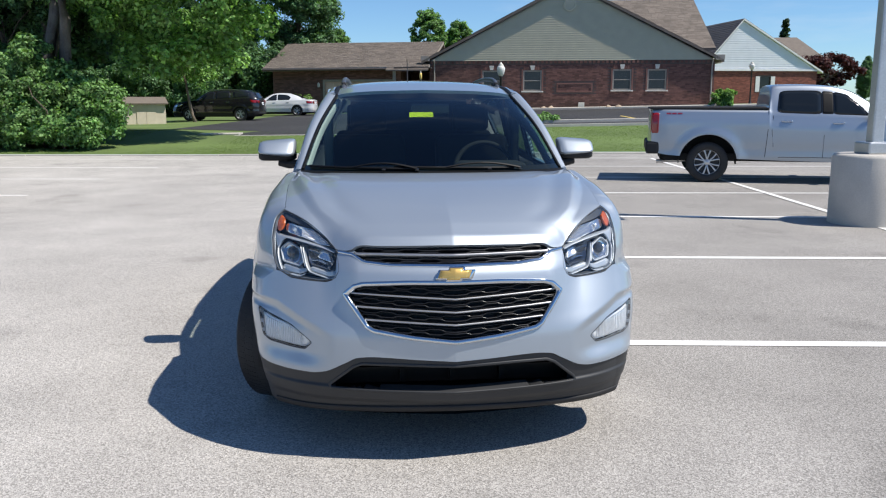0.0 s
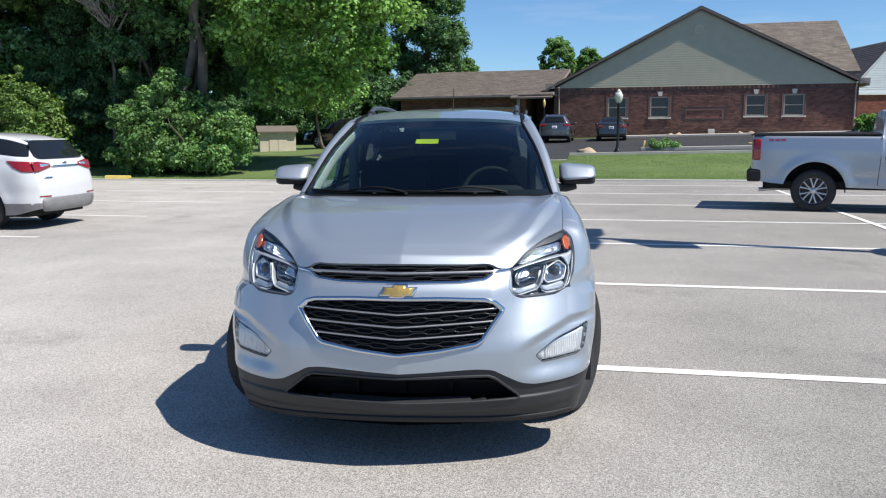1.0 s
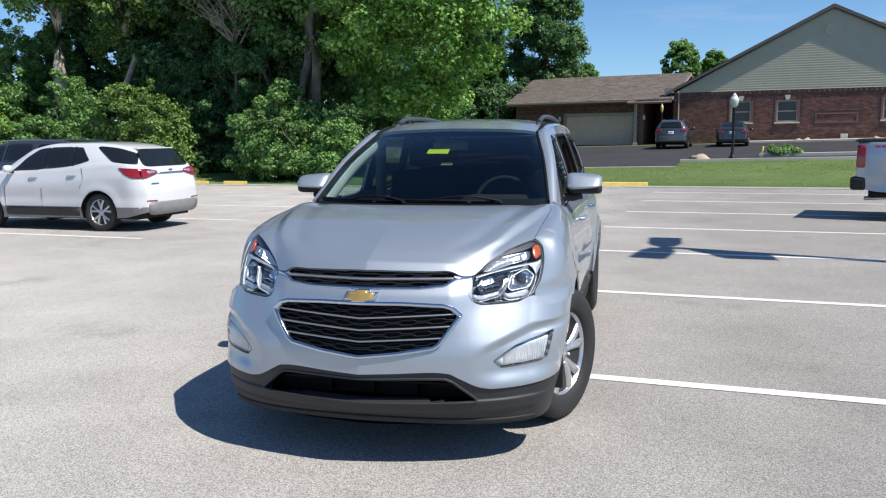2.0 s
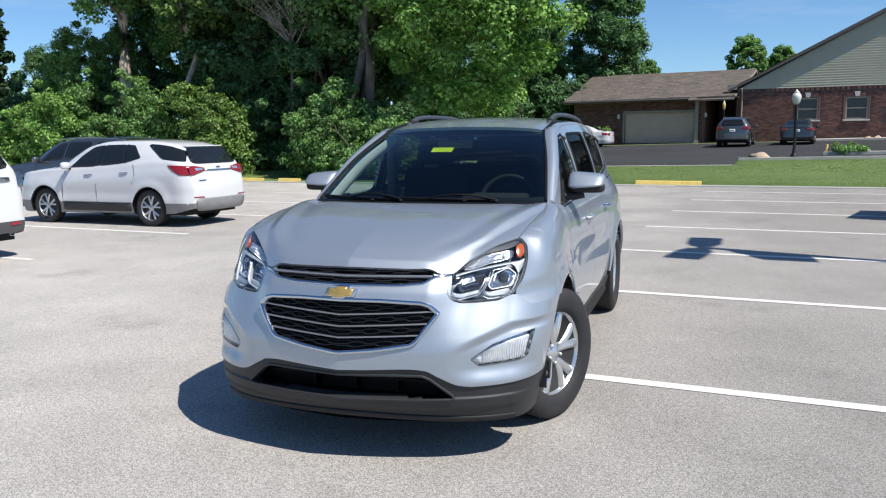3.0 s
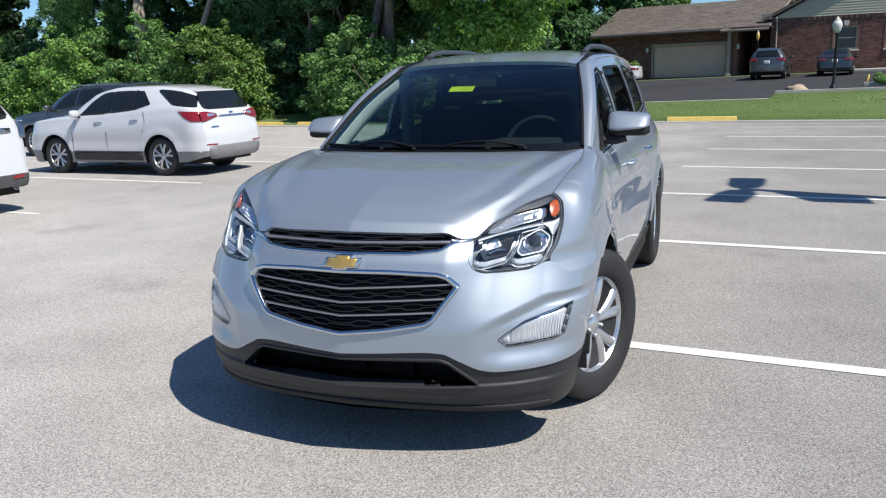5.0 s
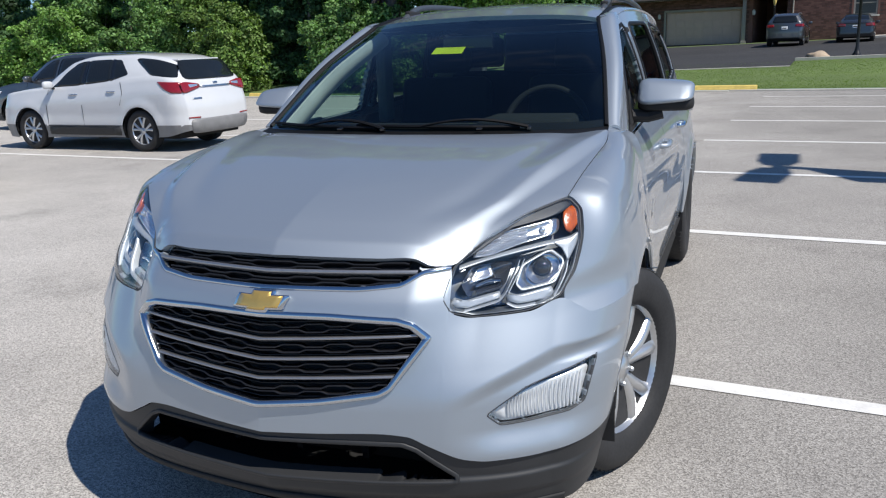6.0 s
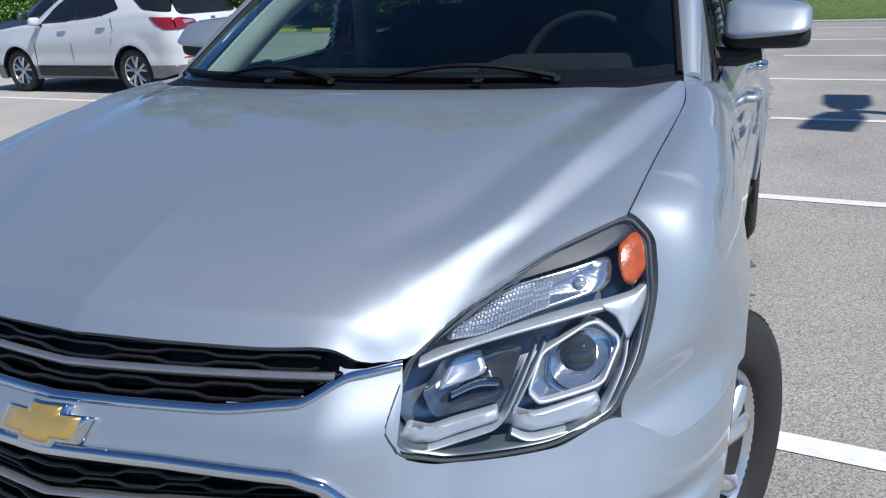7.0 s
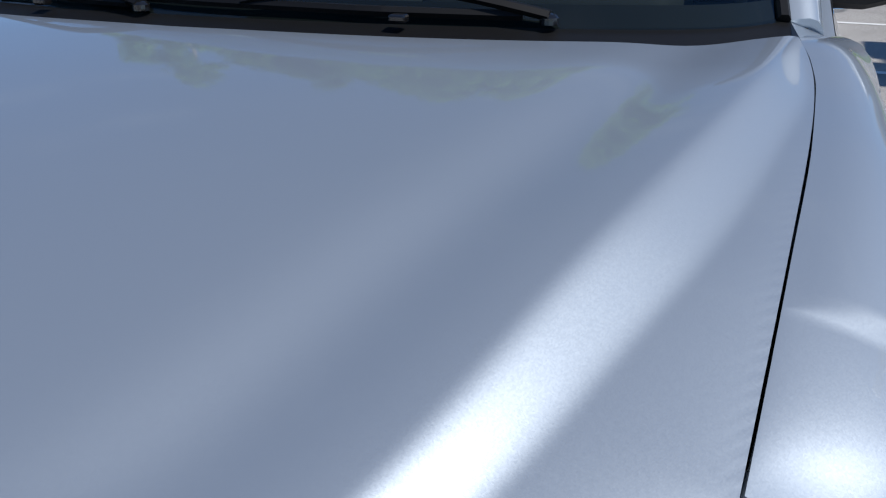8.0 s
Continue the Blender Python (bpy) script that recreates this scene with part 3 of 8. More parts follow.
def slab(corners, thick, bm=None):
    """A roof slab: four corners of its top, given thickness straight down."""
    bm = bm or bmesh.new()
    top = [bm.verts.new(c) for c in corners]
    low = [bm.verts.new((c[0], c[1], c[2] - thick)) for c in corners]
    bm.faces.new(top)
    bm.faces.new(low[::-1])
    n = len(corners)
    for i in range(n):
        j = (i + 1) % n
        bm.faces.new((low[i], low[j], top[j], top[i]))
    return bm


def shingles(a, b, c, d, course, tab, bm=None, seed=1):
    """Overlapping shingle tabs on a roof plane: a, b along the eave, d, c along the ridge."""
    rng = random.Random(seed)
    a, b, c, d = (Vector(p) for p in (a, b, c, d))
    n = (b - a).cross(d - a).normalized()
    rows = max(2, int((d - a).length / course))
    verts, faces = [], []
    for r in range(rows):
        f0, f1 = r / rows, (r + 1.15) / rows
        l0, r0 = a.lerp(d, f0), b.lerp(c, f0)
        l1, r1 = a.lerp(d, min(1, f1)), b.lerp(c, min(1, f1))
        k = max(1, int((r0 - l0).length / tab))
        off = rng.random() / k
        for i in range(-1, k):
            s0, s1 = max(0, i / k + off), min(1, (i + 1) / k + off - 0.002)
            if s1 <= s0:
                continue
            h = 0.022 + 0.006 * rng.random()
            q = [l0.lerp(r0, s0) + n * h, l0.lerp(r0, s1) + n * h, l1.lerp(r1, s1) + n * 0.004, l1.lerp(r1, s0) + n * 0.004, l0.lerp(r0, s0), l0.lerp(r0, s1)]
            o = len(verts)
            verts += q
            faces += [(o, o + 1, o + 2, o + 3), (o + 4, o + 5, o + 1, o)]
    return verts, faces


# walls: thick masonry with openings for the windows
def wall_with_holes(u0, u1, z0, z1, y, thick, holes):
    """A wall in the plane y, from u0 to u1, with rectangular holes through it."""
    bm = bmesh.new()
    us = sorted({u0, u1, *[h[0] for h in holes], *[h[2] for h in holes]})
    zs = sorted({z0, z1, *[h[1] for h in holes], *[h[3] for h in holes]})
    for i in range(len(us) - 1):
        for j in range(len(zs) - 1):
            cu, cz = (us[i] + us[i + 1]) / 2, (zs[j] + zs[j + 1]) / 2
            if any(h[0] < cu < h[2] and h[1] < cz < h[3] for h in holes):
                continue
            box_bm(us[i + 1] - us[i], thick, zs[j + 1] - zs[j], (cu, y + thick / 2, zs[j]), bm=bm)
    bmesh.ops.remove_doubles(bm, verts=bm.verts, dist=0.001)
    return bm


WINDOWS = [(3.75, 1.15), (6.62, 1.15), (12.85, 1.2), (15.25, 1.2)]
WIN_W, WIN_H = 1.3, 1.42
holes = [(u, z, u + WIN_W, z + WIN_H) for u, z in WINDOWS]
wall_front = bpart("wall", wall_with_holes(0, B_W, -0.6, WALL_H, 0.0, 0.3, holes), M["mortar"], building, "brick front wall")
bm = box_bm(0.3, B_D - 0.6, WALL_H + 0.6, (0.15, B_D / 2, -0.6))
box_bm(0.3, B_D - 0.6, WALL_H + 0.6, (B_W - 0.15, B_D / 2, -0.6), bm=bm)
box_bm(B_W, 0.3, WALL_H + 0.6, (B_W / 2, B_D - 0.15, -0.6), bm=bm)
bpart("wall", bm, M["brick_rest"], building, "brick side and rear walls")


def bricks_on(parent, u0, u1, z0, z1, y, holes, seed, mat="brick_rest"):
    """Brick courses proud of a wall, joined into one part."""
    rng = random.Random(seed)
    verts, faces = [], []
    L, H, J = 0.305, 0.102, 0.013
    row, z = 0, z0
    while z + H < z1:
        u = u0 - (L / 2 if row % 2 else 0)
        while u < u1:
            a, b = max(u, u0), min(u + L - J, u1)
            if b - a > 0.03 and not any(h[0] - 0.07 < b and a < h[2] + 0.07 and h[1] - 0.07 < z + H and z < h[3] + 0.12 for h in holes):
                pr = 0.012 + 0.006 * rng.random()
                o = len(verts)
                verts += [(a, y - pr, z), (b, y - pr, z), (b, y - pr, z + H - J), (a, y - pr, z + H - J), (a, y, z), (b, y, z), (b, y, z + H - J), (a, y, z + H - J)]
                faces += [(o, o + 1, o + 2, o + 3), (o + 4, o + 5, o + 1, o), (o + 3, o + 2, o + 6, o + 7), (o + 5, o + 6, o + 2, o + 1), (o + 7, o + 4, o, o + 3)]
            u += L
        z += H
        row += 1
    ob = data_part("brickwork", verts, faces, M[mat], parent, "brick courses")
    tagged(ob, kind="stuff")
    return ob


bricks_on(wall_front, 0, B_W, -0.4, WALL_H - 0.22, 0.0, holes + [(8.95, 1.02, 11.5, 1.7)], 5)
# dentil band under the siding
for i in range(66):
    bm = box_bm(0.17, 0.07, 0.17, (0.15 + i * 0.3, -0.03, WALL_H - 0.2))
    if i == 0:
        dentil = bm
    else:
        me0 = bpy.data.meshes.new("tmp")
        bm.to_mesh(me0)
        dentil.from_mesh(me0)
        bpy.data.meshes.remove(me0)
        bm.free()
tagged(bpart("dentil_band", dentil, M["brick_rest"], building, "dark brick dentil band"), kind="stuff")
bm = box_bm(2.5, 0.05, 0.09, (10.22, -0.02, 1.05))
box_bm(2.5, 0.05, 0.09, (10.22, -0.02, 1.6), bm=bm)
box_bm(0.09, 0.05, 0.46, (9.02, -0.02, 1.14), bm=bm)
box_bm(0.09, 0.05, 0.46, (11.42, -0.02, 1.14), bm=bm)
bpart("brick_panel_frame", bm, M["brick_rest"], building, "raised brick frame of a blank panel")
bricks_on(wall_front, 9.07, 11.37, 1.14, 1.6, 0.0, [], 8)

for u, z in WINDOWS:
    win = bpart("window", box_bm(WIN_W, 0.06, WIN_H, (u + WIN_W / 2, 0.14, z)), M["window_blind"], building, "white-framed window with closed blinds")
    for k in range(11):
        bpart("blind_slat", box_bm(WIN_W - 0.2, 0.02, 0.045, (u + WIN_W / 2, 0.10, z + 0.1 + k * 0.118)), M["window_blind"], win)
    bm = bmesh.new()
    for du, dz, w, h in ((0, 0, 0.09, WIN_H), (WIN_W - 0.09, 0, 0.09, WIN_H), (0.09, 0, WIN_W - 0.18, 0.09), (0.09, WIN_H - 0.09, WIN_W - 0.18, 0.09), (0.09, WIN_H / 2 - 0.03, WIN_W - 0.18, 0.06)):
        box_bm(w, 0.08, h, (u + du + w / 2, 0.06, z + dz), bm=bm)
    bpart("window_frame", bm, M["trim_paint"], win)
    bpart("sill", box_bm(WIN_W + 0.24, 0.16, 0.09, (u + WIN_W / 2, -0.02, z - 0.1), 0.01), M["stone_trim"], win, "pale stone sill")
    bm = bmesh.new()
    lows = [(-0.11, 0), (0.11, 0), (0.17, 0.3), (-0.17, 0.3)]
    va = [bm.verts.new((u + WIN_W / 2 + a, -0.06, z + WIN_H + 0.03 + b)) for a, b in lows]
    vb = [bm.verts.new((u + WIN_W / 2 + a, 0.02, z + WIN_H + 0.03 + b)) for a, b in lows]
    bm.faces.new(va)
    for i in range(4):
        bm.faces.new((vb[i], vb[(i + 1) % 4], va[(i + 1) % 4], va[i]))
    bmesh.ops.recalc_face_normals(bm, faces=bm.faces)
    bpart("keystone", bm, M["stone_trim"], win, "pale stone keystone")
    for i in range(9):
        if i != 4:
            bpart("soldier_brick", box_bm(0.12, 0.04, 0.24, (u + 0.09 + i * 0.14, -0.012, z + WIN_H + 0.02)), M["brick"], win)
    for sx in (-0.06, WIN_W + 0.06):
        bpart("brick_surround", box_bm(0.1, 0.05, WIN_H + 0.1, (u + sx, -0.012, z - 0.02)), M["brick_rest"], win)

SLOPE = (APEX_H - 0.25 - WALL_H - 0.12) / APEX_U
APEX_Z = WALL_H + 0.12 + SLOPE * APEX_U


def gable_ends(z):
    f = (z - WALL_H) / (APEX_Z - WALL_H - 0.1)
    return (0.15 + f * (APEX_U - 0.15), B_W - 0.15 - f * (B_W - 0.15 - APEX_U))


bpart("gable_siding", lap_siding(gable_ends, WALL_H, APEX_Z - 0.15, 0.155, -0.02, 0.035), M["siding"], building, "sage green lapped siding in the gable")
bm = bmesh.new()
v = [bm.verts.new(p) for p in ((0, 0.02, WALL_H), (B_W, 0.02, WALL_H), (APEX_U, 0.02, APEX_Z))]
w = [bm.verts.new(p) for p in ((0, 0.3, WALL_H), (B_W, 0.3, WALL_H), (APEX_U, 0.3, APEX_Z))]
bm.faces.new(v), bm.faces.new(w[::-1])
for i in range(3):
    bm.faces.new((v[i], w[i], w[(i + 1) % 3], v[(i + 1) % 3]))
bmesh.ops.recalc_face_normals(bm, faces=bm.faces)
bpart("gable_wall", bm, M["trim_paint"], building)
bm = revolve([(0.42, 0), (0.46, 0.02), (0.46, 0.05), (0.36, 0.07), (0.33, 0.04), (0.0, 0.05)], 28, m=pose(APEX_U, -0.05, APEX_Z - 1.35, 90))
bpart("round_vent", bm, M["siding"], building, "round gable vent")
OVER, EAVE = 0.55, 0.26
RZ = 0.16
e0 = WALL_H + 0.12 - SLOPE * OVER
for nm, us in (("left", (-OVER, APEX_U)), ("right", (B_W + OVER, APEX_U))):
    slope_r = (APEX_Z - WALL_H - 0.12) / (B_W - APEX_U)
    ez = e0 if nm == "left" else WALL_H + 0.12 - slope_r * OVER
    a, b, c, d = (us[0], -EAVE, ez + RZ), (us[0], B_D, ez + RZ), (us[1], B_D, APEX_Z + RZ), (us[1], -EAVE, APEX_Z + RZ)
    roof = bpart("roof", slab([a, b, c, d] if nm == "right" else [a, d, c, b], 0.16), M["trim_dark"], building, "brown shingle roof slope")
    vs, fs = shingles(*((b, a, d, c) if nm == "left" else (a, b, c, d)), 0.2, 0.5, seed=4 if nm == "left" else 5)
    tagged(data_part("shingle_cover", vs, fs, M["shingle"], roof), kind="stuff")
    # pale rake board and dark drip edge
    bm = slab([(us[0], -EAVE - 0.05, ez + RZ - 0.03), (us[0], -EAVE, ez + RZ - 0.03), (us[1], -EAVE, APEX_Z + RZ - 0.03), (us[1], -EAVE - 0.05, APEX_Z + RZ - 0.03)], 0.17)
    bmesh.ops.recalc_face_normals(bm, faces=bm.faces)
    bpart("rake_board", bm, M["rake_brown"], roof)
    sx = -0.3 if nm == "left" else 0.3
    g = us[0] + (0.05 if nm == "left" else -0.05)
    bpart("gutter", sweep([(g, -EAVE, ez + 0.02), (g, B_D, ez + 0.02)], 0.07), M["white_trim" if nm == "right" else "trim_paint"], roof)
# cornice returns and soffit at both eaves
for g in (-0.28, B_W + 0.28):
    bpart("eave_return", box_bm(0.6, 0.5, 0.34, (g, -0.06, WALL_H - 0.02)), M["trim_paint"], building)
# second roof across the right half
XH = APEX_Z - 0.25
a, b, c, d = (APEX_U, 2.2, WALL_H + 0.9), (B_W + OVER, 2.2, WALL_H + 0.9), (B_W + OVER, 10.5, XH + 0.4), (APEX_U, 10.5, XH + 0.4)
roof = bpart("roof", slab([a, b, c, d], 0.16), M["trim_dark"], building, "brown shingle cross roof")
vs, fs = shingles(a, b, c, d, 0.2, 0.5, seed=7)
tagged(data_part("shingle_cover", vs, fs, M["shingle"], roof), kind="stuff")
bm = bmesh.new()
v = [bm.verts.new(p) for p in ((B_W - 0.02, 2.2, 2.8), (B_W - 0.02, 19, 2.8), (B_W - 0.02, 10.5, XH + 0.2))]
bm.faces.new(v)
bpart("gable_wall", bm, M["siding"], building)
# downspouts
for u in (0.35, B_W - 0.2):
    bpart("downspout", sweep([(u, -0.35, WALL_H + 0.05), (u, -0.08, WALL_H - 0.35), (u, -0.08, -0.2)], 0.05), M["trim_paint"], building)
# small white sign stone at the wall foot
bpart("vent_box", box_bm(0.42, 0.2, 0.36, (10.7, -0.25, -0.02), 0.02), M["stone_trim"], building, "small pale box at the wall foot")

# low wing with garage doors, set to the left
WING_L, WING_H = -11.4, 2.72
wing_base = -0.28
garage = (-7.6, wing_base, -2.72, wing_base + 2.13)
wing_wall = bpart("wall", wall_with_holes(WING_L, -2.3, wing_base - 0.6, WING_H, 0.15, 0.3, [garage]), M["mortar"], building, "brick wall of the garage wing")
bricks_on(wing_wall, WING_L, -2.3, wing_base - 0.4, WING_H, 0.15, [garage], 9)
bm = box_bm(0.3, 12, WING_H + 0.9, (WING_L + 0.15, 6.5, wing_base - 0.6))
bpart("wall", bm, M["brick_rest"], building)
door = bpart("garage_door", box_bm(4.88, 0.05, 2.13, (-5.16, 0.3, wing_base)), M["garage"], building, "closed beige sectional garage door")
for r in range(4):
    for cidx in range(8):
        bpart("panel", box_bm(0.52, 0.03, 0.4, (-7.27 + cidx * 0.603, 0.268, wing_base + 0.07 + r * 0.53), 0.012, 1), M["garage"], door)
bm = bmesh.new()
for x, z, w, h in ((-7.68, wing_base, 0.12, 2.2), (-2.66, wing_base, 0.12, 2.2), (-5.16, wing_base + 2.13, 5.1, 0.14)):
    box_bm(w, 0.1, h, (x, 0.12, z), bm=bm)
bpart("door_trim", bm, M["trim_paint"], door)
# recessed porch: side walls, dark door, post, globe lights
bm = box_bm(0.25, 6.4, WING_H + 0.6, (-2.2, 3.35, wing_base - 0.3))
box_bm(2.4, 0.2, WING_H + 0.6, (-1.1, 6.5, wing_base - 0.3), bm=bm)
bpart("porch_wall", bm, M["brick_rest"], building)
bpart("porch_ceiling", box_bm(2.6, 8.0, 0.08, (-1.1, 2.9, WING_H - 0.02)), M["trim_dark"], building)
pdoor = bpart("porch_door", box_bm(1.0, 0.06, 2.1, (-0.9, 6.36, wing_base)), M["trim_dark"], building, "dark entrance door in the porch")
bpart("handle", box_bm(0.05, 0.06, 0.3, (-0.5, 6.3, wing_base + 0.95)), M["satin"], pdoor)
post = bpart("porch_post", box_bm(0.2, 0.2, WING_H - wing_base + 0.12, (-2.42, -0.9, wing_base - 0.3), 0.02), M["trim_paint"], building, "square painted porch post")
bpart("post_base", box_bm(0.32, 0.32, 0.3, (-2.42, -0.9, wing_base - 0.15), 0.02), M["trim_paint"], post)
for u in (-8.05, -2.0):
    bm = revolve([(0.0, 0), (0.09, 0.02), (0.1, 0.22), (0.03, 0.34), (0.0, 0.36)], 12, m=pose(u, 0.05, 1.45))
    bpart("wall_lamp", bm, M["globe"], building, "small white wall lantern")
# wing roof
a, b, c, d = (WING_L - 0.5, -0.75, WING_H + 0.02), (0.0, -0.75, WING_H + 0.12), (0.5, 6.6, 5.05), (WING_L - 0.5, 6.6, 5.0)
roof = bpart("roof", slab([a, b, c, d], 0.2), M["trim_paint"], building, "brown shingle roof of the garage wing")
vs, fs = shingles(a, b, c, d, 0.2, 0.5, seed=11)
tagged(data_part("shingle_cover", vs, fs, M["shingle"], roof), kind="stuff")
a, b, c, d = (-2.95, -1.35, WING_H - 0.13), (0.0, -1.35, WING_H - 0.11), (0.0, 1.2, WING_H + 0.70), (-2.95, 1.2, WING_H + 0.68)
porch_roof = bpart("porch_roof", slab([a, b, c, d], 0.08), M["rake_brown"], building, "brown shingle porch roof")
vs, fs = shingles(a, b, c, d, 0.2, 0.5, seed=12)
tagged(data_part("shingle_cover", vs, fs, M["shingle"], porch_roof), kind="stuff")
bpart("gutter", sweep([(WING_L - 0.5, -0.82, WING_H - 0.08), (-2.9, -0.82, WING_H - 0.04)], 0.07), M["trim_dark"], building)
bm = bmesh.new()
v = [bm.verts.new(p) for p in ((WING_L + 0.05, 0.2, WING_H), (WING_L + 0.05, 12.5, WING_H), (WING_L + 0.05, 6.6, 4.85))]
bm.faces.new(v)
bpart("gable_wall", bm, M["siding"], building)
bm = slab([(WING_L - 0.5, 6.6, 5.0), (0.5, 6.6, 5.05), (0.5, 13.5, WING_H), (WING_L - 0.5, 13.5, WING_H)], 0.2)
bpart("roof", bm, M["shingle"], building)

# ---- neighbour: pale-sided house with a brick base ----
house = thing("neighbour_house", pose(29.7, 70.5, 1.5, 0, 0, 3), "pale-sided gabled house with brick base and grey roof", "house")
HW, HH = 11.2, 2.9
hwin = [(5.6, 1.0, 6.6, 2.3)]
hwall = part("wall", wall_with_holes(0, HW, -0.5, HH, 0, 0.3, hwin), M["mortar"], house)
bricks_on(hwall, 0, HW, -0.4, HH, 0.0, hwin, 21, "red_brick")
part("wall", box_bm(0.3, 14, HH + 0.5, (0.15, 7.2, -0.5)), M["brick_rest"], house)
hw = part("window", box_bm(1.0, 0.06, 1.3, (6.1, 0.12, 1.0)), M["far_glass"], house)
part("shutter", box_bm(0.4, 0.05, 1.4, (5.35, -0.03, 0.95)), M["white_trim"], hw)
part("shutter", box_bm(0.4, 0.05, 1.4, (6.85, -0.03, 0.95)), M["white_trim"], hw)
HA, HZ = 3.6, 7.3


def house_ends(z):
    f = (z - HH) / (HZ - HH)
    return (f * HA - 0.1 * (1 - f), HW - f * (HW - HA))


part("gable_siding", lap_siding(house_ends, HH, HZ - 0.1, 0.2, -0.01, 0.03), M["white_siding"], house, "pale siding in the gable")
part("gable_return", box_bm(HW + 0.6, 0.16, 0.16, (HW / 2, -0.08, HH - 0.06)), M["white_trim"], house)
for us, sd in (((-0.5, HA), 31), ((HW + 0.5, HA), 32)):
    zl = HH - 0.1
    a, b, c, d = (us[0], -0.22, zl), (us[0], 16, zl), (us[1], 16, HZ + 0.2), (us[1], -0.22, HZ + 0.2)
    rf = part("roof", slab([a, b, c, d] if us[0] > us[1] else [a, d, c, b], 0.16), M["white_trim"], house, "grey shingle roof slope")
    vs, fs = shingles(*((b, a, d, c) if us[0] < us[1] else (a, b, c, d)), 0.25, 0.6, seed=sd)
    tagged(data_part("shingle_cover", vs, fs, M["dark_shingle"], rf), kind="stuff")
part("chimney", box_bm(0.8, 0.8, 2.2, (HW - 1.0, 8, HH + 1.0)), M["brick_rest"], house)
# a brown roof behind it
house2 = thing("far_house", pose(44, 90, 1.6, 0, 0, -9), "distant house with a brown hipped roof", "house")
part("wall", box_bm(16, 10, 4.6, (0, 5, -0.5)), M["siding"], house2)
part("roof", slab([(-8.6, -0.6, 4.1), (8.6, -0.6, 4.1), (6, 5, 7.6), (-6, 5, 7.6)], 0.2), M["shingle"], house2)
part("roof", slab([(8.6, -0.6, 4.1), (8.6, 10.6, 4.1), (6, 5, 7.6)], 0.2), M["shingle"], house2)

# beige garden shed with a brown roof
shed = thing("garden_shed", on_ground(-11.5, 38.2, 21) @ Matrix.Diagonal((0.80, 0.8, 0.80, 1)), "small cream shed with brown shingle roof on the lawn", "shed")
part("wall", box_bm(2.3, 2.4, 1.5, (0, 1.2, -0.2)), M["cream"], shed, "cream boarded wall")
for k in range(2):
    part("door_leaf", box_bm(0.55, 0.03, 1.15, (-0.28 + 0.57 * k, -0.02, 0)), M["cream"], shed)
part("roof", slab([(-1.3, -0.25, 1.28), (1.3, -0.25, 1.28), (1.3, 1.2, 1.66), (-1.3, 1.2, 1.66)], 0.07), M["shingle"], shed)
part("roof", slab([(-1.3, 1.2, 1.66), (1.3, 1.2, 1.66), (1.3, 2.65, 1.28), (-1.3, 2.65, 1.28)], 0.07), M["shingle"], shed)

# ---- the silver SUV that the camera circles ----
# its own frame: x to its left, y from nose to tail, z up; the badge stands at the origin's x, y
NOSE_Z = spline([0.10, 0.20, 0.27, 0.36, 0.45, 0.541, 0.65, 0.75, 0.82, 0.89, 0.95, 1.0, 1.05, 1.12], [0.06, 0.0, -0.03, -0.055, -0.065, -0.063, -0.04, -0.02, 0.0, 0.055, 0.10, 0.145, 0.215, 0.33])


def nose(x, z, out=0.0):
    """A point of the car's front skin."""
    a = abs(x)
    y = 0.09 * a + 0.155 * a * a + 0.41 * a ** 6 + NOSE_Z(z) + 0.07 * smooth(0.40, 0.58, a) * smooth(0.56, 0.84, z)
    # sculpted shelf that rises outwards above the fog lamps
    ledge = 0.585 + 0.42 * (min(a, 0.80) - 0.62)
    y += 0.030 * smooth(0.50, 0.66, a) * smooth(ledge + 0.035, ledge - 0.015, z) * smooth(0.40, 0.48, z) if z < 0.74 else 0
    return Vector((x, y - out, z))


def nose_normal(x, z):
    e = 0.004
    du = nose(x + e, z) - nose(x - e, z)
    dv = nose(x, z + e) - nose(x, z - e)
    return du.cross(dv).normalized()


def nose_off(x, z, out):
    return nose(x, z) + nose_normal(x, z) * out


SIDE_W = spline([0.30, 0.38, 0.46, 0.60, 0.92, 1.30, 1.7, 2.4, 3.2, 3.78, 4.2, 4.5, 4.66, 4.74], [0.835, 0.872, 0.893, 0.908, 0.917, 0.898, 0.888, 0.886, 0.892, 0.915, 0.90, 0.85, 0.76, 0.60])
SIDE_Q = spline([0.15, 0.28, 0.42, 0.62, 0.80, 0.90, 1.00, 1.07, 1.12, 1.2], [-0.09, -0.055, -0.02, 0.0, -0.002, -0.012, -0.03, -0.055, -0.085, -0.12])


def side(y, z, out=0.0):
    x = SIDE_W(y) + SIDE_Q(z) + out
    # sharp shoulder line along the doors and a hollow below it
    x += -0.010 * math.exp(-((z - 0.80) / 0.07) ** 2) * smooth(1.4, 1.8, y) * smooth(3.3, 3.0, y)
    return Vector((x, y, z))


def mirror_x(p):
    return Vector((-p[0], p[1], p[2]))


def grid(fn, nu, nv, keep=None):
    """Verts and faces of fn(u, v) for u, v in 0..1."""
    verts = [fn(i / nu, j / nv) for j in range(nv + 1) for i in range(nu + 1)]
    faces = []
    for j in range(nv):
        for i in range(nu):
            a = j * (nu + 1) + i
            q = (a, a + 1, a + nu + 2, a + nu + 1)
            if keep is None or keep((i + 0.5) / nu, (j + 0.5) / nv):
                faces.append(q)
    return verts, faces


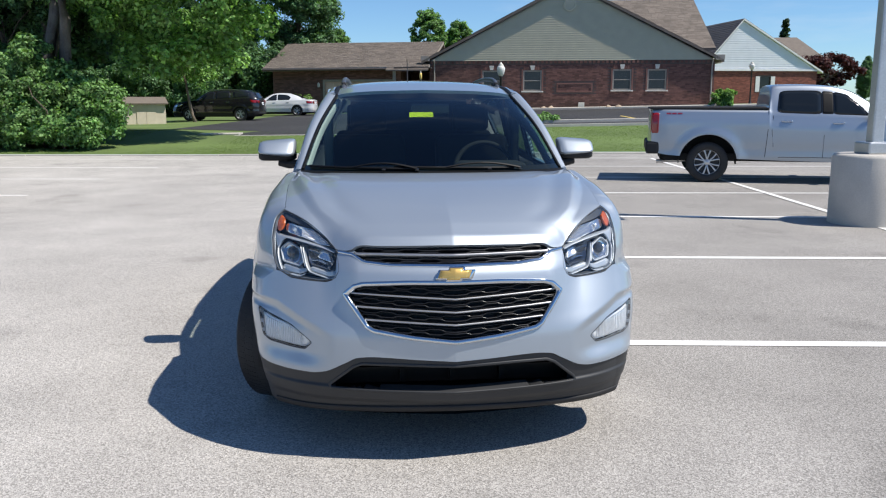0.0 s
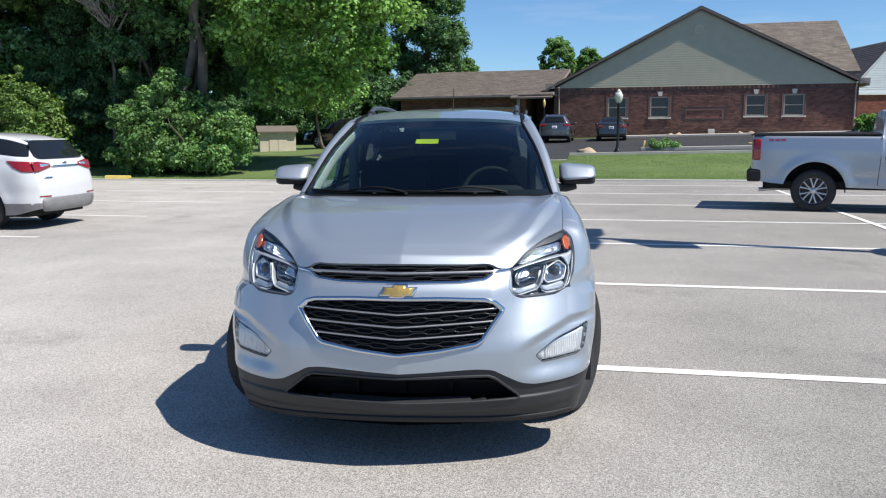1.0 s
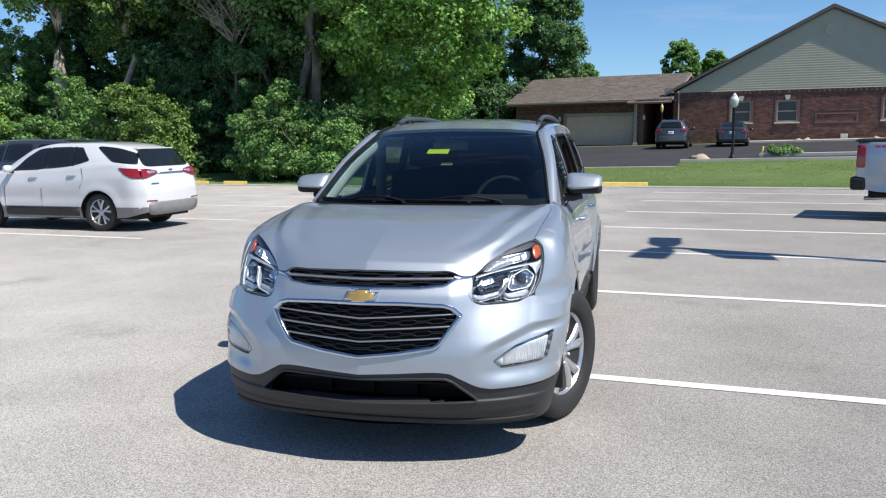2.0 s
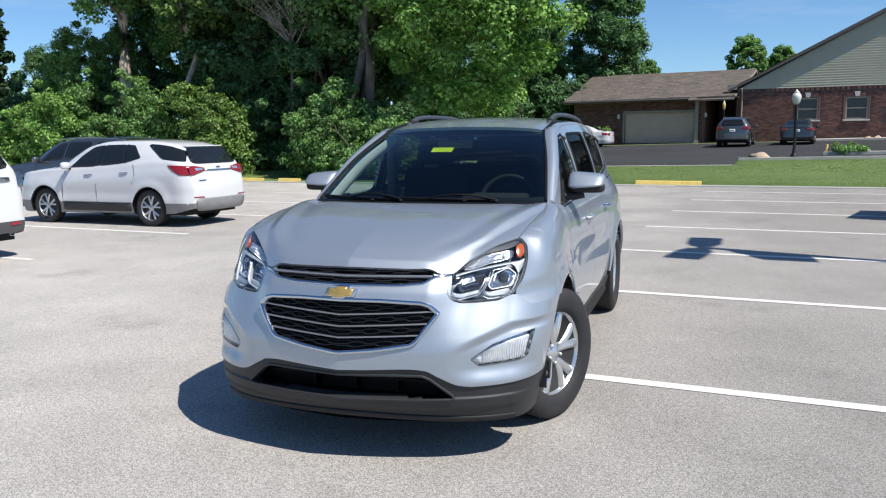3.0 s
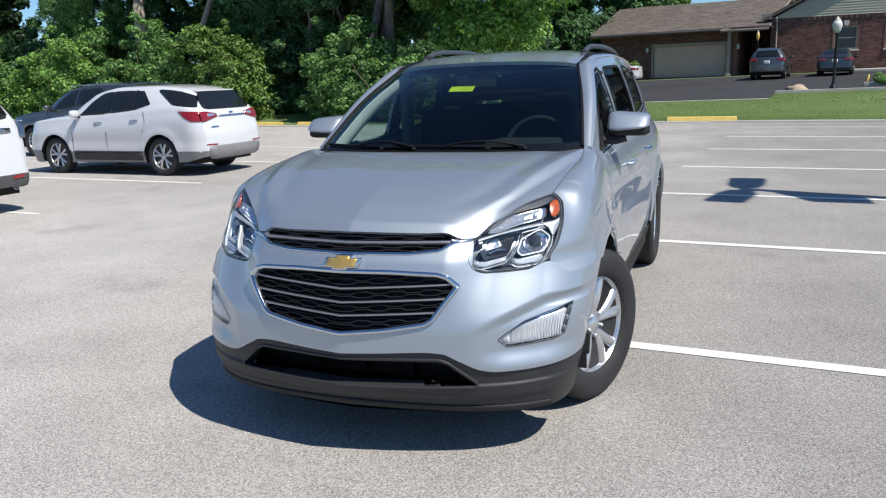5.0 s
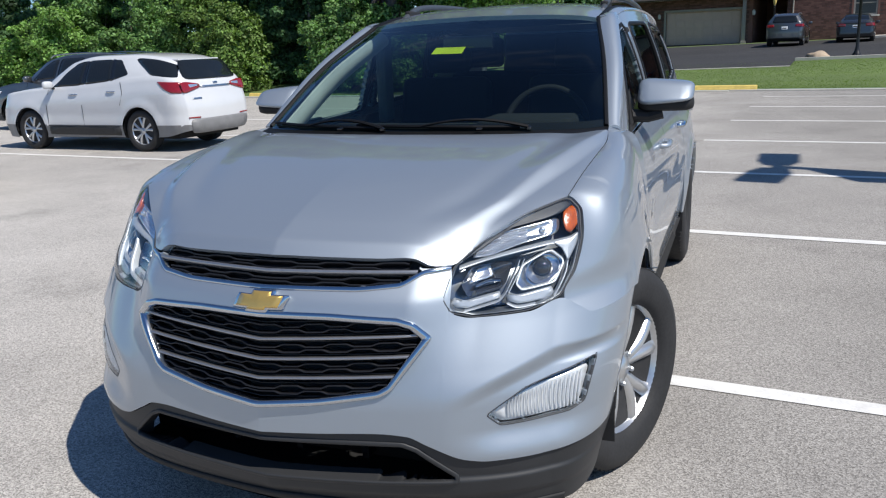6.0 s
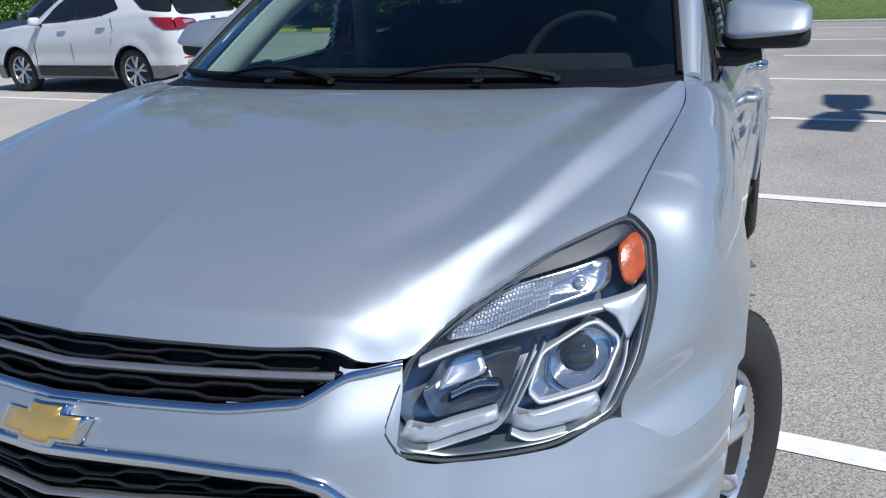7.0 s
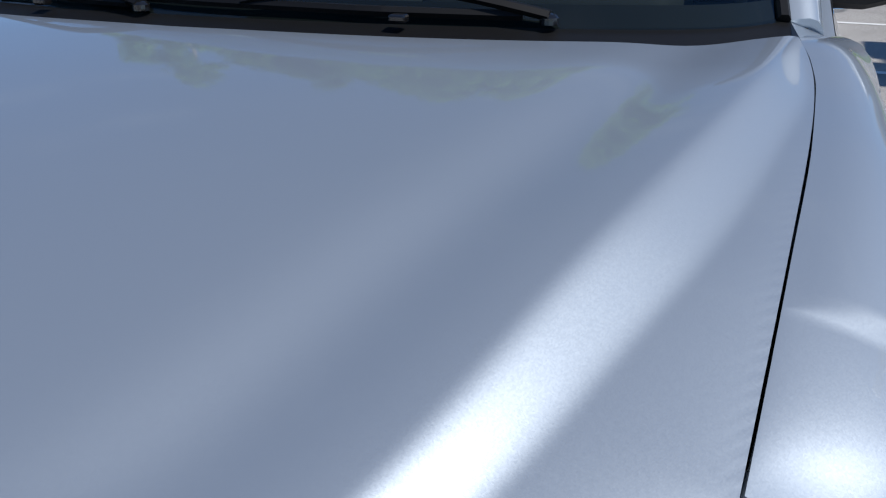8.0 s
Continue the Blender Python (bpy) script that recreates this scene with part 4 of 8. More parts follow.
def skin(name, verts, faces, mat, parent, label="", flip=False, thick=0.0):
    me = bpy.data.meshes.new(name)
    me.from_pydata([tuple(v) for v in verts], [], [f[::-1] for f in faces] if flip else faces)
    me.update()
    bm = bmesh.new()
    bm.from_mesh(me)
    loose = [v for v in bm.verts if not v.link_faces]
    bmesh.ops.delete(bm, geom=loose, context="VERTS")
    bmesh.ops.remove_doubles(bm, verts=bm.verts, dist=0.0004)
    bmesh.ops.dissolve_degenerate(bm, edges=bm.edges, dist=0.0002)
    if thick:
        bm.normal_update()
        bound = [e for e in bm.edges if e.is_boundary]
        for e in bound:
            e.smooth = False
        got = bmesh.ops.extrude_edge_only(bm, edges=bound)
        for v in (g for g in got["geom"] if isinstance(g, bmesh.types.BMVert)):
            n = Vector((0, 0, 0))
            for e in v.link_edges:
                o = e.other_vert(v)
                if (o.co - v.co).length < 1e-6:
                    n = o.normal
            v.co -= n * thick
    bm.to_mesh(me)
    bm.free()
    return finish(name, me, mat, parent, label, True)


def both(name, verts, faces, mat, parent, label="", flip=False, thick=0.0):
    """The same panel on both sides of the car."""
    a = skin(name, verts, faces, mat, parent, label, flip, thick)
    b = skin(name, [mirror_x(v) for v in verts], faces, mat, parent, label, not flip, thick)
    return a, b


def coons(c0, c1, d0, d1, nu, nv, bulge=None):
    """A patch between four curves: c0, c1 along u at v=0 and 1; d0, d1 along v at u=0 and 1."""
    C0, C1, D0, D1 = catmull(c0, nu), catmull(c1, nu), catmull(d0, nv), catmull(d1, nv)
    verts = []
    for j in range(nv + 1):
        v = j / nv
        for i in range(nu + 1):
            u = i / nu
            p = (1 - v) * C0[i] + v * C1[i] + (1 - u) * D0[j] + u * D1[j] - ((1 - u) * (1 - v) * C0[0] + u * (1 - v) * C0[-1] + (1 - u) * v * C1[0] + u * v * C1[-1])
            p = Vector(p)
            if bulge:
                p = p + bulge(u, v)
            verts.append(p)
    faces = [(j * (nu + 1) + i, j * (nu + 1) + i + 1, (j + 1) * (nu + 1) + i + 1, (j + 1) * (nu + 1) + i) for j in range(nv) for i in range(nu)]
    return verts, faces


def inside(poly, x, z):
    hit = False
    n = len(poly)
    for i in range(n):
        (x0, z0), (x1, z1) = poly[i], poly[(i + 1) % n]
        if (z0 > z) != (z1 > z) and x < (x1 - x0) * (z - z0) / (z1 - z0) + x0:
            hit = not hit
    return hit


def rounded(poly, n=64, soft=0.25):
    """An even outline along a polygon with eased corners."""
    P = np.array(poly, float)
    out = []
    for i in range(len(P)):
        a, b, c = P[i - 1], P[i], P[(i + 1) % len(P)]
        k = min(soft, 0.45)
        p, q = b + (a - b) * k, b + (c - b) * k
        for t in np.linspace(0, 1, 9):
            out.append((1 - t) ** 2 * p + 2 * t * (1 - t) * b + t * t * q)
    out.append(out[0])
    out = np.array(out)
    s = np.concatenate([[0], np.cumsum(np.linalg.norm(np.diff(out, axis=0), axis=1))])
    return [tuple(np.interp(u, s, out[:, k]) for k in range(2)) for u in np.linspace(0, s[-1], n, endpoint=False)]


def patch_on(surface, outline, rings=6, out=0.0, dome=0.0, lip=0.0):
    """A filled patch on surface(a, b, out) within an outline; dome raises its middle, lip folds its rim back."""
    cx, cz = np.mean([p[0] for p in outline]), np.mean([p[1] for p in outline])
    n = len(outline)
    verts, faces = [], []
    if lip:
        verts += [surface(a, b, out - lip) for a, b in outline]
    for r in range(rings):
        f = 1 - r / rings
        for a, b in outline:
            verts.append(surface(cx + (a - cx) * f, cz + (b - cz) * f, out + dome * (1 - f * f)))
    levels = rings + (1 if lip else 0)
    for r in range(levels - 1):
        for i in range(n):
            j = (i + 1) % n
            faces.append((r * n + i, r * n + j, (r + 1) * n + j, (r + 1) * n + i))
    verts.append(surface(cx, cz, out + dome))
    o = len(verts) - 1
    for i in range(n):
        faces.append(((levels - 1) * n + i, (levels - 1) * n + (i + 1) % n, o))
    return verts, faces


def frame_on(surface, outline, width, out=0.0, height=0.008, deep=0.03):
    """A raised rounded frame along an outline, width inwards."""
    n = len(outline)
    cx, cz = np.mean([p[0] for p in outline]), np.mean([p[1] for p in outline])
    P = np.array(outline)
    T = np.roll(P, -1, 0) - np.roll(P, 1, 0)
    T /= np.linalg.norm(T, axis=1)[:, None] + 1e-9
    Nn = np.stack([-T[:, 1], T[:, 0]], 1)
    if np.mean((np.array([cx, cz]) - P) @ Nn.T) < 0:
        Nn = -Nn
    prof = [(0.0, -0.012), (0.0, height * 0.6), (0.25, height), (0.75, height * 0.85), (1.0, height * 0.3), (1.0, -deep)]
    verts, faces = [], []
    for f, h in prof:
        for k in range(n):
            q = P[k] + Nn[k] * width * f
            verts.append(surface(q[0], q[1], out + h))
    for r in range(len(prof) - 1):
        for i in range(n):
            j = (i + 1) % n
            faces.append((r * n + i, r * n + j, (r + 1) * n + j, (r + 1) * n + i))
    return verts, faces


def bar_on(surface, line, width, out, depth=0.012):
    """A rounded bar along a line of (a, b) on a surface."""
    P = np.array(line)
    T = np.gradient(P, axis=0)
    T /= np.linalg.norm(T, axis=1)[:, None] + 1e-9
    Nn = np.stack([-T[:, 1], T[:, 0]], 1)
    prof = [(-0.5, -depth), (-0.5, 0.0), (-0.25, depth * 0.45), (0.25, depth * 0.45), (0.5, 0.0), (0.5, -depth)]
    verts, faces = [], []
    for f, h in prof:
        for k in range(len(P)):
            q = P[k] + Nn[k] * width * f
            verts.append(surface(q[0], q[1], out + h))
    n = len(P)
    for r in range(len(prof) - 1):
        for i in range(n - 1):
            faces.append((r * n + i, r * n + i + 1, (r + 1) * n + i + 1, (r + 1) * n + i))
    return verts, faces


suv = thing("silver_suv", Matrix(), "silver mid-size SUV with black lower cladding, front wheels turned", "car")

# --- outlines on the nose, in (x, z)
ug_half = [(0.0, 0.929), (0.20, 0.929), (0.395, 0.922), (0.432, 0.894), (0.37, 0.866), (0.20, 0.859), (0.0, 0.857)]
UPPER = [(x, z) for x, z in ug_half] + [(-x, z) for x, z in ug_half[::-1] if x > 0]
gr_half = [(0.0, 0.800), (0.20, 0.799), (0.385, 0.790), (0.425, 0.778), (0.470, 0.735), (0.375, 0.600), (0.345, 0.583), (0.18, 0.557), (0.0, 0.540)]
GRILLE = gr_half + [(-x, z) for x, z in gr_half[::-1] if x > 0]
lo_half = [(0.0, 0.437), (0.25, 0.441), (0.395, 0.440), (0.43, 0.425), (0.535, 0.336), (0.30, 0.331), (0.0, 0.329)]
LOWER = lo_half + [(-x, z) for x, z in lo_half[::-1] if x > 0]
FOG = [(0.605, 0.520), (0.640, 0.482), (0.800, 0.490), (0.838, 0.508), (0.857, 0.632), (0.70, 0.585)]
LIGHT = [(0.488, 0.824), (0.4925, 0.862), (0.499, 0.899), (0.536, 0.933), (0.588, 0.975), (0.652, 1.010), (0.747, 1.040), (0.782, 1.01), (0.797, 0.935), (0.789, 0.860), (0.765, 0.802), (0.694, 0.779), (0.561, 0.773), (0.508, 0.790)][::-1]
CLAD = spline([0.0, 0.15, 0.34, 0.41, 0.47, 0.56, 0.62, 0.72, 0.86, 0.95], [0.466, 0.472, 0.480, 0.474, 0.445, 0.402, 0.393, 0.393, 0.400, 0.404])
LOW_EDGE = spline([0.0, 0.4, 0.7, 0.86, 0.95], [0.235, 0.225, 0.205, 0.20, 0.20])
TOP_EDGE = spline([0.0, 0.30, 0.395, 0.425, 0.45, 0.478, 0.494, 0.502, 0.515, 0.56, 0.694, 0.765, 0.800, 0.834, 1.0], [0.931, 0.931, 0.924, 0.904, 0.901, 0.899, 0.895, 0.808, 0.783, 0.770, 0.774, 0.796, 0.769, 0.744, 0.742])
X_END = 1.0
FW_Y, RW_Y, HUB_Z, ARCH = 0.915, 3.812, 0.360, 0.440
BEND = 0.76


def spread(u):
    return (u * 2 - 1) * X_END


def wrap(x, z):
    """The front skin, carried round the corner to the wheel arch: beyond BEND the x runs on as a way along the bend."""
    a = abs(x)
    if a <= BEND:
        return nose(x, z)
    t = (a - BEND) / (X_END - BEND)
    p0 = nose(BEND, z)
    d = (nose(BEND, z) - nose(BEND - 0.01, z)) * 100
    ye = FW_Y - math.sqrt(max(0.02, ARCH ** 2 - (z - HUB_Z) ** 2)) if z < 0.76 else FW_Y - 0.16
    p2 = side(ye, z, 0.012)
    c = Vector((p2.x + 0.004, p0.y + d.y / d.x * (p2.x - p0.x) * 0.85, z))
    p = p0 * (1 - t) ** 2 + c * 2 * t * (1 - t) + p2 * t * t
    p.z = z
    return Vector((math.copysign(p.x, x), p.y, p.z))


def fog_skin(a, b, o=0.0):
    e = 0.004
    n = (wrap(a + e, b) - wrap(a - e, b)).cross(wrap(a, b + e) - wrap(a, b - e)).normalized()
    return wrap(a, b) + n * o


def scaled(poly, f):
    cx, cz = np.mean([p[0] for p in poly]), np.mean([p[1] for p in poly])
    return [(cx + (a - cx) * f, cz + (b - cz) * f) for a, b in poly]


cut_fog = [scaled(FOG, 0.97), [(-a, b) for a, b in scaled(FOG, 0.97)]]
cut_grille = scaled(GRILLE, 0.985)
cut_upper = [(x, z + (0.03 if z > 0.905 else 0.0)) for x, z in scaled(UPPER, 0.985)]


def bumper_at(u, v):
    x = spread(u)
    z0, z1 = CLAD(abs(x)), TOP_EDGE(abs(x))
    return x, z0 + (z1 - z0) * v


vs, fs = grid(lambda u, v: wrap(*bumper_at(u, v)), 330, 96, lambda u, v: not (inside(cut_grille, *bumper_at(u, v)) or inside(cut_upper, *bumper_at(u, v)) or any(inside(c, *bumper_at(u, v)) for c in cut_fog)))
bumper = skin("front_bumper", vs, fs, M["silver"], suv, "silver painted front bumper", thick=0.02)


def clad_at(u, v):
    x = spread(u)
    z0, z1 = LOW_EDGE(abs(x)), CLAD(abs(x)) - 0.004
    return x, z0 + (z1 - z0) * v


def clad_point(x, z):
    # the lower half tucks under, a ledge runs below the opening
    p = wrap(x, z)
    p.y += -0.012 * smooth(0.345, 0.33, z) * smooth(0.26, 0.29, z) + 0.01
    return p


vs, fs = grid(lambda u, v: clad_point(*clad_at(u, v)), 330, 56, lambda u, v: not inside(scaled(LOWER, 1.0), *clad_at(u, v)))
clad = skin("lower_cladding", vs, fs, M["cladding"], suv, "black plastic lower bumper", thick=0.05)
vs, fs = frame_on(lambda a, b, o: clad_point(a, b) + Vector((0, -o, 0)), rounded(LOWER, 260, 0.06), 0.012, 0.002, 0.003)
skin("opening_lip", vs, fs, M["cladding"], clad)
bm = box_bm(1.12, 0.03, 0.17, (0, 0.20, 0.30))
for k in range(-1, 2):
    box_bm(0.02, 0.05, 0.13, (k * 0.22, 0.16, 0.315), bm=bm)
box_bm(0.9, 0.03, 0.012, (0, 0.15, 0.375), bm=bm)
part("lower_grille_backing", bm, M["wiper_black"], suv)
bm = bmesh.new()
vs, fs = bar_on(lambda a, b, o: clad_point(a, b) + Vector((0, -o, 0)), [(x, 0.243 - 0.03 * abs(x) / 0.8) for x in np.linspace(-0.8, 0.8, 60)], 0.03, 0.004)
skin("chin_strip", vs, fs, M["black_matt"], suv)

# --- main grille: chrome surround, wavy black mesh, four satin bars
vs, fs = frame_on(nose_off, rounded(GRILLE, 240, 0.10), 0.019, 0.004, 0.010)
grille = skin("grille", *patch_on(lambda a, b, o: nose(a, b) + Vector((0, 0.05 - o, 0)), rounded(GRILLE, 120, 0.1), 6, 0.0), M["black_matt"], suv, "black honeycomb grille with chrome surround")
skin("grille_surround", vs, fs, M["chrome"], grille, "polished chrome surround")


def width_in(poly, z):
    xs = []
    n = len(poly)
    for i in range(n):
        (x0, z0), (x1, z1) = poly[i], poly[(i + 1) % n]
        if (z0 > z) != (z1 > z):
            xs.append((x1 - x0) * (z - z0) / (z1 - z0) + x0)
    return max(xs) if xs else 0.0


def vee(z, x):
    """Bars dip towards the middle of the car."""
    return z - 0.020 * (1 - min(1, abs(x) / 0.42)) ** 1.0


def grille_bars(poly, zs, mat, name, width, out, parent, slope=1.0, label=""):
    for z in zs:
        half = width_in(poly, z) - 0.018
        xs = np.linspace(-half, half, 61)
        vs, fs = bar_on(nose_off, [(x, z - slope * 0.020 * (1 - min(1, abs(x) / 0.42))) for x in xs], width, out)
        skin(name, vs, fs, mat, parent, label)


grille_bars(GRILLE, [0.743, 0.689, 0.638], M["bar_metal"], "bar", 0.0085, -0.004, grille, label="satin metal bar")


def mesh_rows(poly, zs, parent, period=0.135, slope=1.0, tall=0.0075):
    """Rows of long hexagons in black plastic between the bars: two mirrored slats that part and meet, with a thin slat behind."""
    for k, z in enumerate(zs):
        half = width_in(poly, z) - 0.02
        if half <= 0.05:
            continue
        xs = np.linspace(-half, half, 190)
        dip = [slope * 0.020 * (1 - min(1, abs(x) / 0.42)) for x in xs]
        wave = [max(-1.0, min(1.0, 2.2 * math.sin(2 * math.pi * abs(x) / period + math.pi * k + 0.6))) for x in xs]
        for sgn in (1, -1):
            vs, fs = bar_on(nose_off, [(x, z - d + sgn * (0.0035 + tall * (0.5 + 0.5 * w))) for x, d, w in zip(xs, dip, wave)], 0.0055, -0.014, 0.018)
            skin("mesh_slat", vs, fs, M["mesh_black"], parent)
            vs, fs = bar_on(nose_off, [(x, z - d + sgn * (0.0105 + tall)) for x, d in zip(xs, dip)], 0.004, -0.022, 0.014)
            skin("mesh_slat", vs, fs, M["mesh_black"], parent)


mesh_rows(GRILLE, [0.770, 0.716, 0.664, 0.606], grille)

# --- slim upper grille
upper = skin("upper_grille", *patch_on(lambda a, b, o: nose(a, b) + Vector((0, 0.045 - o, 0)), rounded(UPPER, 120, 0.1), 5), M["black_matt"], suv, "slim black upper grille with a satin bar")
vs, fs = bar_on(nose_off, [(x, 0.895 + 0.003 * abs(x)) for x in np.linspace(-0.415, 0.415, 70)], 0.010, 0.0)
skin("bar", vs, fs, M["bar_metal"], upper, "satin metal bar")
mesh_rows(UPPER, [0.912, 0.877], upper, 0.16, 0.0, 0.0045)
vs, fs = bar_on(nose_off, [(x, 0.857 + 0.010 * smooth(0.25, 0.40, abs(x)) + 0.028 * smooth(0.37, 0.44, abs(x)) + 0.002 * smooth(0.44, 0.49, abs(x))) for x in np.linspace(-0.490, 0.490, 120)], 0.0115, 0.0015, 0.006)
skin("lower_trim", vs, fs, M["chrome"], upper, "chrome lower trim")

# --- gold cross-shaped badge with a chrome rim
BOW = [(-0.082, 0.803), (-0.036, 0.803), (-0.040, 0.795), (0.024, 0.795), (0.028, 0.803), (0.070, 0.803), (0.086, 0.836), (0.040, 0.836), (0.043, 0.847), (-0.022, 0.847), (-0.026, 0.836), (-0.068, 0.836)]
badge = skin("badge", *patch_on(nose_off, rounded(BOW, 96, 0.05), 3, 0.014, 0.0, 0.02), M["chrome"], suv, "plain gold cross-shaped badge with chrome rim")
skin("badge_face", *patch_on(nose_off, rounded([(x * 1.03 - 0.003, z + 0.001) for x, z in scaled(BOW, 0.82)], 96, 0.05), 3, 0.0150, 0.001, 0.004), M["gold"], badge, "gold face")

# --- hood between lip, headlamps, fender seams and cowl
EDGE_F = [(0.0, 0.078, 0.935), (0.15, 0.094, 0.935), (0.30, 0.118, 0.934), (0.40, 0.144, 0.928), (0.445, 0.160, 0.905), (0.503, 0.204, 0.904), (0.534, 0.250, 0.936), (0.586, 0.305, 0.978), (0.650, 0.378, 1.014), (0.745, 0.495, 1.044)]
EDGE_S = [(0.745, 0.495, 1.044), (0.757, 0.70, 1.088), (0.767, 0.90, 1.118), (0.769, 1.05, 1.134), (0.762, 1.14, 1.148), (0.750, 1.215, 1.158)]
EDGE_C = [(0.0, 0.078, 0.935), (0.0, 0.115, 0.948), (0.0, 0.22, 0.979), (0.0, 0.42, 1.029), (0.0, 0.70, 1.082), (0.0, 0.90, 1.108), (0.0, 1.03, 1.120)]
EDGE_R = [(0.0, 1.03, 1.120), (0.30, 1.045, 1.120), (0.52, 1.085, 1.121), (0.66, 1.150, 1.130), (0.750, 1.215, 1.158)]
HOOD_C = spline([0.0, 0.078, 0.10, 0.110, 0.117, 0.126, 0.145, 0.18, 0.22, 0.32, 0.42, 0.56, 0.70, 0.90, 1.03, 1.30], [0.87, 0.935, 0.959, 0.969, 0.9735, 0.9775, 0.985, 0.9985, 1.0135, 1.0435, 1.069, 1.098, 1.123, 1.149, 1.160, 1.166])
hood_rim = np.vstack([catmull(EDGE_F, 160), catmull(EDGE_S, 120)])


def hood_top(x, y):
    """Height of the hood's upper face before it rolls down to lamps and seams."""
    a = abs(x)
    lip = (0.09 * a + 0.155 * a * a) * (1 - smooth(0.12, 0.62, y - 0.1 * a))
    z = HOOD_C(y - lip) - 0.006 * a ** 2.2 * smooth(0.1, 0.5, y)
    # soft peak along the centre, strongest at the lip
    return z + 0.009 * (math.exp(-a / 0.20) - 1) * smooth(0.06, 0.16, y) * (1 - smooth(0.15, 0.70, y))


rim_drop = np.array([max(0.0, hood_top(q[0], q[1]) - q[2]) for q in hood_rim])


crease_in = spline([0.10, 0.21, 0.32, 0.424, 0.60, 0.827, 1.05, 1.20], [0.38, 0.445, 0.515, 0.578, 0.632, 0.688, 0.728, 0.742])
crease_out = spline([0.10, 0.21, 0.32, 0.446, 0.597, 0.728, 0.849, 1.05, 1.20], [0.47, 0.512, 0.568, 0.630, 0.680, 0.717, 0.739, 0.762, 0.753])


def hood_point(v):
    """The raised middle falls to a narrow shelf beside lamp and seam over a slanting facet; inside the facet runs a shallow hollow."""
    a = abs(v.x)
    d = np.hypot(hood_rim[:, 0] - a, hood_rim[:, 1] - v.y)
    w = 1 / (d * d + 0.006 ** 2) ** 1.5
    drop = float((w * rim_drop).sum() / w.sum())
    e = float(d.min())
    x0, x1 = crease_in(v.y), crease_out(v.y)
    t = (a - x0) / (x1 - x0)
    step = smooth(-0.15, 1.12, t)
    lam = 0.035 + 0.02 * smooth(0.2, 0.6, v.y)
    back = smooth(0.22, 0.40, v.y)
    fall = (1 - back) * math.exp(-(e / lam) ** 1.25) + back * (0.84 * step + 0.16 * math.exp(-e / 0.03))
    hollow = 0.0068 * math.exp(-((a - x0 + 0.095) / 0.055) ** 2) * smooth(0.2, 0.45, v.y)
    return Vector((v.x, v.y, hood_top(v.x, v.y) - drop * fall - hollow))


vs, fs = coons(EDGE_F, EDGE_R, EDGE_C, EDGE_S, 120, 170)
vs = [hood_point(v) for v in vs]
me_v = vs + [mirror_x(v) for v in vs]
me_f = fs + [tuple(i + len(vs) for i in f[::-1]) for f in fs]
hood = skin("hood", me_v, me_f, M["silver"], suv, "silver metallic hood with a centre crease", thick=0.015)

# --- fenders: from the hood seam down to wheel arch and bumper seam
seam_x = spline([p[1] for p in EDGE_S] + [1.35], [p[0] for p in EDGE_S] + [0.79])
seam_z = spline([p[1] for p in EDGE_S] + [1.35], [p[2] for p in EDGE_S] + [1.145])


def arch_push(y, z, wy, r=ARCH):
    """Points inside a wheel arch are moved out to its rim."""
    d = math.hypot(y - wy, z - HUB_Z)
    if d < r and d > 1e-5:
        return wy + (y - wy) * r / d, HUB_Z + (z - HUB_Z) * r / d, True
    return y, z, d < r


def fender_low(y):
    return 0.738 - 0.138 * smooth(0.80, 1.15, y)


def fender_curve(y, a):
    """Section of the fender: a=0 at its lower edge, a=1 at the hood seam."""
    xe, ze = seam_x(y) + 0.002, seam_z(y) - 0.002
    w = side(y, 0.70, 0.006).x
    th = a * math.pi / 2
    x = xe + (w - xe) * max(0.0, math.cos(th)) ** 0.66
    z0 = fender_low(y)
    z = z0 + (ze - z0) * math.sin(th) ** 0.95
    # flare that follows the wheel arch
    d = math.hypot(y - FW_Y, z - HUB_Z)
    x += 0.016 * math.exp(-((d - ARCH - 0.02) / 0.06) ** 2) * smooth(0.95, 0.7, z)
    return Vector((x, y, z))


lamp_side = spline([0.735, 0.76, 0.785, 0.81, 0.86, 0.935, 1.0, 1.03, 1.045], [0.836, 0.803, 0.776, 0.774, 0.795, 0.803, 0.793, 0.772, 0.752])


corner = [wrap(x, 0.737) for x in np.linspace(0.834, 1.0, 60)]
corner_y, corner_x = [p.y for p in corner], [p.x for p in corner]


def to_seam(p, base, v):
    """Draws the fender's lower part on to the bumper's upper edge, so that the two panels meet in one line."""
    if corner_y[0] <= base.y <= corner_y[-1]:
        p.x += (float(np.interp(base.y, corner_y, corner_x)) - base.x) * (1 - smooth(0.0, 0.45, v)) * smooth(corner_y[-1], corner_y[-1] - 0.05, base.y)
    return p


def fender_at(u, v):
    p = fender_raw(u, v)
    return to_seam(p, fender_raw(u, 0.0), v)


